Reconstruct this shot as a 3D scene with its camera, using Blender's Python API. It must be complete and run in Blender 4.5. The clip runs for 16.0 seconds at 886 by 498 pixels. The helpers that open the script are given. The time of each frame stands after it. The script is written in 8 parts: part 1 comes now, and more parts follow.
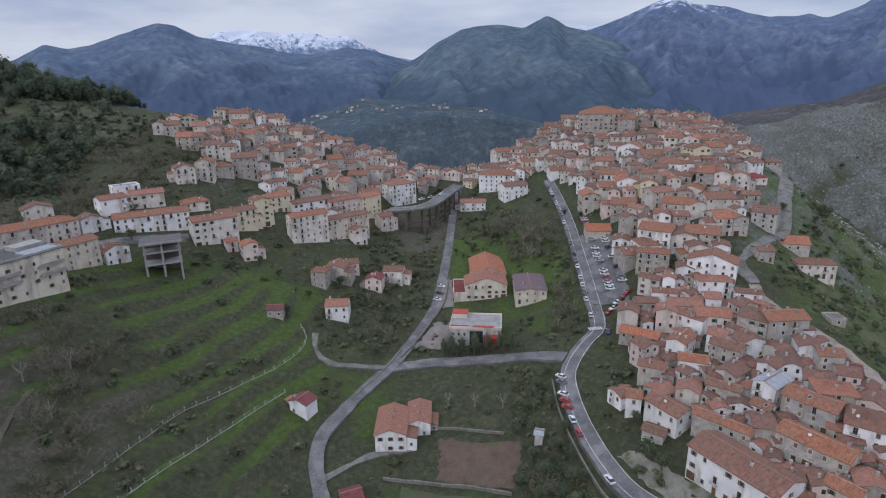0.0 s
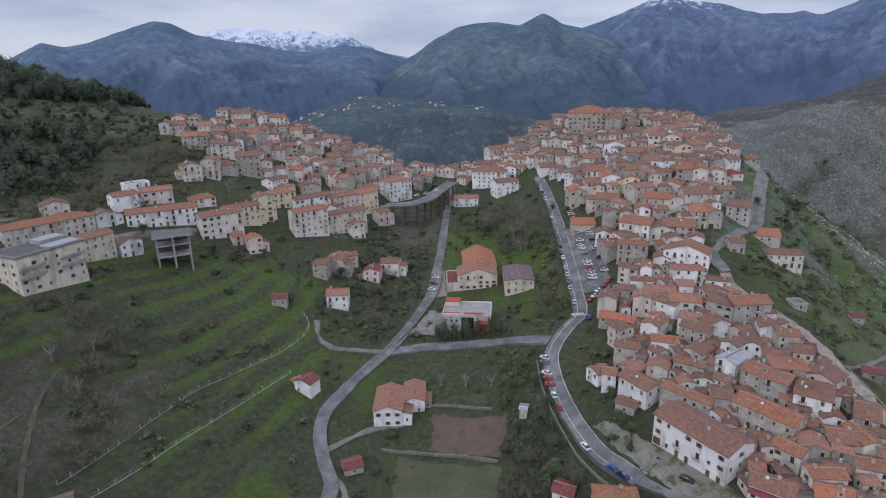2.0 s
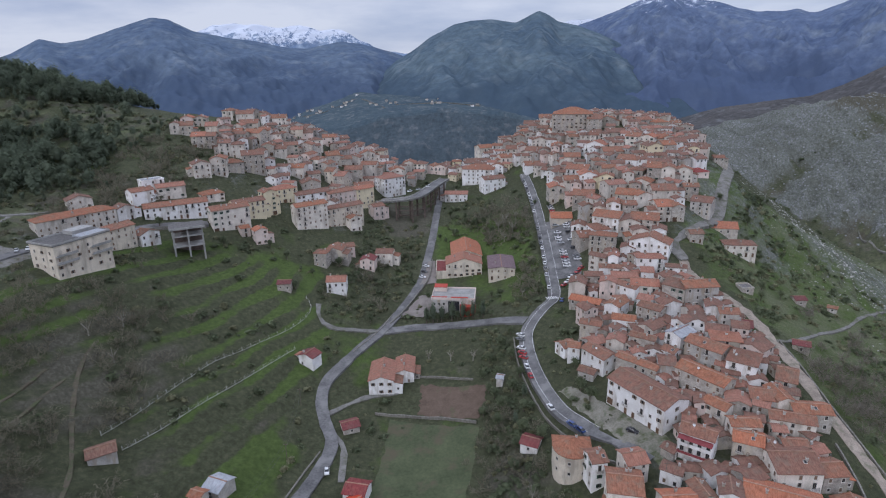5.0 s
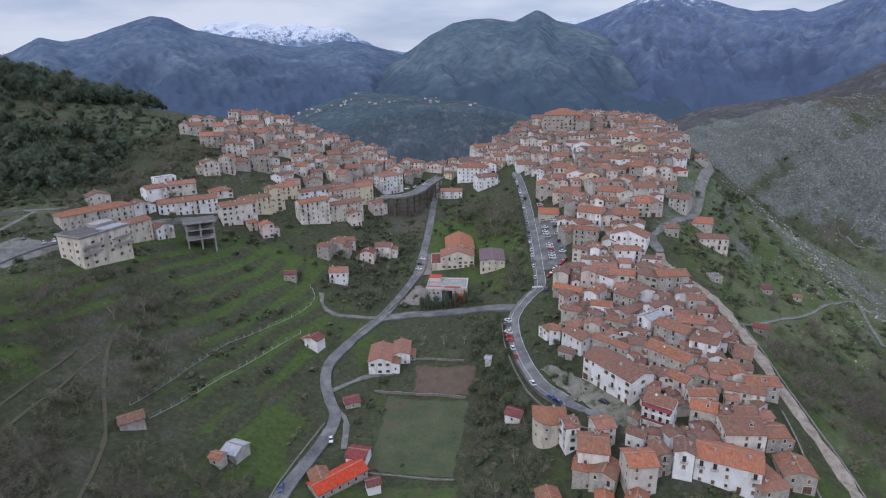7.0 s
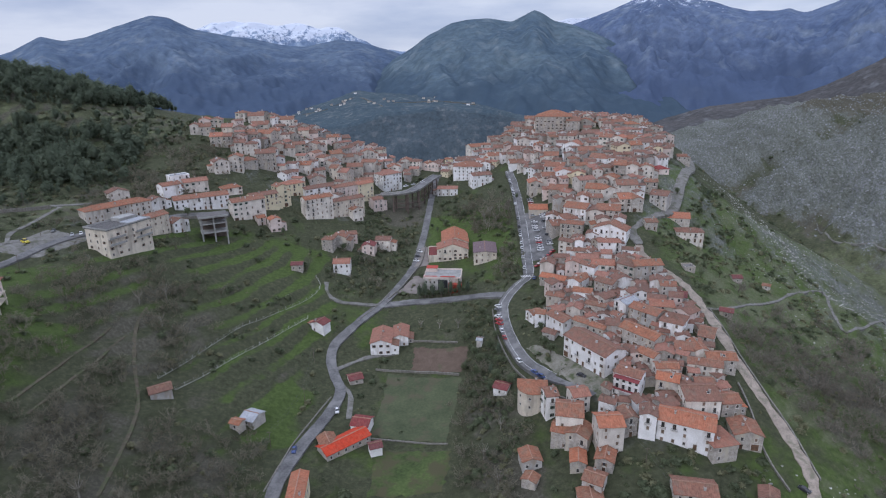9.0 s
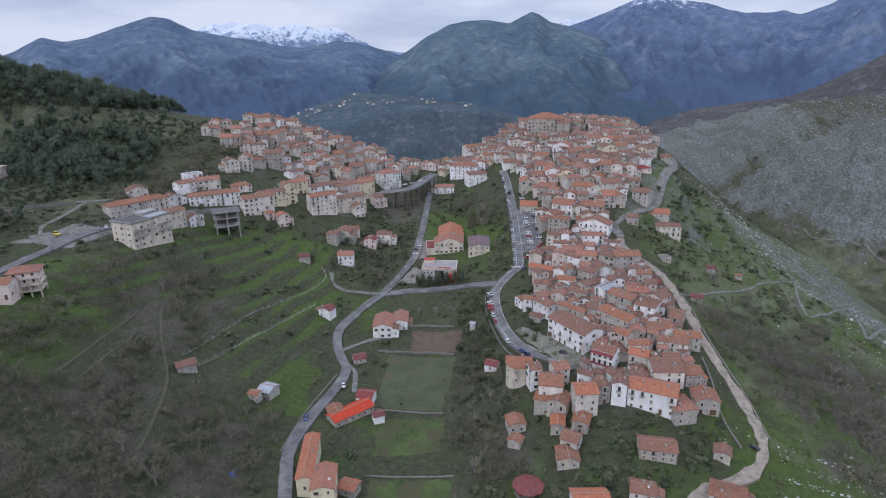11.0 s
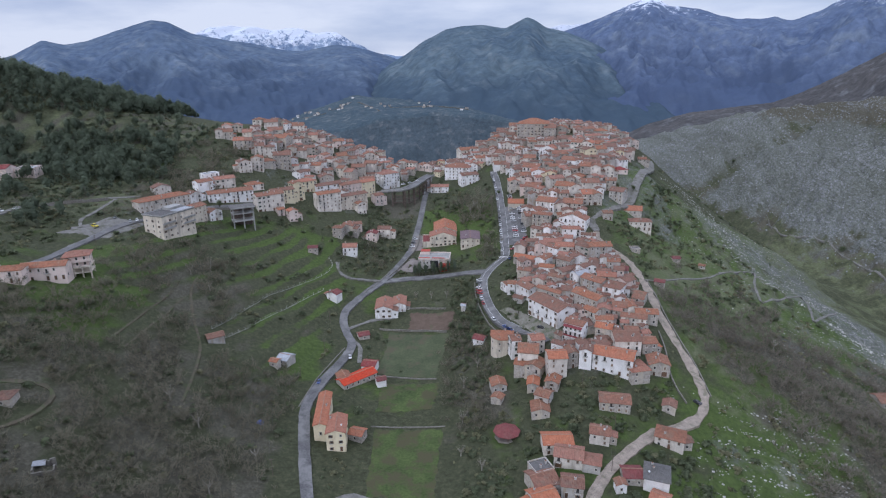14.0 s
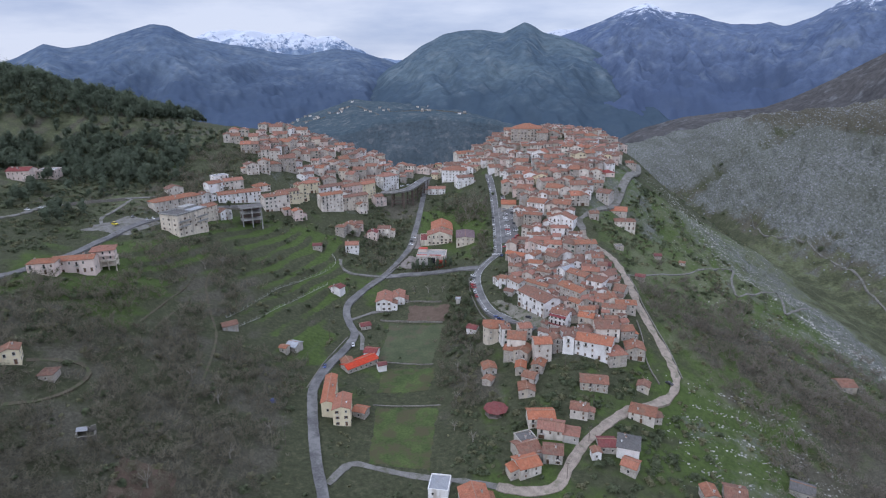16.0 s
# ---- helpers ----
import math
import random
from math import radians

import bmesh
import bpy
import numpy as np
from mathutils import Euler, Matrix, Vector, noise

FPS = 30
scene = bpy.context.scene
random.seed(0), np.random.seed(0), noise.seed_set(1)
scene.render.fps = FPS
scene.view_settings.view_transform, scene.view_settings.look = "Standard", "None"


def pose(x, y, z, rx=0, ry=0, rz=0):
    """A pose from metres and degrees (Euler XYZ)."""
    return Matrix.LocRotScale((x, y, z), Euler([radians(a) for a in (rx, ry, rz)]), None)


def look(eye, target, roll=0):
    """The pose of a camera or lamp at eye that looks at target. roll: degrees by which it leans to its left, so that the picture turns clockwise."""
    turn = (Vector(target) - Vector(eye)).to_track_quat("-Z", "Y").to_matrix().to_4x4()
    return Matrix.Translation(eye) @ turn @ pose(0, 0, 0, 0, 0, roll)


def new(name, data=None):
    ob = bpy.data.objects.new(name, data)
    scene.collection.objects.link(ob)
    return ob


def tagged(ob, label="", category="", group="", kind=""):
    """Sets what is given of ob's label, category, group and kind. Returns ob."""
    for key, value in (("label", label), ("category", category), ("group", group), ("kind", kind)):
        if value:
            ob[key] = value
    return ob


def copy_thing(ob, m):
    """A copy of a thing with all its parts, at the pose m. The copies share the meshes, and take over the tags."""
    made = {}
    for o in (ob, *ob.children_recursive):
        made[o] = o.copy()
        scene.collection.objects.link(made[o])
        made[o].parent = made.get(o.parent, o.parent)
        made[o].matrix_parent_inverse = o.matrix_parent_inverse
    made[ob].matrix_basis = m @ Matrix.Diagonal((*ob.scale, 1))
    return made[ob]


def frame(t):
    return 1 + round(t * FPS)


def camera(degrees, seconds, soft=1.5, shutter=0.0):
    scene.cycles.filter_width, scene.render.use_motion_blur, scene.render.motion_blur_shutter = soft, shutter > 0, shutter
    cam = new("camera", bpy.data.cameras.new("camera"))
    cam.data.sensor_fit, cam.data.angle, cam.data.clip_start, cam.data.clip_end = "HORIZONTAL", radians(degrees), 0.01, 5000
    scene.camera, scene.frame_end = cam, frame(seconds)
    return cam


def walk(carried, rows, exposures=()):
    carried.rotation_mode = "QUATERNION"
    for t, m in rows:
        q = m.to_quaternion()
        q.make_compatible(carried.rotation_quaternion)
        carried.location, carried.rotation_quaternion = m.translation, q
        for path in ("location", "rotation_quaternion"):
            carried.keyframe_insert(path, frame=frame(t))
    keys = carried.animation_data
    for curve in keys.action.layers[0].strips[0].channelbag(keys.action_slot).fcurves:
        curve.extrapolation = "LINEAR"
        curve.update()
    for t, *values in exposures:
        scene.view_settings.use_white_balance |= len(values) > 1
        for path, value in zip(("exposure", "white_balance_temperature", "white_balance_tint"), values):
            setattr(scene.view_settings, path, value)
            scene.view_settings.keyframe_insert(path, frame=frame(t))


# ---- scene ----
cam = camera(75.0, 16.0, 1.15)
PATH = [
    (0, (0.20, 0.30, 129.44), (-0.29, 95.90, 100.10), -1.15),
    (0.5, (0.46, -4.08, 130.06), (0.09, 91.49, 100.59), -1.22),
    (1, (0.89, -8.44, 130.76), (0.64, 87.09, 101.18), -1.26),
    (1.5, (1.46, -12.82, 131.55), (1.31, 82.67, 101.85), -1.27),
    (2, (2.11, -17.26, 132.41), (2.06, 78.19, 102.59), -1.27),
    (2.5, (2.83, -21.78, 133.32), (2.87, 73.64, 103.39), -1.26),
    (3, (3.59, -26.40, 134.28), (3.71, 68.98, 104.24), -1.24),
    (3.5, (4.36, -31.16, 135.28), (4.55, 64.19, 105.13), -1.22),
    (4, (5.12, -36.06, 136.30), (5.38, 59.25, 106.04), -1.20),
    (6.5, (8.41, -63.14, 141.60), (8.93, 32.03, 110.89), -1.09),
    (7, (8.91, -69.10, 142.66), (9.48, 26.05, 111.88), -1.08),
    (7.5, (9.35, -75.23, 143.71), (9.98, 19.90, 112.88), -1.06),
    (8, (9.74, -81.53, 144.76), (10.42, 13.58, 113.87), -1.05),
    (8.5, (10.08, -87.99, 145.79), (10.81, 7.11, 114.86), -1.04),
    (9, (10.37, -94.59, 146.81), (11.16, 0.50, 115.86), -1.03),
    (11.5, (11.33, -129.25, 151.77), (12.49, -34.14, 120.90), -0.95),
    (12, (11.47, -136.37, 152.75), (12.73, -41.25, 121.93), -0.92),
    (12.5, (11.61, -143.51, 153.72), (12.96, -48.36, 122.98), -0.88),
    (13, (11.75, -150.63, 154.70), (13.21, -55.46, 124.04), -0.84),
    (13.5, (11.90, -157.72, 155.69), (13.46, -62.52, 125.13), -0.80),
    (14, (12.06, -164.74, 156.69), (13.72, -69.51, 126.24), -0.75),
    (14.5, (12.23, -171.68, 157.71), (13.99, -76.40, 127.38), -0.71),
    (15, (12.42, -178.50, 158.75), (14.27, -83.19, 128.55), -0.67),
    (15.5, (12.63, -185.17, 159.83), (14.54, -89.82, 129.75), -0.63),
    (16, (12.84, -191.67, 160.93), (14.81, -96.28, 130.99), -0.61),
]
walk(cam, [(t, look(eye, target, roll)) for t, eye, target, roll in PATH], [(0, -0.29, 5900, 13.5), (7, -0.18, 5820, 14), (16, -0.07, 5730, 14)])

# ---- evening light under a broken overcast ----
SUN_UP, SUN_TURN = radians(28), radians(222)
world = bpy.data.worlds.new("sky")
scene.world = world
world.use_nodes = True
wt = world.node_tree
wt.nodes.clear()
w_out = wt.nodes.new("ShaderNodeOutputWorld")
w_bg = wt.nodes.new("ShaderNodeBackground")
w_sky = wt.nodes.new("ShaderNodeTexSky")
w_sky.sky_type = "NISHITA"
w_sky.sun_disc = False
w_sky.sun_elevation, w_sky.sun_rotation = SUN_UP, SUN_TURN
w_sky.altitude = 700
w_geo = wt.nodes.new("ShaderNodeTexCoord")
w_map = wt.nodes.new("ShaderNodeMapping")
w_map.inputs["Scale"].default_value = (1.0, 1.0, 4.5)
w_noise = wt.nodes.new("ShaderNodeTexNoise")
w_noise.inputs["Scale"].default_value = 2.6
w_noise.inputs["Detail"].default_value = 7
w_noise.inputs["Roughness"].default_value = 0.55
w_ramp = wt.nodes.new("ShaderNodeValToRGB")
w_ramp.color_ramp.elements[0].position, w_ramp.color_ramp.elements[0].color = 0.34, (0.0, 0.0, 0.0, 1)
w_ramp.color_ramp.elements[1].position, w_ramp.color_ramp.elements[1].color = 0.56, (1.0, 1.0, 1.0, 1)
w_mul = wt.nodes.new("ShaderNodeMix")
w_mul.data_type = "RGBA"
w_cloud = wt.nodes.new("ShaderNodeMix")
w_cloud.data_type = "RGBA"
w_cloud.inputs["A"].default_value = (5.6, 6.25, 7.85, 1)
w_cloud.inputs["B"].default_value = (9.0, 9.2, 9.9, 1)
wt.links.new(w_geo.outputs["Generated"], w_map.inputs["Vector"])
wt.links.new(w_map.outputs["Vector"], w_noise.inputs["Vector"])
wt.links.new(w_noise.outputs["Fac"], w_ramp.inputs["Fac"])
wt.links.new(w_ramp.outputs["Color"], w_cloud.inputs["Factor"])
# an overcast sky is brighter overhead than at the horizon
w_sep = wt.nodes.new("ShaderNodeSeparateXYZ")
wt.links.new(w_geo.outputs["Generated"], w_sep.inputs[0])
w_up = wt.nodes.new("ShaderNodeMapRange")
w_up.inputs["From Min"].default_value, w_up.inputs["From Max"].default_value = 0.12, 0.75
w_up.inputs["To Min"].default_value, w_up.inputs["To Max"].default_value = 1.0, 2.1
wt.links.new(w_sep.outputs["Z"], w_up.inputs["Value"])
w_over = wt.nodes.new("ShaderNodeVectorMath")
w_over.operation = "SCALE"
wt.links.new(w_cloud.outputs["Result"], w_over.inputs[0])
wt.links.new(w_up.outputs["Result"], w_over.inputs["Scale"])
w_mul.inputs["Factor"].default_value = 0.88
wt.links.new(w_sky.outputs["Color"], w_mul.inputs["A"])
wt.links.new(w_over.outputs[0], w_mul.inputs["B"])
wt.links.new(w_mul.outputs["Result"], w_bg.inputs["Color"])
w_bg.inputs["Strength"].default_value = 0.09
wt.links.new(w_bg.outputs["Background"], w_out.inputs["Surface"])

sun_data = bpy.data.lights.new("sun", "SUN")
sun_data.energy, sun_data.angle, sun_data.color = 0.9, radians(25), (1.0, 0.95, 0.88)
sun = new("sun", sun_data)
# the sky's sun stands at SUN_TURN, counted clockwise from +y
sun.matrix_world = look((0, 0, 400), (-math.sin(SUN_TURN) * 100, -math.cos(SUN_TURN) * 100, 400 - math.tan(SUN_UP) * 100))


# ---- materials ----
def material(name, dark, light, scale=0.5, rough=0.9, bump=0.2, fine=6.0, per_object=0.12, spots=None, spot_scale=0.15, spot_at=0.56, per_island=0.0, metal=0.0, streak=1.0):
    """A weathered surface: two colours mixed by coarse and fine noise, an optional third in patches, and a little change from thing to thing."""
    m = bpy.data.materials.new(name)
    m.use_nodes = True
    nt = m.node_tree
    b = nt.nodes["Principled BSDF"]
    b.inputs["Roughness"].default_value = rough
    b.inputs["Metallic"].default_value = metal
    b.inputs["Specular IOR Level"].default_value = 0.25
    geo = nt.nodes.new("ShaderNodeNewGeometry")
    n1, n2 = nt.nodes.new("ShaderNodeTexNoise"), nt.nodes.new("ShaderNodeTexNoise")
    n1.inputs["Scale"].default_value, n1.inputs["Detail"].default_value = scale, 5
    n2.inputs["Scale"].default_value, n2.inputs["Detail"].default_value = fine, 4
    nt.links.new(geo.outputs["Position"], n1.inputs["Vector"])
    nt.links.new(geo.outputs["Position"], n2.inputs["Vector"])
    blend = nt.nodes.new("ShaderNodeMath")
    blend.operation = "MULTIPLY_ADD"
    blend.inputs[1].default_value = 0.45
    half = nt.nodes.new("ShaderNodeMath")
    half.operation = "MULTIPLY"
    half.inputs[1].default_value = 0.62
    nt.links.new(n1.outputs["Fac"], half.inputs[0])
    nt.links.new(n2.outputs["Fac"], blend.inputs[0])
    nt.links.new(half.outputs[0], blend.inputs[2])
    ramp = nt.nodes.new("ShaderNodeValToRGB")
    ramp.color_ramp.elements[0].position, ramp.color_ramp.elements[0].color = 0.36, (*dark, 1)
    ramp.color_ramp.elements[1].position, ramp.color_ramp.elements[1].color = 0.70, (*light, 1)
    nt.links.new(blend.outputs[0], ramp.inputs["Fac"])
    colour = ramp.outputs["Color"]
    if spots:
        n3 = nt.nodes.new("ShaderNodeTexNoise")
        n3.inputs["Scale"].default_value, n3.inputs["Detail"].default_value, n3.inputs["Roughness"].default_value = spot_scale, 6, 0.62
        place = nt.nodes.new("ShaderNodeMapping")
        place.inputs["Scale"].default_value = (1, 1, streak)
        nt.links.new(geo.outputs["Position"], place.inputs["Vector"])
        nt.links.new(place.outputs["Vector"], n3.inputs["Vector"])
        r3 = nt.nodes.new("ShaderNodeValToRGB")
        r3.color_ramp.elements[0].position, r3.color_ramp.elements[1].position = spot_at - 0.05, spot_at + 0.08
        nt.links.new(n3.outputs["Fac"], r3.inputs["Fac"])
        mix = nt.nodes.new("ShaderNodeMix")
        mix.data_type = "RGBA"
        mix.inputs["B"].default_value = (*spots, 1)
        nt.links.new(r3.outputs["Color"], mix.inputs["Factor"])
        nt.links.new(colour, mix.inputs["A"])
        colour = mix.outputs["Result"]
    if per_object or per_island:
        hsv = nt.nodes.new("ShaderNodeHueSaturation")
        span = nt.nodes.new("ShaderNodeMapRange")
        amount = per_object or per_island
        span.inputs["To Min"].default_value, span.inputs["To Max"].default_value = 1 - amount, 1 + amount
        if per_object:
            info = nt.nodes.new("ShaderNodeObjectInfo")
            nt.links.new(info.outputs["Random"], span.inputs["Value"])
        else:
            nt.links.new(geo.outputs["Random Per Island"], span.inputs["Value"])
        nt.links.new(span.outputs["Result"], hsv.inputs["Value"])
        nt.links.new(colour, hsv.inputs["Color"])
        colour = hsv.outputs["Color"]
    nt.links.new(colour, b.inputs["Base Color"])
    if bump:
        bp = nt.nodes.new("ShaderNodeBump")
        bp.inputs["Strength"].default_value, bp.inputs["Distance"].default_value = bump, 0.15
        nt.links.new(n2.outputs["Fac"], bp.inputs["Height"])
        nt.links.new(bp.outputs["Normal"], b.inputs["Normal"])
    return m


def plain(name, colour, rough=0.6, metal=0.0):
    m = bpy.data.materials.new(name)
    m.use_nodes = True
    b = m.node_tree.nodes["Principled BSDF"]
    b.inputs["Base Color"].default_value = (*colour, 1)
    b.inputs["Roughness"].default_value, b.inputs["Metallic"].default_value = rough, metal
    return m


WALLS = {
    "white": material("plaster_white", (0.63, 0.61, 0.59), (0.86, 0.85, 0.84), 0.25, 0.9, 0.1, 3.0, 0.08, (0.47, 0.435, 0.39), 0.22, 0.57, streak=0.28),
    "cream": material("plaster_cream", (0.48, 0.435, 0.38), (0.74, 0.69, 0.62), 0.3, 0.9, 0.12, 3.0, 0.14, (0.40, 0.36, 0.31), 0.25, 0.56, streak=0.28),
    "yellow": material("plaster_yellow", (0.60, 0.525, 0.36), (0.73, 0.655, 0.47), 0.3, 0.9, 0.1, 3.0, 0.08, (0.50, 0.43, 0.30), 0.25, 0.60, streak=0.28),
    "pink": material("plaster_pink", (0.58, 0.47, 0.42), (0.72, 0.61, 0.55), 0.3, 0.9, 0.1, 3.0, 0.08, (0.42, 0.37, 0.33), 0.25, 0.58, streak=0.28),
    "stone": material("rubble_stone", (0.23, 0.207, 0.182), (0.50, 0.46, 0.41), 0.7, 0.95, 0.5, 2.6, 0.15, (0.46, 0.41, 0.33), 0.3, 0.55, streak=0.28),
    "grey": material("bare_render", (0.29, 0.275, 0.255), (0.53, 0.505, 0.47), 0.35, 0.95, 0.3, 3.0, 0.13, (0.34, 0.29, 0.23), 0.3, 0.55, streak=0.28),
    "beige": material("plaster_beige", (0.48, 0.425, 0.345), (0.69, 0.62, 0.515), 0.3, 0.9, 0.12, 3.0, 0.08, (0.36, 0.32, 0.265), 0.25, 0.56, streak=0.28),
    "concrete": material("bare_concrete", (0.22, 0.215, 0.205), (0.38, 0.375, 0.355), 0.3, 0.95, 0.3, 3.0, 0.08),
}


def tile_material(name, dark, light, moss, change=0.22):
    """Curved clay tiles in courses down the slope: ribs and courses as relief, mottled by age."""
    m = material(name, dark, light, 0.9, 0.9, 0.0, 4.0, change, moss, 0.45, 0.54)
    nt = m.node_tree
    coord = nt.nodes.new("ShaderNodeTexCoord")
    # columns of tiles replaced at different times, and the dark gaps between the courses
    stretch = nt.nodes.new("ShaderNodeMapping")
    stretch.inputs["Scale"].default_value = (2.6, 0.5, 1)
    grain = nt.nodes.new("ShaderNodeTexNoise")
    grain.inputs["Scale"].default_value, grain.inputs["Detail"].default_value, grain.inputs["Roughness"].default_value = 1.0, 6, 0.75
    nt.links.new(coord.outputs["UV"], stretch.inputs["Vector"])
    nt.links.new(stretch.outputs["Vector"], grain.inputs["Vector"])
    tone = nt.nodes.new("ShaderNodeMapRange")
    tone.inputs["From Min"].default_value, tone.inputs["From Max"].default_value = 0.3, 0.7
    tone.inputs["To Min"].default_value, tone.inputs["To Max"].default_value = 0.54, 1.34
    nt.links.new(grain.outputs["Fac"], tone.inputs["Value"])
    shade = nt.nodes.new("ShaderNodeHueSaturation")
    nt.links.new(tone.outputs["Result"], shade.inputs["Value"])
    # some roofs have bleached more than others
    info, fade = nt.nodes.new("ShaderNodeObjectInfo"), nt.nodes.new("ShaderNodeMapRange")
    fade.inputs["To Min"].default_value, fade.inputs["To Max"].default_value = 0.84, 1.1
    nt.links.new(info.outputs["Random"], fade.inputs["Value"])
    nt.links.new(fade.outputs["Result"], shade.inputs["Saturation"])
    base = nt.nodes["Principled BSDF"].inputs["Base Color"]
    nt.links.new(base.links[0].from_socket, shade.inputs["Color"])
    nt.links.new(shade.outputs["Color"], base)
    ribs, rows = nt.nodes.new("ShaderNodeTexWave"), nt.nodes.new("ShaderNodeTexWave")
    ribs.bands_direction, rows.bands_direction = "X", "Y"
    ribs.inputs["Scale"].default_value, rows.inputs["Scale"].default_value = 1.3, 0.9
    ribs.inputs["Distortion"].default_value, rows.inputs["Distortion"].default_value = 0.6, 1.2
    for wave in (ribs, rows):
        nt.links.new(coord.outputs["UV"], wave.inputs["Vector"])
    add = nt.nodes.new("ShaderNodeMath")
    add.operation = "MULTIPLY_ADD"
    add.inputs[1].default_value = 0.4
    nt.links.new(rows.outputs["Fac"], add.inputs[0])
    nt.links.new(ribs.outputs["Fac"], add.inputs[2])
    bp = nt.nodes.new("ShaderNodeBump")
    bp.inputs["Strength"].default_value, bp.inputs["Distance"].default_value = 0.7, 0.12
    nt.links.new(add.outputs[0], bp.inputs["Height"])
    nt.links.new(bp.outputs["Normal"], nt.nodes["Principled BSDF"].inputs["Normal"])
    return m


ROOFS = {
    "clay": tile_material("tiles_weathered", (0.200, 0.094, 0.062), (0.355, 0.167, 0.108), (0.240, 0.146, 0.102)),
    "brown": tile_material("tiles_brown", (0.172, 0.088, 0.061), (0.305, 0.156, 0.104), (0.212, 0.140, 0.100)),
    "orange": tile_material("tiles_new", (0.30, 0.122, 0.076), (0.455, 0.196, 0.124), (0.34, 0.168, 0.11), 0.15),
    "red": tile_material("sheet_red", (0.17, 0.045, 0.045), (0.27, 0.075, 0.068), (0.21, 0.08, 0.07)),
    "purple": tile_material("sheet_purple", (0.155, 0.105, 0.115), (0.235, 0.165, 0.175), (0.19, 0.14, 0.145)),
    "scarlet": tile_material("sheet_scarlet", (0.42, 0.072, 0.050), (0.58, 0.115, 0.075), (0.46, 0.11, 0.075), 0.06),
    "grey": tile_material("roof_terrace", (0.125, 0.118, 0.112), (0.215, 0.205, 0.196), (0.165, 0.160, 0.152)),
    "light": tile_material("sheet_zinc", (0.36, 0.38, 0.41), (0.50, 0.52, 0.55), (0.42, 0.42, 0.44)),
}
GLASS = plain("window_glass", (0.035, 0.037, 0.040), 0.15)
FRAME = material("window_surround", (0.40, 0.37, 0.33), (0.60, 0.57, 0.52), 0.6, 0.8, 0.0)
SHUTTER = material("shutter_brown", (0.12, 0.085, 0.06), (0.22, 0.15, 0.105), 1.5, 0.7, 0.0, per_object=0.3)
SHUTTER_GREEN = material("shutter_green", (0.03, 0.06, 0.045), (0.06, 0.10, 0.07), 1.5, 0.7, 0.0, per_object=0.3)
WOOD = material("door_wood", (0.06, 0.035, 0.022), (0.15, 0.09, 0.055), 1.0, 0.7, 0.1, per_object=0.4)
IRON = material("iron_dark", (0.07, 0.07, 0.07), (0.13, 0.125, 0.12), 1.0, 0.6, 0.0)
ASPHALT = material("asphalt", (0.078, 0.077, 0.077), (0.178, 0.174, 0.170), 0.16, 0.9, 0.1, 1.2, 0.0, (0.200, 0.196, 0.190), 0.12, 0.56)
GRAVEL = material("dirt_track", (0.19, 0.157, 0.127), (0.365, 0.310, 0.255), 0.35, 0.95, 0.3, 2.2, 0.0, (0.17, 0.16, 0.115), 0.3, 0.58)
GREY_DIRT = material("grey_rubble_dirt", (0.115, 0.11, 0.098), (0.225, 0.217, 0.20), 0.3, 0.95, 0.3, 1.8, 0.0, (0.105, 0.105, 0.075), 0.22, 0.56)
RUT = material("brown_rut", (0.062, 0.053, 0.036), (0.112, 0.096, 0.068), 0.4, 0.95, 0.3, 2.0, 0.0, (0.07, 0.08, 0.04), 0.35, 0.53)
DUST = material("trodden_dirt", (0.120, 0.114, 0.088), (0.245, 0.232, 0.192), 0.3, 0.95, 0.3, 1.6, 0.0, (0.075, 0.088, 0.042), 0.22, 0.53)
PAVING = material("paving", (0.155, 0.135, 0.120), (0.25, 0.222, 0.200), 0.3, 0.9, 0.1, 2.0, 0.0)


def leafy(m, share=0.5):
    """Leaves let part of the light through."""
    nt = m.node_tree
    b, out = nt.nodes["Principled BSDF"], nt.nodes["Material Output"]
    b.inputs["Specular IOR Level"].default_value = 0.1
    thin, mix = nt.nodes.new("ShaderNodeBsdfTranslucent"), nt.nodes.new("ShaderNodeMixShader")
    mix.inputs["Fac"].default_value = share
    nt.links.new(b.inputs["Base Color"].links[0].from_socket, thin.inputs["Color"])
    nt.links.new(b.outputs["BSDF"], mix.inputs[1])
    nt.links.new(thin.outputs["BSDF"], mix.inputs[2])
    nt.links.new(mix.outputs["Shader"], out.inputs["Surface"])
    return m


LEAF = material("evergreen_leaf", (0.094, 0.113, 0.066), (0.162, 0.186, 0.108), 0.05, 0.8, 0.0, 0.4, 0.0, per_island=0.3)
# needle colour lifted and greyed to carry the haze in the air
PINE = material("hazy_pine_needles", (0.116, 0.143, 0.100), (0.148, 0.176, 0.120), 0.03, 0.95, 0.0, 0.3, 0.0, per_island=0.18)
OLIVE = material("olive_leaf", (0.150, 0.154, 0.088), (0.255, 0.250, 0.150), 0.06, 0.8, 0.0, 0.4, 0.0, per_island=0.25)
TWIG = material("bare_twigs", (0.150, 0.138, 0.100), (0.255, 0.236, 0.178), 0.03, 0.9, 0.0, 0.3, 0.0, per_island=0.25)
BARK = material("bark", (0.08, 0.065, 0.05), (0.17, 0.14, 0.115), 0.5, 0.9, 0.1, 3.0, 0.1)
PALE_BARK = material("pale_bark", (0.24, 0.225, 0.19), (0.40, 0.375, 0.325), 0.5, 0.9, 0.1, 3.0, 0.1)
CRAG = material("weathered_crag", (0.130, 0.135, 0.138), (0.262, 0.269, 0.274), 0.2, 0.95, 0.3, 1.5, 0.0, per_island=0.32)
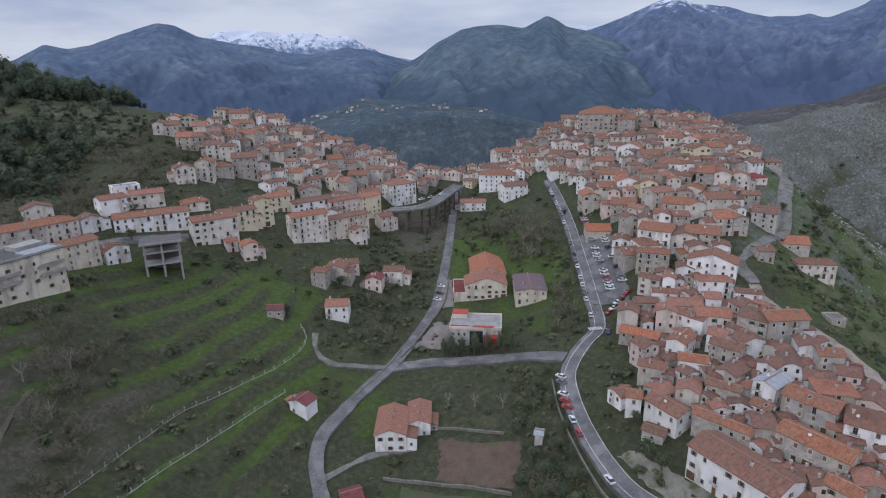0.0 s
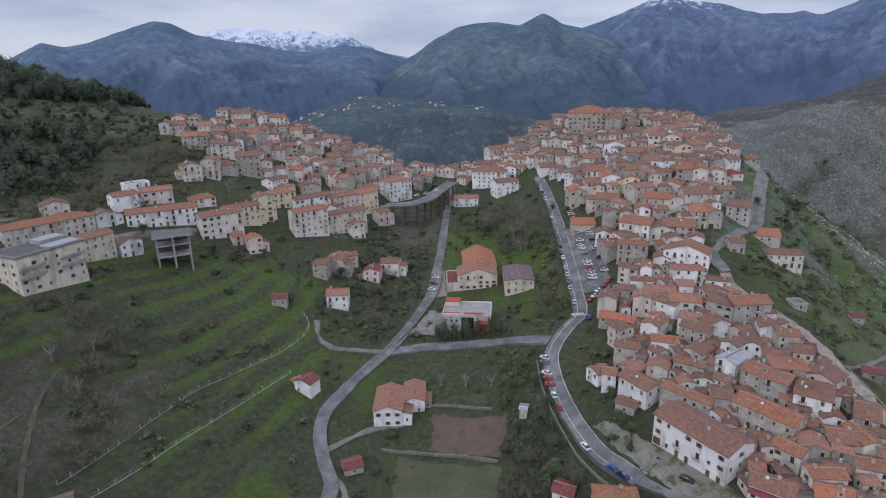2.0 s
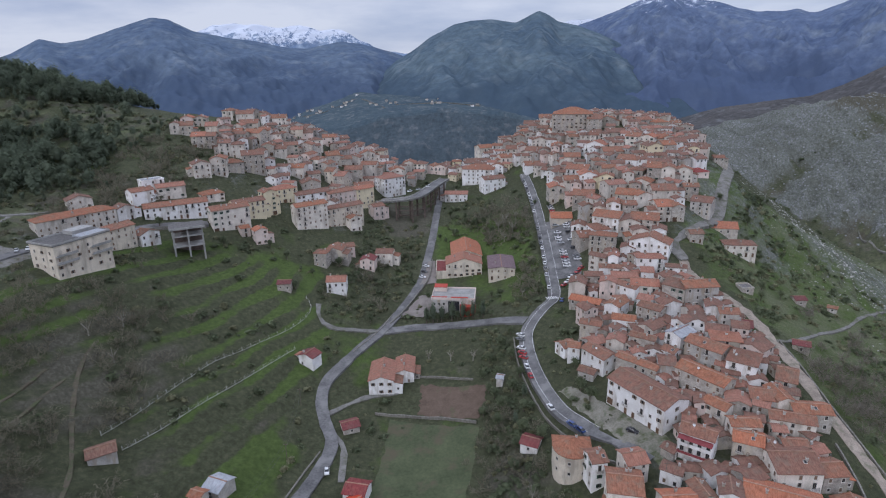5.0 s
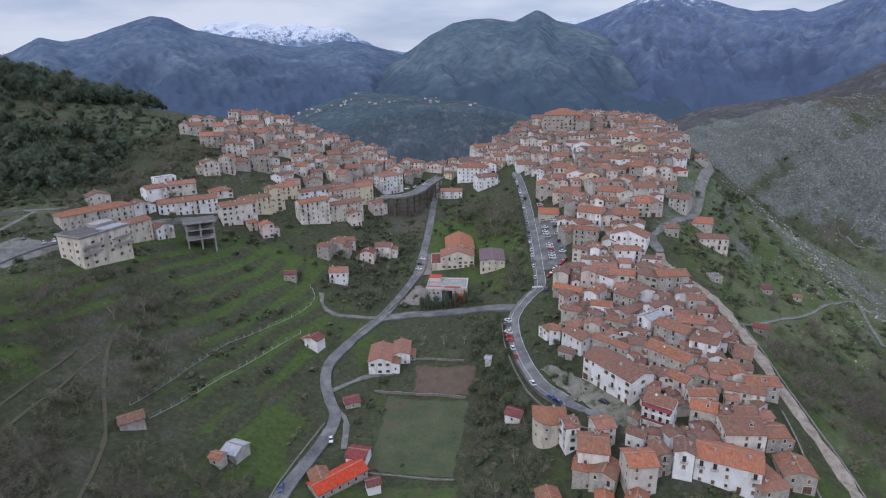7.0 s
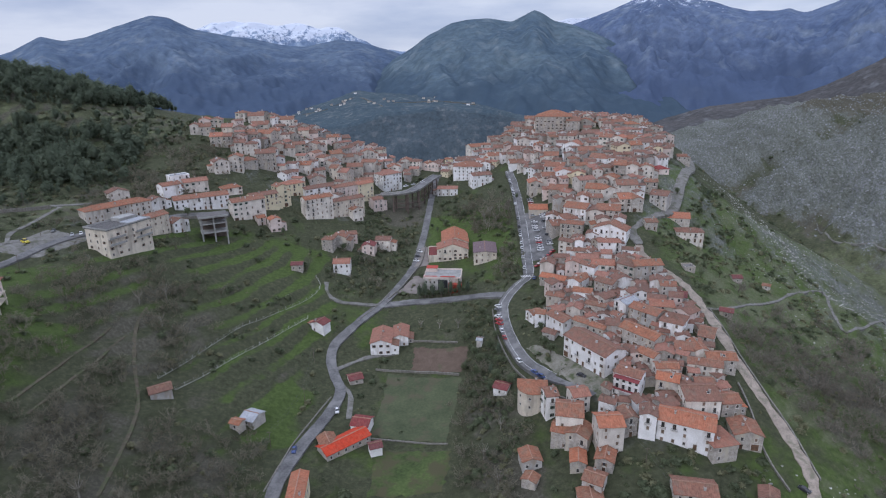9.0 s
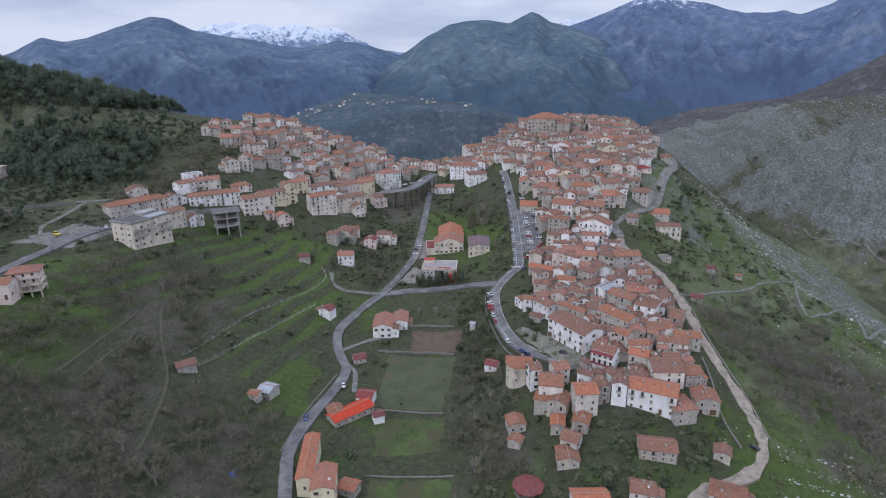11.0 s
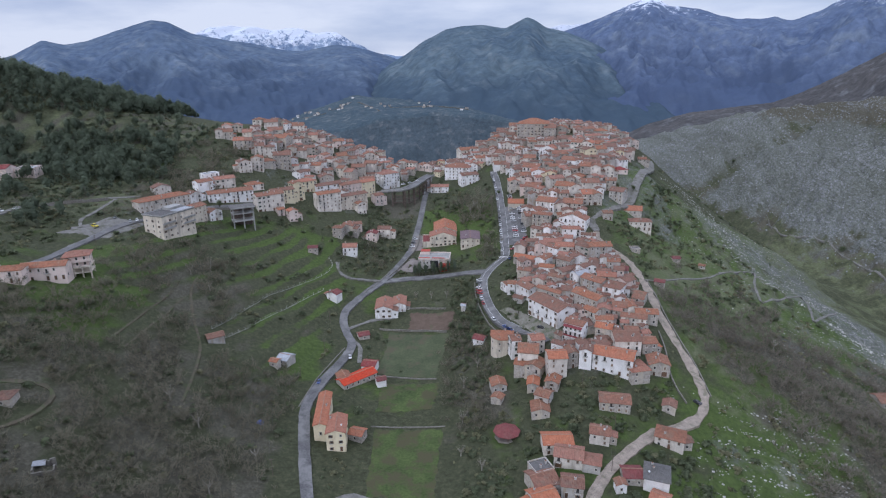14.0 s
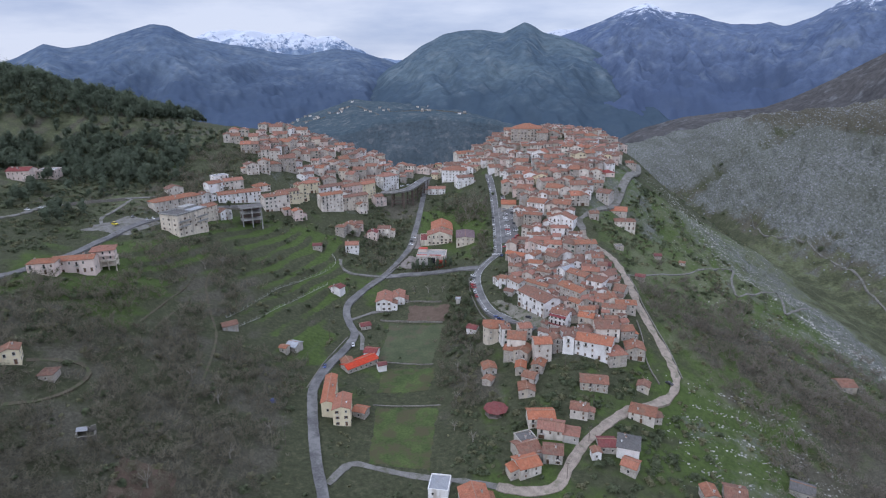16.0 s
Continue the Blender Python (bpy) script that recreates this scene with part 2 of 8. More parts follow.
ROCK = material("limestone", (0.255, 0.250, 0.228), (0.45, 0.440, 0.405), 0.2, 0.95, 0.3, 1.5, 0.0, per_island=0.34)
TWIG_PALE = material("pale_twigs", (0.165, 0.147, 0.118), (0.28, 0.254, 0.208), 0.03, 0.9, 0.0, 0.3, 0.0, per_island=0.25)
for leaf_mat in (LEAF, PINE, OLIVE, TWIG, TWIG_PALE):
    leafy(leaf_mat)
# ---- the lie of the land: cross profiles of the valley, each as x: z ----
PROFILES = {}
PROFILES[-300] = {-700: 190, -300: 110, -160: 60, -60: 12, 0: -8, 100: -8, 200: -30, 400: -85, 600: -100, 800: -40, 1100: 120}
PROFILES[0] = {-700: 190, -300: 92, -160: 45, -100: 22, -60: 7, -30: 0, 0: -3, 70: 2, 100: 0, 140: -8, 200: -25, 300: -52, 450: -88, 600: -60, 1000: 190}
PROFILES[55] = {-700: 190, -300: 92, -160: 53, -100: 23, -65: 8, -32: 0, 0: -3, 42: 3, 84: 11, 114: 7, 140: 3, 200: -12, 290: -38, 430: -80, 570: -60, 900: 180}
PROFILES[110] = {-700: 190, -300: 90, -160: 55, -103: 21, -60: 6, -40: 0, 9: -2, 43: 8, 65: 20, 100: 26, 118: 28, 132: 25.5, 160: 14, 200: 2, 292: -33, 410: -75, 540: -50, 850: 170}
PROFILES[160] = {-700: 190, -300: 84, -200: 60, -160: 53, -100: 25, -44: 2, -15: 0, 20: 5, 40: 15, 60: 24, 100: 32, 132: 34, 165: 22, 200: 6, 280: -20, 400: -65, 520: -45, 800: 160}
PROFILES[210] = {-700: 195, -300: 80, -200: 64, -158: 56, -148: 52, -100: 31, -47: 17, -20: 9, 10: 12, 40: 21, 57: 27, 100: 37, 134: 41, 165: 31, 194: 17, 255: 0, 320: -28, 400: -60, 520: -30, 760: 150}
PROFILES[255] = {-700: 200, -300: 82, -200: 69, -150: 54, -134: 47, -90: 37, -55: 27, -20: 17, 10: 18, 40: 21, 60: 32, 100: 50, 140: 56, 165: 40, 210: 20, 258: -2, 320: -28, 390: -55, 500: -20, 720: 140}
PROFILES[310] = {-700: 210, -330: 86, -200: 80, -135: 70, -95: 50, -50: 36, -25: 25, 0: 26, 30: 30, 60: 40, 100: 62, 150: 70, 190: 68, 215: 45, 250: 24, 330: -15, 385: -50, 480: -10, 680: 130}
PROFILES[380] = {-700: 240, -350: 148, -232: 103, -150: 88, -100: 72, -50: 48, -20: 40, 20: 38, 60: 46, 100: 66, 145: 80, 190: 79, 220: 62, 280: 22, 370: -45, 460: 0, 620: 110}
PROFILES[440] = {-700: 230, -350: 142, -220: 106, -150: 99, -100: 84, -50: 62, -10: 52, 30: 51, 70: 62, 115: 84, 160: 91, 205: 89, 240: 62, 350: -40, 430: 0, 560: 105}
PROFILES[510] = {-700: 200, -350: 110, -220: 96, -150: 88, -100: 72, -50: 50, 0: 32, 40: 46, 70: 70, 115: 88, 160: 88, 215: 76, 260: 30, 350: -45, 420: 5, 520: 95}
PROFILES[640] = {-700: 120, -300: 40, -100: -10, 0: -50, 115: 10, 200: -10, 300: -60, 380: 5, 470: 82, 700: 110}
PROFILES[900] = {-700: -60, -200: -120, 0: -150, 150: -130, 250: -90, 350: 10, 600: 60}
PROFILES[1500] = {-700: -150, 0: -170, 600: -150}


def smoothed(grid, times):
    """Round off the creases of the profiles."""
    for _ in range(times):
        p = np.pad(grid, 1, mode="edge")
        grid = (p[:-2, 1:-1] + p[2:, 1:-1] + p[1:-1, :-2] + p[1:-1, 2:] + 4 * grid) / 8
    return grid


CELL = 6.0
LAND_X = np.arange(-702, 1003, CELL)
LAND_Y = np.arange(-300, 1501, CELL)
_rows = np.array([np.interp(LAND_X, sorted(PROFILES[y]), [PROFILES[y][k] for k in sorted(PROFILES[y])]) for y in sorted(PROFILES)])
LAND = np.array([np.interp(LAND_Y, sorted(PROFILES), _rows[:, i]) for i in range(len(LAND_X))]).T
LAND = smoothed(LAND, 8)


def ground_z(x, y):
    """The height of the smooth ground at x, y (numbers or arrays)."""
    u = np.clip((np.asarray(x, float) - LAND_X[0]) / CELL, 0, len(LAND_X) - 1.001)
    v = np.clip((np.asarray(y, float) - LAND_Y[0]) / CELL, 0, len(LAND_Y) - 1.001)
    i, j = u.astype(int), v.astype(int)
    a, b = u - i, v - j
    return (LAND[j, i] * (1 - a) + LAND[j, i + 1] * a) * (1 - b) + (LAND[j + 1, i] * (1 - a) + LAND[j + 1, i + 1] * a) * b




# ---- helpers for building ----
def link_mesh(name, verts, faces, mats, face_mats=None, uvs=None, smooth=False):
    me = bpy.data.meshes.new(name)
    me.from_pydata(verts, [], faces)
    for m in mats:
        me.materials.append(m)
    if face_mats is not None:
        me.polygons.foreach_set("material_index", face_mats)
    if uvs is not None:
        layer = me.uv_layers.new(name="UVMap")
        layer.data.foreach_set("uv", np.asarray(uvs, dtype=np.float32).ravel())
    if smooth:
        me.polygons.foreach_set("use_smooth", [True] * len(me.polygons))
    me.update()
    return me


def part(name, mesh, parent, m=None, label=""):
    ob = new(name, mesh)
    ob.parent = parent
    if m is not None:
        ob.matrix_local = m
    return tagged(ob, label) if label else ob


class Shape:
    """Collects boxes and faces into one mesh."""

    def __init__(self):
        self.v, self.f, self.m, self.uv = [], [], [], []

    def face(self, points, mat=0, uv=None):
        n = len(self.v)
        self.v += [tuple(p) for p in points]
        self.f.append(tuple(range(n, n + len(points))))
        self.m.append(mat)
        self.uv += uv or [(p[0] + p[1], p[2]) for p in points]
        return self

    def box(self, x0, x1, y0, y1, z0, z1, mat=0, m=None):
        c = [Vector((x, y, z)) for z in (z0, z1) for y in (y0, y1) for x in (x0, x1)]
        if m is not None:
            c = [m @ p for p in c]
        for q in ((0, 1, 5, 4), (1, 3, 7, 5), (3, 2, 6, 7), (2, 0, 4, 6), (4, 5, 7, 6), (2, 3, 1, 0)):
            self.face([c[i] for i in q], mat)
        return self

    def prism(self, ring, z0, z1, mat=0):
        n = len(ring)
        for i in range(n):
            a, b = ring[i], ring[(i + 1) % n]
            self.face([(a[0], a[1], z0), (b[0], b[1], z0), (b[0], b[1], z1), (a[0], a[1], z1)], mat)
        self.face([(p[0], p[1], z1) for p in ring], mat)
        self.face([(p[0], p[1], z0) for p in reversed(ring)], mat)
        return self

    def tube(self, a, b, r0, r1, sides=6, mat=0):
        a, b = Vector(a), Vector(b)
        q = (b - a).to_track_quat("Z", "Y")
        ring = [(math.cos(2 * math.pi * k / sides), math.sin(2 * math.pi * k / sides)) for k in range(sides)]
        lo = [a + q @ Vector((c * r0, s * r0, 0)) for c, s in ring]
        hi = [b + q @ Vector((c * r1, s * r1, 0)) for c, s in ring]
        for k in range(sides):
            j = (k + 1) % sides
            self.face([lo[k], lo[j], hi[j], hi[k]], mat)
        self.face(hi, mat)
        return self

    def mesh(self, name, mats, smooth=False):
        return link_mesh(name, self.v, self.f, mats, self.m, self.uv, smooth)


# ---- ground: one sheet, fine near the village and coarse towards the horizon ----
def spread(lo, hi, step, far_lo, far_hi, grow=1.16):
    mid = list(np.arange(lo, hi + step, step))
    out, d = [], step
    while (mid[-1] if not out else out[-1]) < far_hi:
        d *= grow
        out.append((out[-1] if out else mid[-1]) + d)
    low, d = [], step
    while (mid[0] if not low else low[-1]) > far_lo:
        d *= grow
        low.append((low[-1] if low else mid[0]) - d)
    return np.array(low[::-1] + mid + out)


def fractal(x, y, scale, octaves, seed):
    """Cheap smooth noise between -1 and 1 from rotated sines, for relief over large areas."""
    rng = np.random.default_rng(seed)
    total, amp, norm = 0, 1.0, 0.0
    f = 1.0 / scale
    for _ in range(octaves):
        s = 0
        for _ in range(4):
            a, ph = rng.uniform(0, math.tau), rng.uniform(0, math.tau)
            s = s + np.sin((x * math.cos(a) + y * math.sin(a)) * f * math.tau * rng.uniform(0.7, 1.4) + ph)
        total, norm = total + amp * s / 2.6, norm + amp
        amp, f = amp * 0.5, f * 2.03
    return total / norm


def soft(v, lo, hi):
    t = np.clip((v - lo) / (hi - lo), 0, 1)
    return t * t * (3 - 2 * t)


def zone(x, y, x0, x1, y0, y1, edge=6.0):
    """1 inside a rectangle of the plan, fading to 0 outside it."""
    return soft(x, x0 - edge, x0 + edge) * (1 - soft(x, x1 - edge, x1 + edge)) * soft(y, y0 - edge, y0 + edge) * (1 - soft(y, y1 - edge, y1 + edge))


def near_line(x, y, points, width):
    """1 on a polyline of the plan, fading to 0 at width from it."""
    best = np.full(np.shape(x), 1e9)
    for (ax, ay), (bx, by) in zip(points, points[1:]):
        dx, dy = bx - ax, by - ay
        t = np.clip(((x - ax) * dx + (y - ay) * dy) / (dx * dx + dy * dy), 0, 1)
        best = np.minimum(best, np.hypot(x - ax - t * dx, y - ay - t * dy))
    return np.clip(1 - best / width, 0, 1)


GORGE_Y = [-300, 0, 110, 255, 310, 380, 510, 640, 900]
GORGE_X = [600, 450, 410, 390, 385, 370, 350, 300, 0]
THICKET = [(153, 140), (168, 114), (187, 102), (210, 86), (230, 70), (255, 58), (280, 40)]
ROCKY_RIM = [(250, 362), (258, 305), (261, 251), (273, 202), (302, 148), (318, 100)]
STONY_EDGE = [(222, 375), (237, 345), (253, 330), (270, 300), (286, 275), (296, 238), (299, 186), (304, 150), (312, 110)]

GX = spread(-330, 560, 2.6, -4600, 4600, 1.13)
GY = spread(-40, 500, 2.6, -3000, 4700, 1.13)
gx, gy = np.meshgrid(GX, GY)
gz = ground_z(gx, gy)
far_away = np.clip((np.hypot(gx - 100, gy - 300) - 900) / 900, 0, 1)
gz = gz * (1 - far_away) + (-160) * far_away
terraced = zone(gx, gy, -178, -52, 88, 252, 12) + 0.8 * zone(gx, gy, -330, -200, 290, 420, 20) + zone(gx, gy, 205, 262, 175, 300, 20)
across = gx * 0.905 - gy * 0.425 + 4.5 * fractal(gx, gy, 150, 2, 18)
step = np.where(gx < 0, -across / 12.0 + 0.3 * fractal(gx, gy, 80, 2, 12), gz / 4.2 + 0.2 * fractal(gx, gy, 60, 2, 12))
bank = np.where(gx < 0, 1.9, 4.2 * 0.7)
gz = gz + np.clip(terraced, 0, 1) * bank * (np.floor(step) + soft(step - np.floor(step), 0.62, 1.0) - step + 0.5)
wild = np.clip(np.clip((gx - 150) / 50, 0, 1) + np.clip((-gx - 140) / 60, 0, 1), 0, 1)
beyond = np.clip((gx - np.interp(gy, GORGE_Y, GORGE_X)) / 60, 0, 1)
gz = gz + fractal(gx, gy, 38, 3, 3) * (0.25 + 1.2 * wild) + beyond * 11.0 * fractal(gx * 1.2 - gy * 0.8, (gx + gy) * 0.35, 90, 4, 5) - 0.1
gz = gz + beyond * (6.5 * (1 - 2 * np.abs(fractal(gx * 1.1 - gy * 0.7, (gx + gy) * 0.5, 34, 3, 8))) + 1.3 * fractal(gx, gy, 9, 2, 9))
GULLY = [(540, 582), (488, 590), (430, 600), (372, 606)]
gully_bed = near_line(gx, gy, GULLY, 46)
gz = gz - 10.0 * soft(gully_bed, 0, 1)
n_x, n_y = len(GX), len(GY)
idx = np.arange(n_x * n_y).reshape(n_y, n_x)
quads = np.stack([idx[:-1, :-1], idx[:-1, 1:], idx[1:, 1:], idx[1:, :-1]], -1).reshape(-1, 4)


def meadow_material():
    """Winter grass, dug earth, scrub and stones by place and slope."""
    m = bpy.data.materials.new("meadow")
    m.use_nodes = True
    nt = m.node_tree
    b = nt.nodes["Principled BSDF"]
    b.inputs["Roughness"].default_value = 0.95
    b.inputs["Specular IOR Level"].default_value = 0.15
    geo = nt.nodes.new("ShaderNodeNewGeometry")

    def tex(scale, detail=6, rough=0.6, stretch=None):
        n = nt.nodes.new("ShaderNodeTexNoise")
        n.inputs["Scale"].default_value, n.inputs["Detail"].default_value, n.inputs["Roughness"].default_value = scale, detail, rough
        src = geo.outputs["Position"]
        if stretch:
            mp = nt.nodes.new("ShaderNodeMapping")
            mp.inputs["Scale"].default_value = stretch
            mp.inputs["Rotation"].default_value = (0, 0, radians(-38))
            nt.links.new(src, mp.inputs["Vector"])
            src = mp.outputs["Vector"]
        nt.links.new(src, n.inputs["Vector"])
        return n.outputs["Fac"]

    def ramp(fac, stops):
        r = nt.nodes.new("ShaderNodeValToRGB")
        while len(r.color_ramp.elements) < len(stops):
            r.color_ramp.elements.new(0.5)
        for e, (p, c) in zip(r.color_ramp.elements, stops):
            e.position, e.color = p, (*c, 1)
        nt.links.new(fac, r.inputs["Fac"])
        return r.outputs["Color"]

    def mix(fac, a, c):
        x = nt.nodes.new("ShaderNodeMix")
        x.data_type = "RGBA"
        nt.links.new(fac, x.inputs["Factor"])
        nt.links.new(a, x.inputs["A"])
        nt.links.new(c, x.inputs["B"])
        return x.outputs["Result"]

    grass = ramp(tex(0.45, 8, 0.7), [(0.32, (0.040, 0.044, 0.025)), (0.52, (0.066, 0.072, 0.040)), (0.70, (0.108, 0.111, 0.066))])
    green = ramp(tex(0.5, 7, 0.65), [(0.30, (0.047, 0.069, 0.021)), (0.70, (0.094, 0.132, 0.038))])
    brush = ramp(tex(0.8, 8, 0.7), [(0.30, (0.054, 0.051, 0.038)), (0.50, (0.092, 0.087, 0.064)), (0.72, (0.156, 0.148, 0.113))])
    # turf and gravel with single pale stones of one to three metres
    turf = ramp(tex(0.5, 11, 0.88, (1.0, 0.45, 0.8)), [(0.40, (0.064, 0.072, 0.055)), (0.50, (0.121, 0.128, 0.108)), (0.60, (0.230, 0.235, 0.222))])
    cells = nt.nodes.new("ShaderNodeTexVoronoi")
    cells.inputs["Scale"].default_value = 0.85
    cells.inputs["Detail"].default_value, cells.inputs["Roughness"].default_value = 2.0, 0.7
    bend = nt.nodes.new("ShaderNodeMapping")
    bend.inputs["Scale"].default_value = (1.0, 0.7, 0.55)
    bend.inputs["Rotation"].default_value = (0, 0, radians(35))
    nt.links.new(geo.outputs["Position"], bend.inputs["Vector"])
    warp = nt.nodes.new("ShaderNodeTexNoise")
    warp.inputs["Scale"].default_value, warp.inputs["Detail"].default_value = 0.35, 3
    nt.links.new(geo.outputs["Position"], warp.inputs["Vector"])
    push = nt.nodes.new("ShaderNodeVectorMath")
    push.operation = "MULTIPLY_ADD"
    push.inputs[1].default_value = (3.0, 3.0, 3.0)
    nt.links.new(warp.outputs["Color"], push.inputs[0])
    nt.links.new(bend.outputs["Vector"], push.inputs[2])
    nt.links.new(push.outputs[0], cells.inputs["Vector"])
    edge = nt.nodes.new("ShaderNodeMath")
    edge.operation = "MULTIPLY_ADD"
    edge.inputs[1].default_value = -0.14
    nt.links.new(cells.outputs["Distance"], edge.inputs[0])
    nt.links.new(tex(0.42, 10, 0.82, (1.0, 0.55, 0.7)), edge.inputs[2])
    pale = nt.nodes.new("ShaderNodeMapRange")
    pale.inputs["From Min"].default_value, pale.inputs["From Max"].default_value = 0.53, 0.62
    thin = nt.nodes.new("ShaderNodeMath")
    thin.operation = "MULTIPLY_ADD"
    thin.inputs[1].default_value = 0.30
    nt.links.new(tex(0.028, 7, 0.62, (1.0, 0.35, 0.6)), thin.inputs[0])
    nt.links.new(edge.outputs[0], thin.inputs[2])
    nt.links.new(thin.outputs[0], pale.inputs["Value"])
    rock = ramp(tex(0.25, 5, 0.6), [(0.35, (0.130, 0.136, 0.143)), (0.65, (0.318, 0.325, 0.336))])
    stone = mix(pale.outputs["Result"], turf, rock)
    # grassy and scrubby bands across the rocks
    band = nt.nodes.new("ShaderNodeMapRange")
    band.inputs["From Min"].default_value, band.inputs["From Max"].default_value = 0.50, 0.66
    band.inputs["To Max"].default_value = 0.75
    nt.links.new(tex(0.016, 8, 0.66, (1.0, 0.3, 1.0)), band.inputs["Value"])
    stone = mix(band.outputs["Result"], stone, ramp(tex(0.7, 9, 0.75), [(0.32, (0.058, 0.062, 0.046)), (0.52, (0.100, 0.104, 0.082)), (0.70, (0.165, 0.166, 0.142))]))
    cover = nt.nodes.new("ShaderNodeVertexColor")
    cover.layer_name = "cover"
    split = nt.nodes.new("ShaderNodeSeparateColor")
    nt.links.new(cover.outputs["Color"], split.inputs[0])

    def broken(channel, noise_fac):
        """The cover of one kind, broken up at its edges."""
        a = nt.nodes.new("ShaderNodeMath")
        a.operation = "ADD"
        nt.links.new(channel, a.inputs[0])
        nt.links.new(noise_fac, a.inputs[1])
        r = nt.nodes.new("ShaderNodeMapRange")
        r.inputs["From Min"].default_value, r.inputs["From Max"].default_value = 0.86, 1.10
        nt.links.new(a.outputs[0], r.inputs["Value"])
        return r.outputs["Result"]

    colour = mix(broken(split.outputs[0], tex(0.09, 6, 0.65)), grass, green)
    dry = ramp(tex(0.6, 9, 0.75), [(0.30, (0.076, 0.090, 0.044)), (0.52, (0.124, 0.138, 0.074)), (0.72, (0.190, 0.196, 0.124))])
    colour = mix(broken(cover.outputs["Alpha"], tex(0.16, 8, 0.7)), colour, dry)
    colour = mix(broken(split.outputs[1], tex(0.12, 7, 0.7)), colour, brush)
    colour = mix(broken(split.outputs[2], tex(0.22, 9, 0.78)), colour, stone)
    nt.links.new(colour, b.inputs["Base Color"])
    bp = nt.nodes.new("ShaderNodeBump")
    bp.inputs["Strength"].default_value, bp.inputs["Distance"].default_value = 0.9, 1.2
    nt.links.new(tex(0.45, 10, 0.8), bp.inputs["Height"])
    nt.links.new(bp.outputs["Normal"], b.inputs["Normal"])
    return m


MEADOW = meadow_material()
n_patch, n_broad = fractal(gx, gy, 30, 4, 15), fractal(gx, gy, 110, 3, 16)
riser = 1 - soft(np.abs(step - np.floor(step) - 0.80), 0.12, 0.25)
lush = 0.22 + 0.22 * n_patch + 0.16 * n_broad
flat_strip = soft(step - np.floor(step), 0.02, 0.2) * (1 - soft(step - np.floor(step), 0.5, 0.72))
lush += np.clip(terraced, 0, 1) * (0.85 * flat_strip - 0.36) * np.clip(0.5 + 0.8 * n_broad + 0.35 * zone(gx, gy, -112, -50, 95, 220, 12), 0.1, 1) + 0.04 * zone(gx, gy, -125, -52, 95, 240, 10) + 0.25 * zone(gx, gy, -150, -60, 220, 262, 8) + 0.7 * zone(gx, gy, -66, -50, 96, 138, 4)
lush += 0.35 * zone(gx, gy, 2, 62, 225, 340, 5) + 0.4 * zone(gx, gy, 40, 58, 250, 310, 5) + 0.3 * zone(gx, gy, 10, 40, 290, 330, 8) + 0.30 * zone(gx, gy, 150, 225, 170, 330, 15) + 0.3 * zone(gx, gy, 120, 170, 0, 60, 10)
lush += 0.35 * zone(gx, gy, -190, -140, 110, 170, 8) - 0.12 * zone(gx, gy, -420, -225, 300, 460, 10)
brown = 0.10 + 0.34 * n_patch - 0.2 * n_broad
brown += 0.46 * zone(gx, gy, -190, -58, -60, 88, 12) + 0.42 * zone(gx, gy, 158, 300, -40, 140, 15) + 0.35 * zone(gx, gy, -160, -100, 115, 180, 12)
brown += 0.26 * zone(gx, gy, -400, -190, 200, 420, 20) + 0.6 * zone(gx, gy, -30, 0, 322, 372, 6) + 0.34 * beyond * (1 - soft(gz, -30, 10)) + 0.28 * beyond + 0.4 * zone(gx, gy, 20, 45, 60, 130, 6)
brown += np.clip(terraced, 0, 1) * (0.28 * riser - 0.16)
lush += 0.42 * zone(gx, gy, -205, -135, 66, 120, 10)
brown -= 0.35 * zone(gx, gy, -205, -135, 66, 120, 10)
lush += 0.26 * zone(gx, gy, -72, -8, 172, 226, 8)
lush -= 0.6 * beyond

stony = 0.22 * near_line(gx, gy, STONY_EDGE, 40) + 0.40 * zone(gx, gy, 66, 126, 74, 230, 8) + 0.38 * zone(gx, gy, 90, 205, 240, 480, 12) + 0.36 * zone(gx, gy, -150, -50, 300, 450, 14) + 0.3 * zone(gx, gy, -215, -150, 170, 235, 10) + 0.30 * zone(gx, gy, 118, 175, -10, 55, 12) + 0.27 * zone(gx, gy, 205, 335, 110, 330, 25) + 0.14 * n_patch + 0.24 * zone(gx, gy, -148, -98, 36, 70, 10)
right_side = zone(gx, gy, 138, 330, -60, 330, 12)
lush += 0.36 * right_side + 0.22 * zone(gx, gy, 30, 136, -14, 100, 8) + 0.35 * zone(gx, gy, 136, 180, -10, 66, 10)
stony += 0.07 * right_side
gully = fractal(gx * 1.2 - gy * 0.8, (gx + gy) * 0.35, 90, 4, 5)
stony += 0.22 * zone(gx, gy, 310, 410, -20, 420, 20) * (1 - beyond) + beyond * (0.53 + 0.34 * soft(gz, -36, 8) + 0.14 * n_broad + 0.12 * n_patch + 0.26 * gully - 0.34 * soft(gully_bed, 0.3, 0.9))
plateau = beyond * soft(gz + 9 * n_patch + 6 * n_broad, 74, 94)
stony -= 0.85 * plateau
brown += 0.8 * plateau
dry_grass = 0.14 + 0.34 * right_side + 0.34 * zone(gx, gy, -400, -190, 200, 420, 20) + beyond * (0.58 - 0.6 * soft(gz, -30, 10)) + 0.30 * zone(gx, gy, 310, 410, -20, 420, 20) * (1 - beyond) + 0.2 * n_patch - 0.12 * n_broad - 0.25 * zone(gx, gy, -190, 40, -60, 260, 15)
cover_rgba = np.clip(np.stack([lush, brown, stony, dry_grass], -1), 0, 1).astype(np.float32)
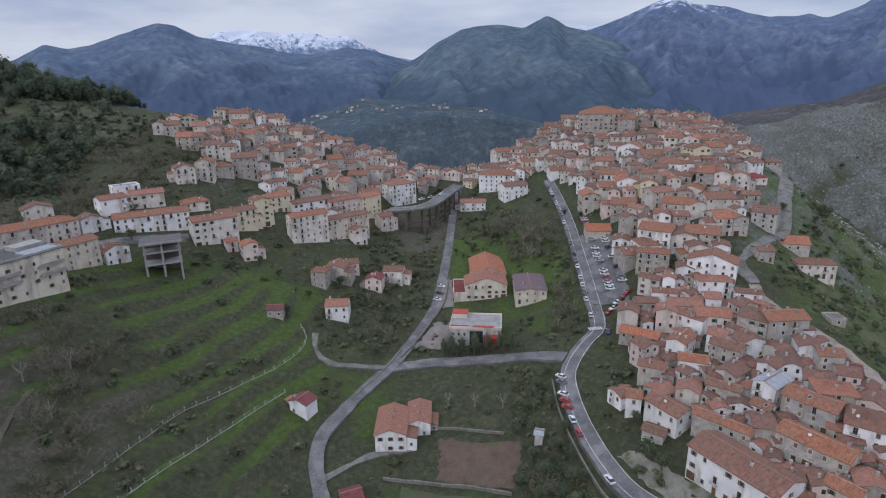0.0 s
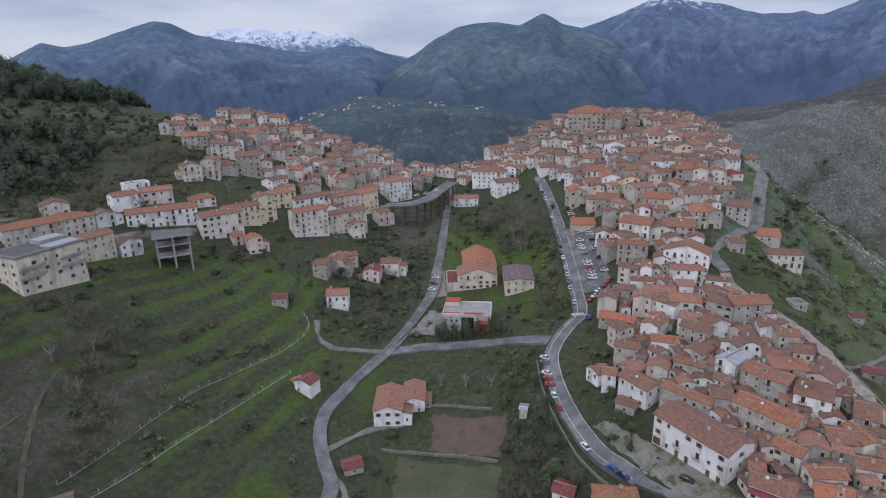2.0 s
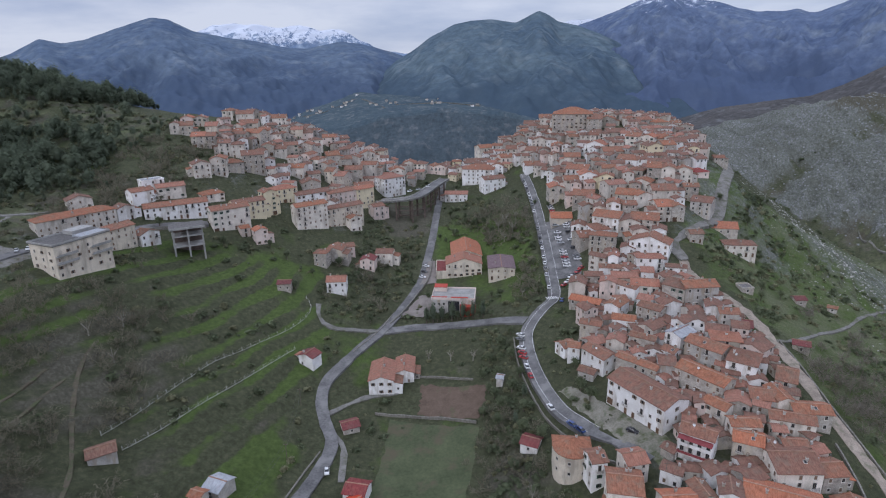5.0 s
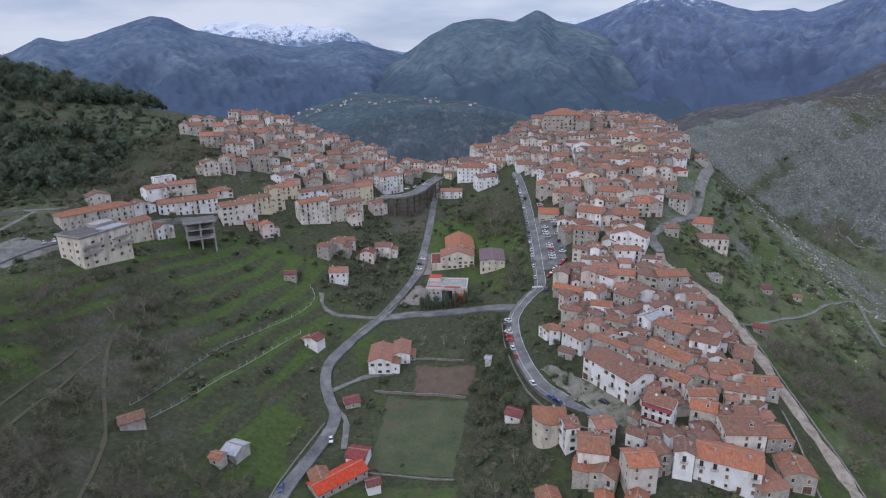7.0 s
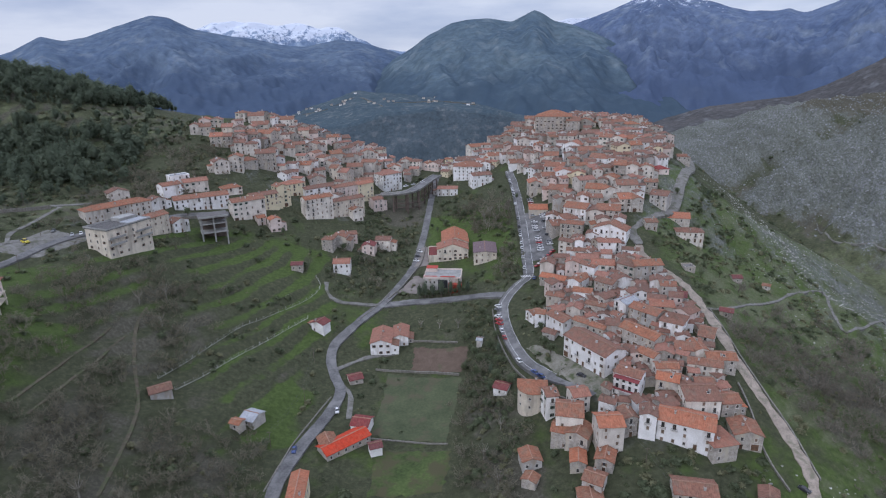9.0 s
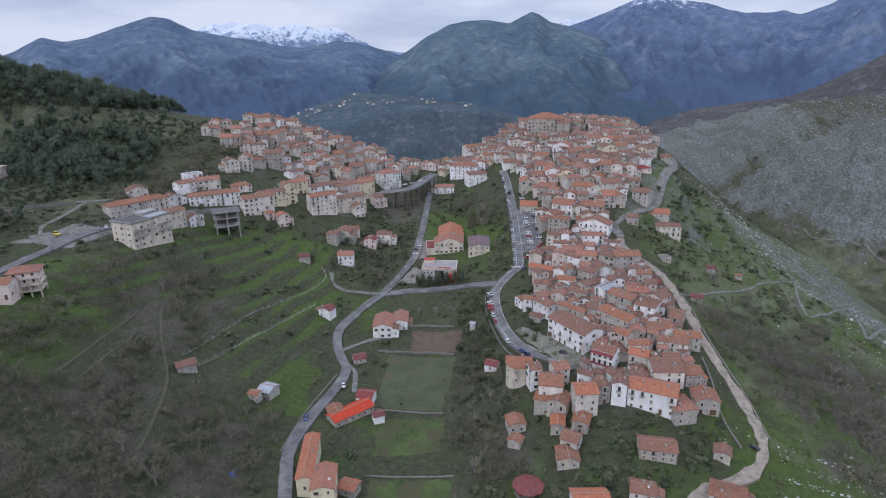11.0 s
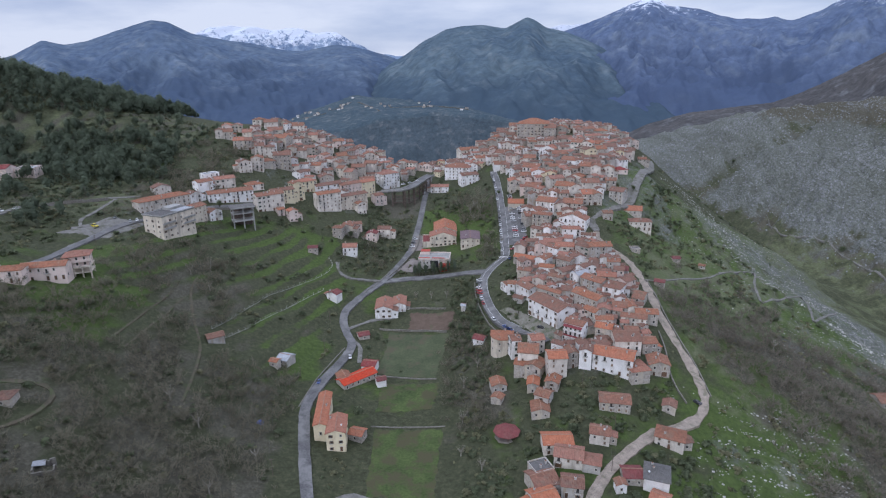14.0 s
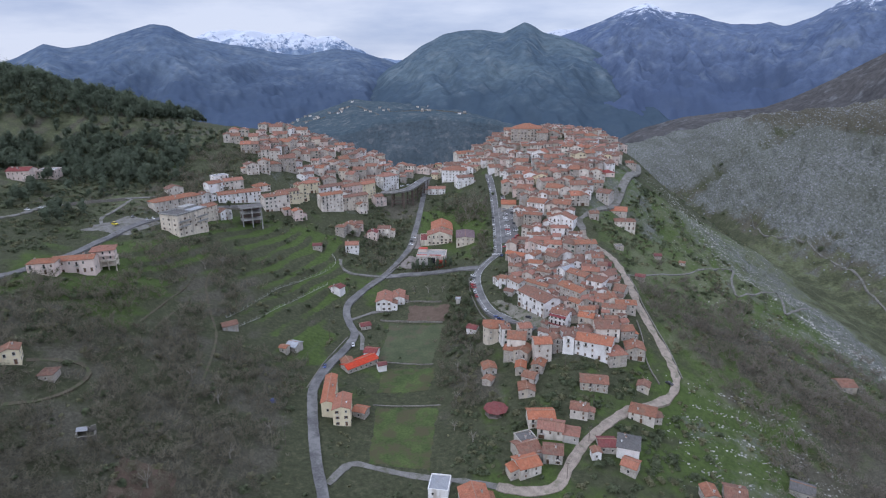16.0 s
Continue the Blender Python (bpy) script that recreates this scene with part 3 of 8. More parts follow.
me = link_mesh("ground", np.stack([gx.ravel(), gy.ravel(), gz.ravel()], -1).tolist(), quads.tolist(), [MEADOW], smooth=True)
layer = me.color_attributes.new("cover", "FLOAT_COLOR", "POINT")
layer.data.foreach_set("color", cover_rgba.ravel())
ground = tagged(new("ground", me), "hilly winter meadow with scrub, terraces and stony slopes", "ground", kind="structure")


# ---- mountains that close the valley ----
RANGES = {}


def mountain(name, label, radius, foot, crest, mat, seed, deep=900.0, jag=14.0, relief=0.095):
    """A range seen from the village: crest heights by bearing (degrees to the right of +y), gullied flanks falling to the foot."""
    bearings = sorted(crest)
    th = np.linspace(bearings[0], bearings[-1], int((bearings[-1] - bearings[0]) / 0.15) + 1)
    top = np.interp(th, bearings, [crest[k] for k in bearings])
    kernel = np.hanning(7)
    top = np.convolve(np.pad(top, 3, mode="edge"), kernel / kernel.sum(), mode="valid")
    s = np.linspace(0, 1, 130)
    tt, ss = np.meshgrid(np.radians(th), s)
    rr = radius - deep * (1 - ss) ** 1.0
    back = np.clip((ss - 0.93) / 0.07, 0, 1)
    x, y = rr * np.sin(tt), rr * np.cos(tt)
    up = np.where(ss < 0.93, (ss / 0.93) ** 1.15, 1.0) - 0.25 * back
    z = foot + (top[None, :] - foot) * up
    ridges = 1 - 2 * np.abs(fractal(x * 1.0, y * 0.45, 520, 5, seed))
    fine = fractal(x, y, 130, 4, seed + 7)
    weight = np.sin(np.clip(ss / 0.93, 0, 1) * math.pi) ** (0.7 if relief < 0.1 else 1.35)
    z = z + ridges * relief * (top[None, :] - foot) * weight + fine * jag * (0.35 + weight)
    nx, ny = len(th), len(s)
    ii = np.arange(nx * ny).reshape(ny, nx)
    q = np.stack([ii[:-1, :-1], ii[:-1, 1:], ii[1:, 1:], ii[1:, :-1]], -1).reshape(-1, 4)
    v = np.stack([x.ravel(), y.ravel(), z.ravel()], -1)
    RANGES[name] = (th, s, v)
    me = link_mesh(name, v.tolist(), q.tolist(), [mat], smooth=True)
    return tagged(new(name, me), label, "mountain", kind="structure")


def slope_material(name, wood, bare, rock, snow_from=None, scale=0.0022, dark_below=None):
    m = material(name, wood, bare, scale, 1.0, 0.0, scale * 9, 0.0, rock, scale * 4.0, 0.58)
    nt = m.node_tree
    b = nt.nodes["Principled BSDF"]
    b.inputs["Specular IOR Level"].default_value = 0.0
    geo = nt.nodes.new("ShaderNodeNewGeometry")
    n = nt.nodes.new("ShaderNodeTexNoise")
    n.inputs["Scale"].default_value, n.inputs["Detail"].default_value, n.inputs["Roughness"].default_value = 0.011, 9, 0.6
    nt.links.new(geo.outputs["Position"], n.inputs["Vector"])
    bp = nt.nodes.new("ShaderNodeBump")
    n.noise_type = "RIDGED_MULTIFRACTAL"
    drift = nt.nodes.new("ShaderNodeTexNoise")
    drift.inputs["Scale"].default_value, drift.inputs["Detail"].default_value, drift.inputs["Roughness"].default_value = 0.016, 10, 0.8
    nt.links.new(geo.outputs["Position"], drift.inputs["Vector"])
    bp.inputs["Strength"].default_value, bp.inputs["Distance"].default_value = 0.6, 4.5
    nt.links.new(n.outputs["Fac"], bp.inputs["Height"])
    nt.links.new(bp.outputs["Normal"], b.inputs["Normal"])
    # fields, clearings and groves as a finer patchwork
    patch = nt.nodes.new("ShaderNodeTexNoise")
    patch.inputs["Scale"].default_value, patch.inputs["Detail"].default_value, patch.inputs["Roughness"].default_value = scale * 11.0, 10, 0.70
    nt.links.new(geo.outputs["Position"], patch.inputs["Vector"])
    tone = nt.nodes.new("ShaderNodeMapRange")
    tone.inputs["From Min"].default_value, tone.inputs["From Max"].default_value = 0.30, 0.70
    tone.inputs["To Min"].default_value, tone.inputs["To Max"].default_value = 0.74, 1.28
    nt.links.new(patch.outputs["Fac"], tone.inputs["Value"])
    worn = nt.nodes.new("ShaderNodeHueSaturation")
    nt.links.new(tone.outputs["Result"], worn.inputs["Value"])
    nt.links.new(b.inputs["Base Color"].links[0].from_socket, worn.inputs["Color"])
    nt.links.new(worn.outputs["Color"], b.inputs["Base Color"])
    if dark_below is not None:
        # darker up to this height, ragged at its upper edge
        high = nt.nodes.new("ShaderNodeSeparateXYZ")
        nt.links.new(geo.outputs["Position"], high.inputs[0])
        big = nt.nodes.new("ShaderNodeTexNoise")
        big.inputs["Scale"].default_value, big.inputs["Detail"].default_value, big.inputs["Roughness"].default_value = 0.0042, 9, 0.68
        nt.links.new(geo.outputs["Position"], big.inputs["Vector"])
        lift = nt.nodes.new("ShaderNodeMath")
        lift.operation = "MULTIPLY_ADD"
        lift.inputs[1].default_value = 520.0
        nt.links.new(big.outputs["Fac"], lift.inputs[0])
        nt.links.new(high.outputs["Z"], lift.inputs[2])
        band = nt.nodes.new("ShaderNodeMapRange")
        band.inputs["From Min"].default_value, band.inputs["From Max"].default_value = dark_below + 210, dark_below + 350
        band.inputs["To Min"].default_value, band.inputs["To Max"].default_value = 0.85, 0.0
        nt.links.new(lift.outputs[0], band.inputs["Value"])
        low_tone = nt.nodes.new("ShaderNodeMix")
        low_tone.data_type = "RGBA"
        low_tone.inputs["B"].default_value = (*[c * 0.78 for c in wood], 1)
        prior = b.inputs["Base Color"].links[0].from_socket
        nt.links.new(band.outputs["Result"], low_tone.inputs["Factor"])
        nt.links.new(prior, low_tone.inputs["A"])
        nt.links.new(low_tone.outputs["Result"], b.inputs["Base Color"])
    if snow_from is not None:
        sep = nt.nodes.new("ShaderNodeSeparateXYZ")
        nt.links.new(geo.outputs["Position"], sep.inputs[0])
        wob = nt.nodes.new("ShaderNodeMath")
        wob.operation = "MULTIPLY_ADD"
        wob.inputs[1].default_value = 860.0
        nt.links.new(drift.outputs["Fac"], wob.inputs[0])
        nt.links.new(sep.outputs["Z"], wob.inputs[2])
        mr = nt.nodes.new("ShaderNodeMapRange")
        mr.inputs["From Min"].default_value, mr.inputs["From Max"].default_value = snow_from + 270, snow_from + 330
        nt.links.new(wob.outputs[0], mr.inputs["Value"])
        x = nt.nodes.new("ShaderNodeMix")
        x.data_type = "RGBA"
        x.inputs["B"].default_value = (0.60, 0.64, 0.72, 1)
        old = b.inputs["Base Color"].links[0].from_socket
        nt.links.new(mr.outputs["Result"], x.inputs["Factor"])
        nt.links.new(old, x.inputs["A"])
        nt.links.new(x.outputs["Result"], b.inputs["Base Color"])
    return m


# blue haze of the distance is mixed into the far slope colours
HAZY_WOOD = slope_material("hazy_woodland", (0.064, 0.094, 0.129), (0.110, 0.146, 0.168), (0.134, 0.166, 0.187), None, 0.0022, 60)
HAZY_BLUE = slope_material("hazy_slopes", (0.082, 0.112, 0.184), (0.122, 0.155, 0.226), (0.154, 0.188, 0.244), 655.0, 0.0022, 130)
HAZY_LEFT = slope_material("hazy_pasture", (0.076, 0.106, 0.165), (0.123, 0.159, 0.207), (0.144, 0.175, 0.215), None, 0.0022, 110)
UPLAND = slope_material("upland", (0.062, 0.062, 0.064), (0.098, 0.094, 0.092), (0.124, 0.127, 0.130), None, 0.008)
HAZY_SNOW = slope_material("hazy_snow", (0.13, 0.18, 0.27), (0.19, 0.25, 0.35), (0.26, 0.32, 0.40), 470.0)
HAZY_FIELDS = slope_material("hazy_terraced_fields", (0.053, 0.076, 0.095), (0.080, 0.104, 0.116), (0.118, 0.135, 0.143), None, 0.009)
HAZY_CLIFF = slope_material("hazy_wooded_cliff", (0.050, 0.068, 0.082), (0.078, 0.096, 0.108), (0.108, 0.122, 0.132), None, 0.010)


def surface_z(x, y):
    """The height of the ground sheet itself."""
    x, y = np.asarray(x, float), np.asarray(y, float)
    i = np.clip(np.searchsorted(GX, x) - 1, 0, n_x - 2)
    j = np.clip(np.searchsorted(GY, y) - 1, 0, n_y - 2)
    a, b = (x - GX[i]) / (GX[i + 1] - GX[i]), (y - GY[j]) / (GY[j + 1] - GY[j])
    return (gz[j, i] * (1 - a) + gz[j, i + 1] * a) * (1 - b) + (gz[j + 1, i] * (1 - a) + gz[j + 1, i + 1] * a) * b


LEFT_CREST = {-42.2: 83, -37.5: 186, -35.4: 220, -34.6: 241, -32.6: 319, -31.2: 294, -29.6: 313, -27.4: 372, -25.7: 413, -24.4: 443, -23.1: 428, -21.4: 364, -18.7: 326, -16.4: 304, -14.0: 266, -12.0: 253, -8.9: 295, -6.9: 278, -4.3: 226, -2.7: 187, 1.0: -10, 4.7: -212}
SNOW_CREST = {-23.3: 316, -21.9: 373, -20.0: 435, -18.1: 452, -16.2: 444, -14.3: 420, -12.3: 443, -10.9: 402, -8.8: 409, -6.8: 316, -4.8: 246, -0.6: 202}
CENTRE_CREST = {-11.6: -230, -8.2: -71, -6.0: 56, -3.8: 165, -2.2: 217, -0.5: 287, 1.6: 347, 3.1: 366, 5.2: 369, 7.3: 348, 8.6: 388, 9.3: 408, 10.1: 386, 11.1: 348, 12.9: 325, 15.0: 275, 18.1: 185, 22.1: 80, 27.0: -40, 32.0: -170}
RIGHT_CREST = {6.8: 97, 9.9: 321, 11.9: 345, 13.6: 386, 16.0: 445, 17.9: 506, 18.9: 537, 20.1: 557, 20.6: 548, 21.1: 531, 21.7: 499, 22.7: 495, 24.4: 474, 25.8: 434, 27.2: 408, 29.5: 403, 30.1: 415, 31.0: 387, 31.6: 388, 33.5: 442, 34.7: 504, 35.9: 550, 37.5: 569, 42.3: 440, 47.6: 350}
HILL_CREST = {16.6: -111, 21.4: -26, 25.0: 9, 28.0: 26, 31.7: 42, 33.9: 72, 36.8: 126, 40.6: 204, 45.8: 268}
SNOW_GAP = {9.6: 300, 10.6: 380, 11.4: 414, 12.3: 432, 13.2: 428, 14.2: 440, 15.2: 400}
SPUR_BACK = {-20.0: -0.150, -17.5: -0.118, -15.5: -0.098, -14.0: -0.081, -11.6: -0.064, -9.2: -0.053, -7.4: -0.041, -5.4: -0.047, -2.0: -0.052, 0.3: -0.056, 3.7: -0.062, 5.4: -0.070, 7.0: -0.080, 9.0: -0.088, 12.0: -0.105}
SPUR_EDGE = {-20.0: -0.165, -17.5: -0.135, -15.5: -0.118, -13.7: -0.105, -8.8: -0.099, -5.0: -0.0805, 0.3: -0.0723, 3.7: -0.0765, 7.0: -0.084, 9.0: -0.092, 12.0: -0.110}


def terraced_spur():
    """A spur of fields between the mountains, broken off in a wooded cliff towards the village gorge."""
    th = np.linspace(-20.0, 12.0, 260)
    back = 143.0 + 2300 * np.interp(th, sorted(SPUR_BACK), [SPUR_BACK[k] for k in sorted(SPUR_BACK)])
    edge = 143.0 + 1700 * np.interp(th, sorted(SPUR_EDGE), [SPUR_EDGE[k] for k in sorted(SPUR_EDGE)])
    rows = np.linspace(0, 1, 76)
    cliff = rows[:, None] < 0.4
    u = np.where(cliff, rows[:, None] / 0.4, (rows[:, None] - 0.4) / 0.6)
    r = np.where(cliff, 1400 + 300 * u, 1700 + 600 * u)
    x, y = r * np.sin(np.radians(th))[None], r * np.cos(np.radians(th))[None]
    z = np.where(cliff, -240 + (edge[None] + 240) * u ** 1.2, edge[None] + (back - edge)[None] * u)
    rough = fractal(x, y, 150, 4, 83)
    z = z + np.where(cliff, 26 * rough * np.sin(np.pi * np.clip(u, 0, 1)), 5.0 * rough)
    tread = z / 7.0 + 0.6 * rough
    z = z + np.where(cliff, 0.0, 2.2 * (soft(tread - np.floor(tread), 0.6, 0.95) - (tread - np.floor(tread))))
    ii = np.arange(x.size).reshape(x.shape)
    q = np.stack([ii[:-1, :-1], ii[:-1, 1:], ii[1:, 1:], ii[1:, :-1]], -1)
    v = np.stack([x.ravel(), y.ravel(), z.ravel()], -1)
    RANGES["terraced_spur"] = (th, rows, v)
    me = link_mesh("terraced_spur", v.tolist(), q.reshape(-1, 4).tolist(), [HAZY_FIELDS, HAZY_CLIFF], smooth=True)
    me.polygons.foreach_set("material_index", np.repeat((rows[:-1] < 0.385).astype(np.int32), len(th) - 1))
    return tagged(new("terraced_spur", me), "distant spur of terraced fields above a dark wooded cliff", "hill", kind="structure")


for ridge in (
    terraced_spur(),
    mountain("mountain_snow_gap", "snowy summit seen through a gap between mountains", 4700, 0, SNOW_GAP, HAZY_SNOW, 91, 300, 10),
    mountain("mountain_snow", "distant snow-covered mountain crest in haze", 4850, 0, SNOW_CREST, HAZY_SNOW, 21, 500, 24),
    mountain("mountain_west", "wooded mountain with a rounded summit, tinted by bluish haze", 4300, -160, LEFT_CREST, HAZY_LEFT, 33, 2300, 5, 0.11),
    mountain("mountain_east", "high mountain range with traces of snow, tinted by blue haze", 4400, -160, RIGHT_CREST, HAZY_BLUE, 45, 2300, 6, 0.17),
    mountain("mountain_centre", "dark wooded mountain behind the village saddle", 3600, -170, CENTRE_CREST, HAZY_WOOD, 57, 2200, 5),
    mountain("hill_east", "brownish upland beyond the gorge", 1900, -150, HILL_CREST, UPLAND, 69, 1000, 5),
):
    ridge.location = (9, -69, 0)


def on_range(name, bearing, rise):
    """A place on a range: its bearing, and the slope at which it is seen from the air over the valley."""
    th, rows, v = RANGES[name]
    i = int(np.argmin(np.abs(th - bearing)))
    column = v[i::len(th)]
    seen = (column[:, 2] - 143.0) / np.hypot(column[:, 0], column[:, 1])
    j = int(np.argmax(seen >= rise))
    a, b = max(j - 1, 0), j
    f = (rise - seen[a]) / (seen[b] - seen[a] + 1e-9) if b > a else 0
    return column[a] * (1 - f) + column[b] * f + np.array([9, -69, 0])



# ---- roads ----
ROADS = []
ROAD_TOPS = []


def spline(points, step=3.0):
    p = np.array(points, float)
    p = np.vstack([2 * p[0] - p[1], p, 2 * p[-1] - p[-2]])
    out = []
    for k in range(1, len(p) - 2):
        n = max(2, int(np.linalg.norm(p[k + 1] - p[k]) / step))
        for u in np.arange(n) / n:
            a, b, c, d = p[k - 1], p[k], p[k + 1], p[k + 2]
            out.append(0.5 * (2 * b + (c - a) * u + (2 * a - 5 * b + 4 * c - d) * u**2 + (3 * b - a - 3 * c + d) * u**3))
    out.append(p[-2])
    return np.array(out)


def ribbon(name, points, width, mat, label, lift=0.22, heights=None, clear=None):
    c = spline(points)
    t = np.gradient(c, axis=0)
    t /= np.linalg.norm(t, axis=1)[:, None] + 1e-9
    side = np.stack([t[:, 1], -t[:, 0]], -1)
    rng = np.random.default_rng(len(name) + len(points))
    wob = 1 + (0.05 if width > 4.6 else 0.16) * rng.standard_normal(len(c))
    offs = np.array([-0.5, -0.25, 0.0, 0.25, 0.5])
    q = c[:, None, :] + side[:, None, :] * (offs[None, :, None] * (width * wob)[:, None, None])
    z = surface_z(q[..., 0], q[..., 1])
    z = z.max(1, keepdims=True) * 0.55 + z * 0.45 if heights is None else np.repeat(np.asarray(heights)[:, None], 5, 1)
    kern = np.ones(5) / 5
    z = np.stack([np.convolve(np.pad(z[:, k], 2, mode="edge"), kern, mode="valid") for k in range(5)], 1)
    z = np.maximum(z, surface_z(q[..., 0], q[..., 1])) + lift
    z[:, 2] += 0.06
    ROAD_TOPS.append(np.concatenate([q, z[..., None]], -1).reshape(-1, 3))
    verts = np.concatenate([np.concatenate([q, z[..., None]], -1).reshape(-1, 3), np.concatenate([q[:, [0, 4]], z[:, [0, 4], None] - 1.6], -1).reshape(-1, 3)])
    n, base = len(c), len(c) * 5
    faces = []
    for i in range(n - 1):
        for k in range(4):
            faces.append((i * 5 + k, i * 5 + k + 1, i * 5 + 6 + k, i * 5 + 5 + k))
        faces.append((base + 2 * i, i * 5, i * 5 + 5, base + 2 * i + 2))
        faces.append((i * 5 + 4, base + 2 * i + 1, base + 2 * i + 3, i * 5 + 9))
    ob = new(name, link_mesh(name, verts.tolist(), faces, [mat], smooth=False))
    ROADS.append((c, clear or width / 2 + 1.0))
    return tagged(ob, label, "road", kind="structure"), c


VALLEY = [(-34, -190), (-27, -150), (-21, -105), (-22, -62), (-26, -30), (-31.2, -4.2), (-36.4, 12.3), (-41.1, 30.4), (-46.7, 56.1), (-49.2, 74.1), (-46.1, 97.0), (-36.5, 135.9), (-41.3, 153.4), (-44.5, 163.7), (-44.6, 175.5), (-39.1, 187.6), (-31.9, 201.6), (-23.6, 216.5), (-17.2, 230.9), (-11.4, 245.7), (-5.1, 266.0), (-2.2, 288.6), (0.7, 315.2), (2.6, 339.2), (5.2, 371.9), (6.6, 386), (8.4, 405), (10.5, 423)]
STREET = [(71.7, 398.2), (72.4, 375.7), (71.0, 338.6), (68.7, 300.8), (66.6, 266.7), (64.1, 237.2), (61.7, 216.1), (55.2, 208.3), (48.5, 199.5), (44.3, 190.0), (43.4, 173.8), (45.2, 154.2), (49.2, 137.3), (53.4, 129.0), (57.5, 121.8)]
TRACK = [(126.6, 223.4), (125.7, 210.5), (136.1, 183.8), (137.5, 162.6), (136.7, 142.1), (134.2, 120.4), (134.8, 102.2), (137, 86), (136.8, 68.2), (130.3, 56.2), (119.0, 48.5), (105.3, 42.9), (93.3, 34.4), (78.0, 21.1), (67.6, 7.4), (61.0, -1.9), (48.4, -3.0), (37.6, 0.8)]
_, valley_line = ribbon("road_valley", VALLEY, 4.9, ASPHALT, "narrow grey asphalt road winding up the valley")
_, street_line = ribbon("road_street", STREET, 6.0, ASPHALT, "grey asphalt village street lined with parked cars", 0.26)
ribbon("road_link", [(-22.6, 216.7), (-7.2, 219.2), (14.4, 216.5), (33.7, 210.5), (46.0, 203)], 6.0, ASPHALT, "short grey asphalt road joining both streets", 0.18)
ribbon("road_lower", [(56.5, 123.2), (60, 118.5), (65, 112.5), (70.5, 104.5)], 4.2, ASPHALT, "cracked grey lane leading down from the street", 0.2)
_, track_line = ribbon("road_track", TRACK, 4.5, GRAVEL, "pale dirt track curving below the village")
ribbon("road_lane", [(-31, 4), (-23.5, 17.4), (-13.8, 16.2), (-2.8, 13.1), (10.3, 9.5), (24.3, 5.7), (37.6, 0.8)], 3.2, GREY_DIRT, "narrow grey gravel lane", 0.18)
ribbon("road_upper", [(-206, 60), (-203.2, 82.4), (-196.6, 94.5), (-193.8, 114.8), (-193.9, 148.7), (-190.8, 187.4), (-182, 210), (-171, 230), (-160, 249), (-153, 259.5), (-142, 267.5), (-127, 276)], 4.8, ASPHALT, "grey asphalt road below the upper houses")
ribbon("path_farm", [(-56.7, 227.7), (-54.3, 216.5), (-47.7, 210.6), (-36.6, 213), (-26, 215)], 2.6, GREY_DIRT, "grey dirt path to a small house")
ribbon("path_mule", [(138, 160), (150, 165), (175, 184), (198, 202), (228, 227), (257, 250), (258, 245), (240, 214), (232, 191), (236, 190), (256, 204), (282, 228), (286, 226), (275, 202), (266.5, 185), (270, 186), (288, 203), (308, 221)], 1.7, GREY_DIRT, "narrow stony mule path in bends", 0.15)
ribbon("road_terrace_end", [(160, 268), (147.7, 257), (132.4, 242.1), (126.3, 235.8), (127, 222)], 4.6, GREY_DIRT, "broken grey lane into the village", 0.25)
ribbon("road_hill", [(226, 400), (217, 370), (197, 330), (181, 302), (174, 289), (167, 276), (158, 266)], 7.0, GREY_DIRT, "bare grey hillside road at the village edge", 0.3)
ribbon("path_drive", [(-41, 158.3), (-32.5, 166.2), (-24.5, 171), (-13.1, 173)], 2.6, GREY_DIRT, "short grey driveway to the farmhouse", 0.15)
ribbon("path_loop", [(-150, 2), (-142, 8), (-137, 15), (-134, 23), (-134, 31), (-139, 35), (-147, 33), (-156, 27)], 1.8, RUT, "worn dirt track looping to a small hut", 0.12)
ribbon("path_rut", [(-128, 158), (-125, 141), (-116, 119), (-105, 97), (-99, 71), (-96, 52)], 1.3, RUT, "brown muddy farm track down the slope", 0.1)
ribbon("path_wheel", [(-135, 74), (-134, 101), (-132, 134)], 0.9, RUT, "faint worn wheel track across the slope", 0.08)
ribbon("path_tread", [(-128.5, 74), (-127, 105), (-126, 134)], 0.9, RUT, "faint pale wheel track across the slope", 0.08)
ribbon("path_gorge", [(398, 470), (390, 442), (392, 422), (408, 394), (415, 360), (418, 335), (419, 318), (412, 293), (408, 262)], 1.3, GREY_DIRT, "narrow pale footpath along the rocky mountainside", 0.25)
ribbon("road_terrace", [(-262, 160), (-254, 178), (-251, 206), (-230, 225), (-216, 239), (-200, 252)], 3.0, GREY_DIRT, "grey terrace road above the gravel yard", 0.2)
ribbon("road_ramp", [(-212, 240), (-212, 218), (-213, 199), (-206, 184)], 2.2, GREY_DIRT, "short grey ramp between two terraces", 0.15)
ribbon("path_stub", [(-30.0, 121.0), (-31.7, 138.7), (-37.1, 147.6)], 2.2, GREY_DIRT, "short dirt driveway beside the road", 0.15)


def top_z(x, y):
    """The height of the nearest road surface, or of the ground."""
    best, z = 9.0, float(surface_z(x, y))
    for t in ROAD_TOPS:
        d = np.hypot(t[:, 0] - x, t[:, 1] - y)
        k = int(np.argmin(d))
        if d[k] < best:
            best, z = d[k], max(z, float(t[k, 2])) if d[k] < 3.5 else z
    return z


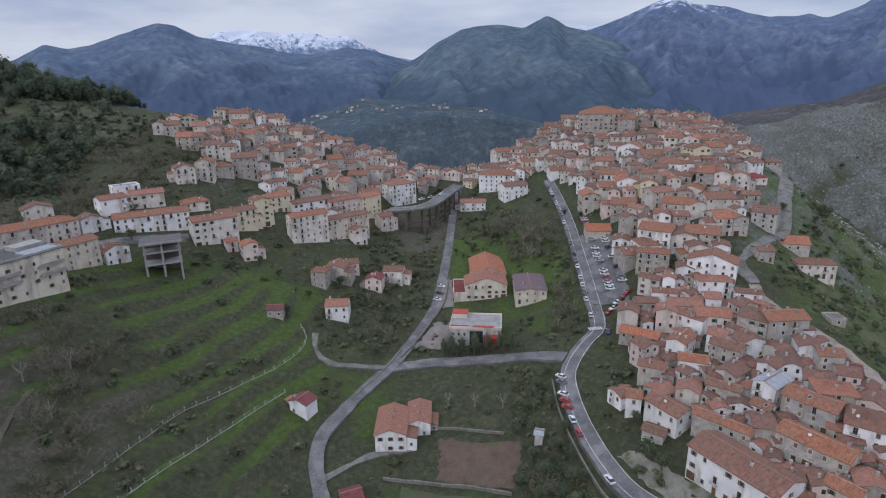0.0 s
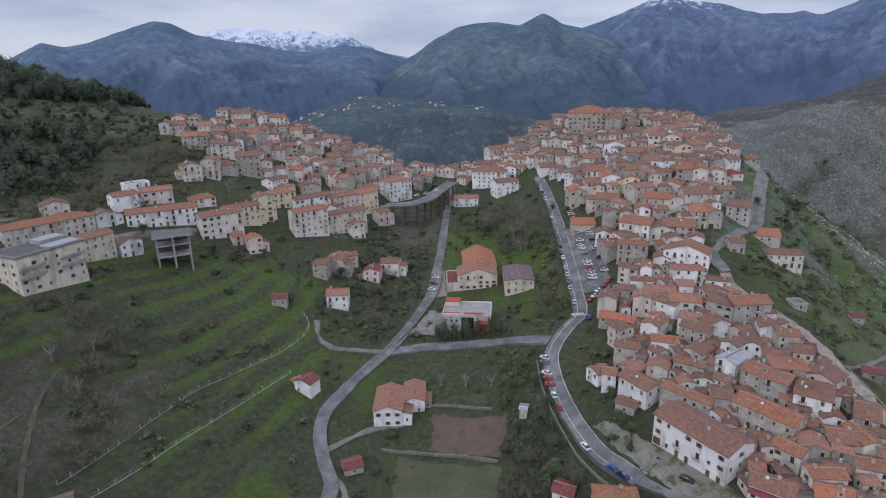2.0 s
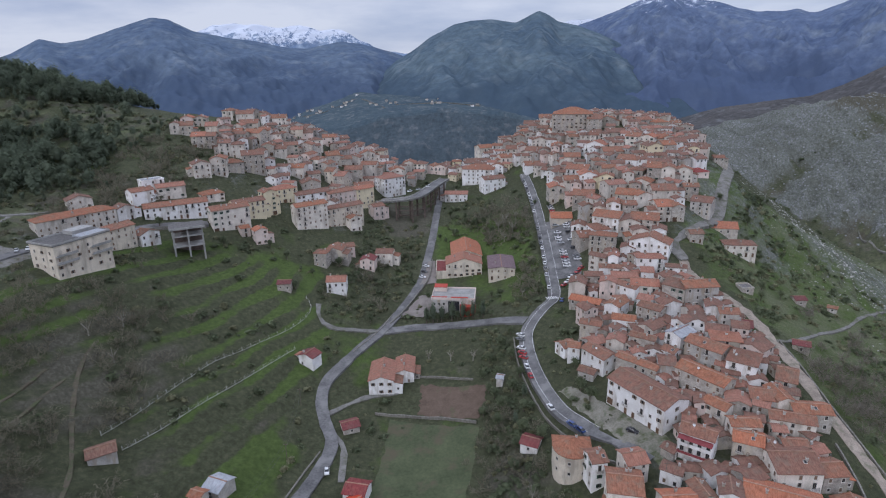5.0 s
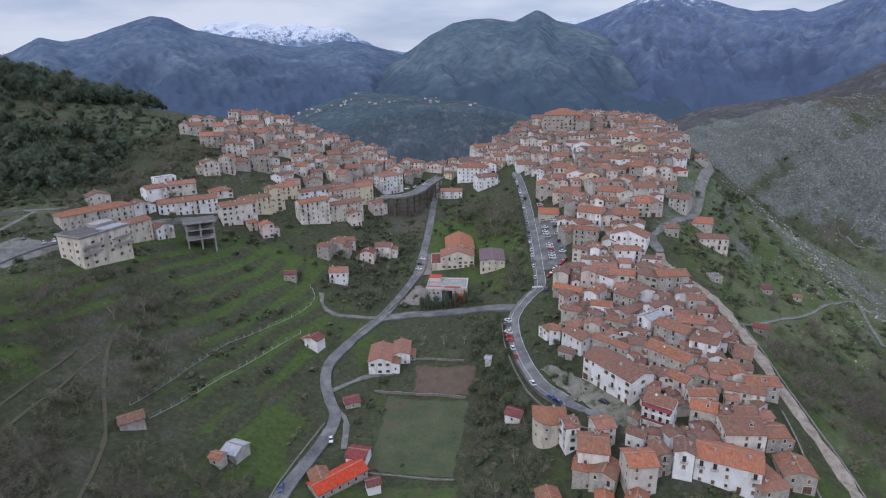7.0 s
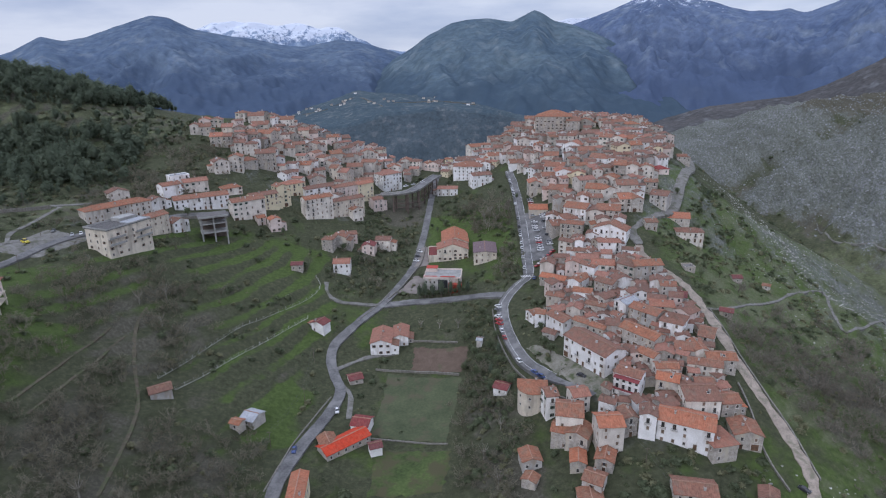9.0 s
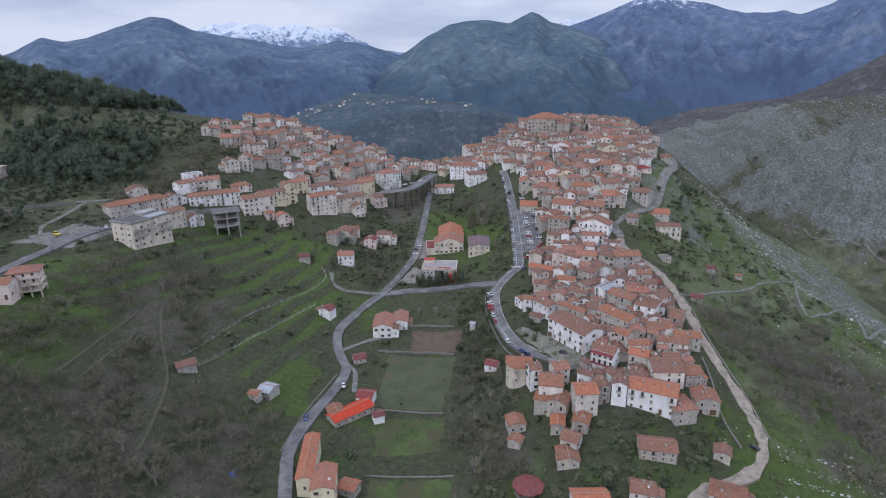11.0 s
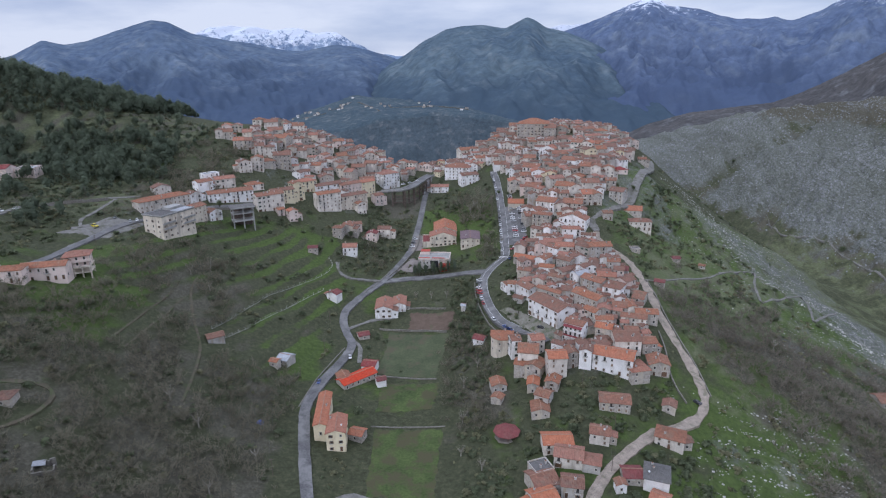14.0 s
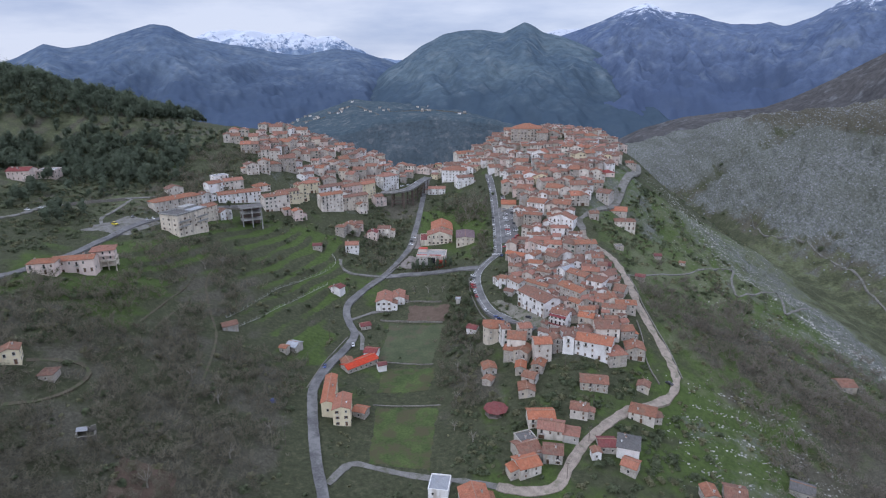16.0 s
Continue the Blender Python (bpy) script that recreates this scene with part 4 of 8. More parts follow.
park_line = [(77.2, 296), (76.8, 280), (75.8, 262), (73.6, 243), (70.5, 230)]
park_c = spline(park_line)
street_top = ROAD_TOPS[1]
park_z = [float(street_top[int(np.argmin(np.abs(street_top[:, 1] - p[1]))), 2]) - 0.1 for p in park_c]
ribbon("car_park", park_line, 14.0, ASPHALT, "asphalt car park beside the street", 0.02, park_z)
LINE_PAINT = material("line_paint", (0.45, 0.45, 0.44), (0.62, 0.62, 0.60), 1.0, 0.8, 0.0)


def edge_line(c, off, label):
    """A thin painted line along a road, a little above it."""
    t = np.gradient(c, axis=0)
    t /= np.linalg.norm(t, axis=1)[:, None] + 1e-9
    side = np.stack([t[:, 1], -t[:, 0]], -1)
    v, f = [], []
    for i, p in enumerate(c):
        for o in (off - 0.08, off + 0.08):
            q = p + side[i] * o
            v.append((q[0], q[1], top_z(q[0], q[1]) + 0.07))
        if i:
            k = 2 * i
            f.append((k - 2, k - 1, k + 1, k))
    tagged(new("road_line", link_mesh("road_line", v, f, [LINE_PAINT])), label, "road marking", kind="structure")


edge_line(street_line, 1.3, "thin white line painted along the parking strip")
edge_line(street_line, -2.75, "thin white line painted at the road edge")


# ---- houses ----
FOOTPRINTS = []


def window_mesh(name, kind, w=0.85, h=1.3):
    s = Shape()
    for x0, x1, z0, z1 in ((-w / 2 - 0.14, -w / 2, -h / 2 - 0.14, h / 2 + 0.14), (w / 2, w / 2 + 0.14, -h / 2 - 0.14, h / 2 + 0.14), (-w / 2, w / 2, h / 2, h / 2 + 0.14), (-w / 2, w / 2, -h / 2 - 0.14, -h / 2)):
        s.box(x0, x1, -0.10, 0.02, z0, z1, 0)
    s.box(-w / 2 - 0.2, w / 2 + 0.2, -0.20, 0.0, -h / 2 - 0.22, -h / 2 - 0.14, 0)
    s.box(-w / 2, w / 2, -0.02, 0.02, -h / 2, h / 2, 1)
    s.box(-0.03, 0.03, -0.05, -0.02, -h / 2, h / 2, 2)
    if kind == "open":
        for sx in (-1, 1):
            s.box(min(sx * w / 2, sx * (w / 2 + 0.46)) + 0.0, max(sx * w / 2, sx * (w / 2 + 0.46)), -0.17, -0.11, -h / 2, h / 2, 2)
    elif kind == "shut":
        s.box(-w / 2 + 0.01, -0.035, -0.08, -0.03, -h / 2 + 0.01, h / 2 - 0.01, 2)
        s.box(0.035, w / 2 - 0.01, -0.08, -0.03, -h / 2 + 0.01, h / 2 - 0.01, 2)
    return s


WINDOWS = [
    window_mesh("window", "bare").mesh("window_plain", [FRAME, GLASS, SHUTTER]),
    window_mesh("window", "open").mesh("window_open_shutters", [FRAME, GLASS, SHUTTER]),
    window_mesh("window", "shut").mesh("window_closed", [FRAME, GLASS, SHUTTER]),
    window_mesh("window", "open").mesh("window_green_shutters", [FRAME, GLASS, SHUTTER_GREEN]),
    window_mesh("window", "bare", 0.75, 1.0).mesh("window_small", [FRAME, GLASS, SHUTTER]),
    window_mesh("window", "bare", 1.0, 2.1).mesh("window_french", [FRAME, GLASS, SHUTTER]),
]
_d = Shape().box(-0.7, 0.7, -0.10, 0.02, 0, 2.35, 0).box(-0.55, 0.55, -0.13, -0.10, 0.0, 2.2, 1)
DOOR = _d.mesh("door", [FRAME, WOOD])
_d = Shape().box(-1.45, 1.45, -0.10, 0.02, 0, 2.7, 0).box(-1.25, 1.25, -0.13, -0.10, 0.0, 2.5, 1)
GARAGE = _d.mesh("garage_door", [FRAME, WOOD])
_b = Shape().box(-1.1, 1.1, -0.95, 0, -0.16, 0, 0)
BALCONY = _b.mesh("balcony", [FRAME])
# the railing: uprights and top rail woven as one strip round three sides
_pts = [(-1.05, 0.0), (-1.05, -0.9), (1.05, -0.9), (1.05, 0.0)]
_v, _f = [], []
for (_ax, _ay), (_bx, _by) in zip(_pts, _pts[1:]):
    _n = max(3, int(math.hypot(_bx - _ax, _by - _ay) / 0.28))
    for _k in range(_n + 1):
        _u = _k / _n
        _dx, _dy = (_bx - _ax) * 0.018, (_by - _ay) * 0.018
        _x, _y = _ax + (_bx - _ax) * _u, _ay + (_by - _ay) * _u
        _i = len(_v)
        _v += [(_x - _dx, _y - _dy, 0), (_x + _dx, _y + _dy, 0), (_x + _dx, _y + _dy, 0.92), (_x - _dx, _y - _dy, 0.92), (_x - _dx, _y - _dy, 1.0), (_x + _dx, _y + _dy, 1.0)]
        _f += [(_i, _i + 1, _i + 2, _i + 3), (_i + 3, _i + 2, _i + 5, _i + 4)]
        if _k:
            _f.append((_i - 4, _i + 3, _i + 4, _i - 1))
RAILING = link_mesh("railing", _v, _f, [IRON])
_c = Shape().box(-0.35, 0.35, -0.3, 0.3, -1.2, 0.9, 0).box(-0.45, 0.45, -0.4, 0.4, 0.9, 1.0, 0).box(-0.3, 0.3, -0.25, 0.25, 1.15, 1.25, 1)
for _x, _y in ((-0.28, -0.22), (0.22, -0.22), (-0.28, 0.18), (0.22, 0.18)):
    _c.box(_x, _x + 0.06, _y, _y + 0.06, 1.0, 1.15, 0)
CHIMNEY = _c.mesh("chimney", [WALLS["grey"], ROOFS["clay"]])
DISH_WHITE = plain("dish_white", (0.55, 0.55, 0.54), 0.5)
_s = Shape().tube((0, 0, -0.4), (0, 0, 0.7), 0.03, 0.03, 5, 1)
for _k in range(12):
    _a, _b2 = 2 * math.pi * _k / 12, 2 * math.pi * (_k + 1) / 12
    _q = Matrix.Rotation(radians(55), 3, "X")
    _p = [Vector((0, 0, 0.0)), Vector((0.45 * math.cos(_a), 0.45 * math.sin(_a), 0.14)), Vector((0.45 * math.cos(_b2), 0.45 * math.sin(_b2), 0.14))]
    _s.face([_q @ v + Vector((0, -0.06, 0.75)) for v in _p])
DISH = _s.mesh("satellite_dish", [DISH_WHITE, IRON])

RIDGE = material("ridge_mortar", (0.22, 0.125, 0.088), (0.37, 0.23, 0.165), 1.2, 0.9, 0.1, 3.0, 0.2)
SKYLIGHT = Shape().box(-0.5, 0.5, -0.6, 0.6, -0.1, 0.12, 0).box(-0.4, 0.4, -0.5, 0.5, 0.12, 0.16, 1).mesh("skylight", [FRAME, GLASS])
_a = Shape().tube((0, 0, -0.5), (0, 0, 2.6), 0.035, 0.03, 4)
for _h, _w in ((2.5, 0.55), (2.25, 0.7), (2.0, 0.8)):
    _a.box(-_w, _w, -0.02, 0.02, _h, _h + 0.04)
ANTENNA = _a.mesh("antenna", [IRON])
WALL_WORDS = {"white": "white plastered", "cream": "cream plastered", "yellow": "pale yellow plastered", "pink": "faded pink plastered", "beige": "beige plastered", "stone": "rubble stone", "grey": "bare grey rendered", "concrete": "bare concrete"}
ROOF_WORDS = {"clay": "weathered terracotta tiles", "brown": "old brown tiles", "orange": "bright orange tiles", "red": "a dark red roof", "scarlet": "a bright red metal roof", "purple": "a dull purple metal roof", "grey": "a grey roof", "light": "a pale metal roof"}
STOREYS = {1: "single-storey", 2: "two-storey", 3: "three-storey", 4: "four-storey", 5: "five-storey"}


def slope_patch(s, a, b, c, d, thick, rng, nu=5, nv=3, mat=0):
    """A roof slope from the eave a-b up to the ridge d-c, slightly uneven, with a thick edge."""
    a, b, c, d = (Vector(p) for p in (a, b, c, d))
    lu, lv = (b - a).length, (d - a).length
    grid = []
    for j in range(nv + 1):
        row = []
        for i in range(nu + 1):
            u, v = i / nu, j / nv
            p = (a * (1 - u) + b * u) * (1 - v) + (d * (1 - u) + c * u) * v
            inner = 0 < i < nu
            row.append(p + Vector((0, 0, rng.uniform(-0.09, 0.05) if inner else 0)))
        grid.append(row)
    for j in range(nv):
        for i in range(nu):
            quad = [grid[j][i], grid[j][i + 1], grid[j + 1][i + 1], grid[j + 1][i]]
            uv = [(lu * (i + e) / nu, lv * (j + f) / nv) for e, f in ((0, 0), (1, 0), (1, 1), (0, 1))]
            s.face(quad, mat, uv)
    down = Vector((0, 0, -thick))
    s.face([a + down, d + down, c + down, b + down], mat)
    edge = [grid[0][i] for i in range(nu + 1)]
    for i in range(nu):
        s.face([edge[i] + down, edge[i + 1] + down, edge[i + 1], edge[i]], mat)
    s.face([d + down, a + down, a, d], mat)
    s.face([b + down, c + down, c, b], mat)


def house(x, y, w, d, h, yaw, kind, wall, roof, base=None, windows=True, label=None, name="house", category="house", deep=7.0, pitch=0.36):
    """A village house: walls with gables down into the slope, tiled roof, windows, door, chimney. The front faces -y before the turn by yaw."""
    rng = random.Random(int(x * 131 + y * 17 + w * 7))
    fixed, kind = kind.isupper(), kind.lower()
    if kind == "x" and not fixed and name == "house" and windows and w < 13 and h < 12:
        # ridges run both ways in the old quarters, some roofs are hipped
        kind = random.Random(int(x * 37 + y * 71)).choice("xxxxyyyh")
    c, sn = math.cos(radians(yaw)), math.sin(radians(yaw))
    fx, fy = x + sn * d / 2, y - c * d / 2
    z0 = float(surface_z(fx, fy)) if base is None else base
    top = new(name)
    top.matrix_world = pose(x, y, z0, 0, 0, yaw)
    storeys = max(1, round(h / 3.0))
    tagged(top, label or f"{STOREYS[min(5, storeys)]} {WALL_WORDS[wall]} house with {ROOF_WORDS[roof]}", category, "village houses")
    FOOTPRINTS.append((x, y, w, d, yaw))
    W, R = WALLS[wall], ROOFS[roof]
    hw, hd, o = w / 2, d / 2, 0.45
    s, r = Shape(), Shape()
    for p, q in (((-hw, -hd), (hw, -hd)), ((hw, -hd), (hw, hd)), ((hw, hd), (-hw, hd)), ((-hw, hd), (-hw, -hd))):
        s.face([(*p, -deep), (*q, -deep), (*q, h), (*p, h)])
    s.face([(-hw, hd, -deep), (hw, hd, -deep), (hw, -hd, -deep), (-hw, -hd, -deep)])
    if kind == "x":
        rise = hd * pitch
        s.face([(hw, -hd, h), (hw, hd, h), (hw, 0, h + rise)])
        s.face([(-hw, hd, h), (-hw, -hd, h), (-hw, 0, h + rise)])
        e = o * pitch
        slope_patch(r, (-hw - o, -hd - o, h - e + 0.22), (hw + o, -hd - o, h - e + 0.22), (hw + o, 0, h + rise + 0.22), (-hw - o, 0, h + rise + 0.22), 0.2, rng)
        slope_patch(r, (hw + o, hd + o, h - e + 0.22), (-hw - o, hd + o, h - e + 0.22), (-hw - o, 0, h + rise + 0.22), (hw + o, 0, h + rise + 0.22), 0.2, rng)
        r.box(-hw - o, hw + o, -0.18, 0.18, h + rise + 0.1, h + rise + 0.34, 1)
    elif kind == "y":
        rise = hw * pitch
        s.face([(-hw, -hd, h), (hw, -hd, h), (0, -hd, h + rise)])
        s.face([(hw, hd, h), (-hw, hd, h), (0, hd, h + rise)])
        e = o * pitch
        slope_patch(r, (-hw - o, hd + o, h - e + 0.22), (-hw - o, -hd - o, h - e + 0.22), (0, -hd - o, h + rise + 0.22), (0, hd + o, h + rise + 0.22), 0.2, rng)
        slope_patch(r, (hw + o, -hd - o, h - e + 0.22), (hw + o, hd + o, h - e + 0.22), (0, hd + o, h + rise + 0.22), (0, -hd - o, h + rise + 0.22), 0.2, rng)
        r.box(-0.18, 0.18, -hd - o, hd + o, h + rise + 0.1, h + rise + 0.34, 1)
    elif kind == "h":
        m = min(hw, hd)
        rise, e = m * pitch, o * pitch
        ax, ay = max(hw - hd, 0.05), max(hd - hw, 0.05)
        lo, hi = h - e + 0.22, h + rise + 0.22
        A, B, C, D = (-hw - o, -hd - o, lo), (hw + o, -hd - o, lo), (hw + o, hd + o, lo), (-hw - o, hd + o, lo)
        if hw >= hd:
            p, q = (-ax, 0, hi), (ax, 0, hi)
            for f4 in ((A, B, q, p), (C, D, p, q), (B, C, q, q), (D, A, p, p)):
                slope_patch(r, f4[0], f4[1], f4[2], f4[3], 0.2, rng)
        else:
            p, q = (0, -ay, hi), (0, ay, hi)
            for f4 in ((A, B, p, p), (C, D, q, q), (B, C, q, p), (D, A, p, q)):
                slope_patch(r, f4[0], f4[1], f4[2], f4[3], 0.2, rng)
        rise = rise
    else:
        rise = 0.4
        r.box(-hw + 0.2, hw - 0.2, -hd + 0.2, hd - 0.2, h - 0.3, h + 0.05)
        for x0, x1, y0, y1 in ((-hw - 0.1, hw + 0.1, -hd - 0.1, -hd + 0.2), (-hw - 0.1, hw + 0.1, hd - 0.2, hd + 0.1), (-hw - 0.1, -hw + 0.2, -hd + 0.2, hd - 0.2), (hw - 0.2, hw + 0.1, -hd + 0.2, hd - 0.2)):
            s.box(x0, x1, y0, y1, h - 0.2, h + 0.55)
    part("wall", s.mesh("wall", [W]), top)
    part("roof", r.mesh("roof", [R, RIDGE]), top)
    if windows and not fixed and kind in "xy" and 4.5 < h and 7 < w < 20 and rng.random() < 0.55:
        # a lower lean-to against one side
        side, ww, hh = rng.choice((-1, 1)), rng.uniform(2.4, 3.8), h * rng.uniform(0.5, 0.8)
        dd, yy = d * rng.uniform(0.5, 0.8), rng.uniform(-0.1, 0.1) * d
        a, b = side * hw, side * (hw + ww)
        wing = Shape().box(min(a, b), max(a, b), yy - dd / 2, yy + dd / 2, -deep, hh)
        lid = Shape()
        e0, e1 = (min(a, b) - (0.3 if side < 0 else 0)), (max(a, b) + (0.3 if side > 0 else 0))
        z_in, z_out = hh + ww * 0.3, hh + 0.15
        za, zb = (z_out, z_in) if side < 0 else (z_in, z_out)
        slope_patch(lid, (e0, yy - dd / 2 - 0.3, za), (e1, yy - dd / 2 - 0.3, zb), (e1, yy + dd / 2 + 0.3, zb), (e0, yy + dd / 2 + 0.3, za), 0.2, rng, 3, 3)
        wing.face([(min(a, b), yy - dd / 2, hh), (max(a, b), yy - dd / 2, hh), (a, yy - dd / 2, z_in - 0.2)] if side > 0 else [(min(a, b), yy - dd / 2, hh), (max(a, b), yy - dd / 2, hh), (a, yy - dd / 2, z_in - 0.2)])
        lean = part("annexe", wing.mesh("annexe", [WALLS[rng.choice([wall, wall, "stone", "grey"])]]), top, None, "lower lean-to annexe")
        part("roof", lid.mesh("roof", [ROOFS[rng.choice(["clay", "brown", "orange"])]]), lean)
        if hh > 2.6:
            part("window", WINDOWS[4], lean, pose((a + b) / 2, yy - dd / 2, hh * 0.55))
    if windows:
        style = rng.choice([0, 0, 1, 2, 2, 3]) if storeys > 1 else rng.choice([0, 4, 4])
        sh = h / storeys
        for turn, width, off in ((0, w, d), (90, d, w), (-90, d, w)):
            spin = Matrix.Rotation(radians(turn), 4, "Z")
            n = max(1, int((width - 0.4) / 3.1))
            if turn and (storeys == 1 or width < 5):
                n = 1 if rng.random() < 0.5 else 0
            gap = width / n if n else 0
            for k in range(storeys):
                for i in range(n):
                    if rng.random() < (0.26 if not turn else 0.5):
                        continue
                    px = (i + 0.5) * gap - width / 2 + rng.uniform(-0.15, 0.15)
                    zc = k * sh + sh * 0.52 + rng.uniform(-0.22, 0.22)
                    if k == 0 and not turn and storeys > 1 and rng.random() < 0.4:
                        mesh = GARAGE if rng.random() < 0.25 and gap > 3.4 else DOOR
                        part("door", mesh, top, spin @ pose(px, -off / 2, 0.05))
                        continue
                    kind_w = style if rng.random() < 0.7 else rng.choice([0, 2, 4])
                    if k > 0 and storeys > 1 and not turn and rng.random() < 0.2 and gap > 2.5:
                        part("window", WINDOWS[5], top, spin @ pose(px, -off / 2, k * sh + 1.25))
                        part("railing", RAILING, part("balcony", BALCONY, top, spin @ pose(px, -off / 2, k * sh + 0.12)), None, "thin iron railing")
                    else:
                        part("window", WINDOWS[kind_w], top, spin @ pose(px, -off / 2, zc))
        if h > 4.5:
            for _ in range(rng.choice([1, 1, 2])):
                u, v = rng.uniform(-0.36, 0.36), rng.uniform(-0.3, 0.3)
                up = h + (rise * (1 - abs(2 * v)) if kind == "x" else rise * (1 - abs(2 * u)) if kind == "y" else rise * 0.35)
                part("chimney", CHIMNEY, top, pose(u * w, v * d, up + 0.25, 0, 0, rng.choice([0, 90])))
            if rng.random() < 0.15 and kind in "xy":
                u, v = rng.uniform(-0.35, 0.35), rng.uniform(-0.3, 0.3)
                up = h + (rise * (1 - abs(2 * v)) if kind == "x" else rise * (1 - abs(2 * u)))
                part("antenna", ANTENNA, top, pose(u * w, v * d, up + 0.2, 0, 0, rng.uniform(0, 180)))
            if rng.random() < 0.16 and kind == "x":
                u = rng.uniform(-0.35, 0.35)
                part("skylight", SKYLIGHT, top, pose(u * w, -0.25 * d, h + rise * 0.5 + 0.25) @ Matrix.Rotation(math.atan(pitch), 4, "X"))
            if rng.random() < 0.17:
                u = rng.uniform(-0.35, 0.35)
                up = h + (rise * 0.5 if kind == "x" else rise * (1 - abs(2 * u)) if kind == "y" else 0.3)
                part("satellite_dish", DISH, top, pose(u * w, -0.25 * d, up + 0.5, 0, 0, rng.uniform(-40, 40)), "white satellite dish")
    return top


house(118.0, 441.4, 31.3, 26.0, 18.0, -14, "h", "stone", "clay")
house(132.9, 428.5, 11.4, 16.0, 12.0, -14, "x", "stone", "clay")
house(161.8, 430.3, 10.0, 10.7, 7.0, -9, "x", "cream", "clay")
house(169.7, 424.3, 12.3, 10.6, 7.0, 15, "x", "stone", "clay")
house(181.4, 419.6, 12.2, 13.0, 7.0, 6, "h", "stone", "clay")
house(197.4, 425.5, 7.5, 7.8, 6.0, -15, "x", "cream", "brown")
house(209.7, 432.1, 10.1, 8.9, 6.0, -21, "x", "cream", "clay")
house(218.7, 431.6, 10.1, 11.2, 6.0, 5, "x", "pink", "clay")
house(195.4, 364.1, 6.1, 7.0, 8.0, -17, "x", "cream", "brown")
house(145.7, 436.7, 12.1, 13.0, 7.0, -18, "x", "stone", "clay")
house(103.8, 440.5, 10.3, 9.1, 7.0, 11, "x", "cream", "clay")
house(99.9, 471.9, 9.5, 10.8, 6.0, -29, "x", "stone", "brown")
house(88.7, 487.2, 16.0, 13.0, 6.0, -28, "h", "stone", "clay")
house(108.5, 510.7, 12.7, 13.0, 6.0, -10, "x", "stone", "brown")
house(94.1, 510.5, 11.7, 13.0, 6.0, -14, "x", "stone", "clay")
house(67.7, 466.1, 8.7, 11.8, 9.1, -6, "x", "stone", "brown")
house(77.1, 465.0, 10.3, 11.4, 9.8, -4, "x", "stone", "brown")
house(87.0, 465.1, 9.3, 11.8, 8.3, -6, "x", "stone", "brown")
house(68.4, 446.7, 9.0, 12.7, 8.3, -8, "x", "cream", "clay")
house(76.9, 445.8, 7.8, 13.1, 8.0, -7, "x", "white", "brown")
house(90.6, 435.7, 12.8, 11.5, 8.0, -10, "x", "cream", "brown")
house(100.9, 410.3, 11.0, 12.5, 7.0, -11, "y", "cream", "clay")
house(112.7, 412.2, 8.9, 8.4, 7.0, 4, "x", "stone", "brown")
house(120.5, 408.5, 7.7, 7.5, 7.0, -2, "x", "cream", "clay")
house(126.5, 401.2, 7.1, 13.1, 8.7, -15, "x", "cream", "clay")
house(133.2, 397.8, 7.6, 11.1, 8.7, -18, "x", "cream", "brown")
house(141.2, 399.8, 14.1, 13.0, 7.0, -3, "x", "stone", "clay")
house(148.8, 376.0, 10.1, 11.8, 9.0, -33, "x", "cream", "clay")
house(158.0, 371.6, 10.1, 13.2, 9.2, -35, "x", "cream", "orange")
house(163.8, 375.0, 8.4, 12.4, 7.3, -3, "x", "stone", "clay")
house(171.1, 373.3, 6.6, 11.5, 8.5, -2, "x", "cream", "clay")
house(174.3, 363.0, 11.2, 12.3, 8.0, -6, "x", "white", "clay")
house(151.8, 348.3, 10.9, 11.9, 9.5, 7, "x", "yellow", "brown")
house(161.7, 350.3, 9.1, 12.5, 9.6, 6, "x", "stone", "clay")
house(172.9, 345.8, 6.2, 7.0, 7.0, -21, "x", "cream", "clay")
house(178.4, 342.9, 6.9, 7.0, 9.0, -21, "x", "yellow", "brown")
house(123.9, 383.2, 15.1, 13.0, 8.0, -31, "y", "white", "orange")
house(128.6, 361.5, 13.9, 13.0, 7.0, -3, "x", "stone", "clay")
house(133.8, 337.7, 13.6, 13.0, 7.0, -33, "x", "white", "clay")
house(139.7, 332.8, 6.7, 7.0, 6.0, 1, "x", "white", "clay")
house(131.5, 314.4, 9.2, 9.1, 7.0, -33, "x", "stone", "brown")
house(139.3, 307.2, 8.0, 13.6, 11.0, -20, "x", "stone", "clay")
house(146.9, 304.4, 8.0, 13.6, 11.4, -19, "x", "cream", "clay")
house(157.7, 307.6, 10.1, 8.9, 8.0, -16, "x", "cream", "clay")
house(103.3, 373.0, 11.1, 12.6, 8.0, -11, "x", "cream", "clay")
house(94.7, 390.0, 8.7, 8.3, 8.0, 10, "x", "cream", "brown")
house(115.6, 347.1, 8.4, 9.4, 7.0, -2, "x", "stone", "brown")
house(116.9, 327.5, 8.6, 9.3, 7.0, -8, "x", "stone", "brown")
house(84.3, 424.8, 12.7, 13.0, 7.0, -20, "x", "cream", "clay")
house(79.1, 400.3, 12.7, 13.0, 5.0, 1, "x", "white", "brown")
house(87.6, 376.4, 9.1, 8.9, 5.0, -29, "x", "white", "clay")
house(100.4, 340.0, 14.4, 13.0, 9.0, -22, "x", "white", "clay")
house(103.5, 322.8, 9.2, 9.5, 7.0, 17, "x", "cream", "clay")
house(111.4, 311.3, 8.9, 8.5, 8.0, -18, "x", "yellow", "clay")
house(111.8, 298.1, 11.9, 10.4, 8.0, 16, "x", "cream", "orange")
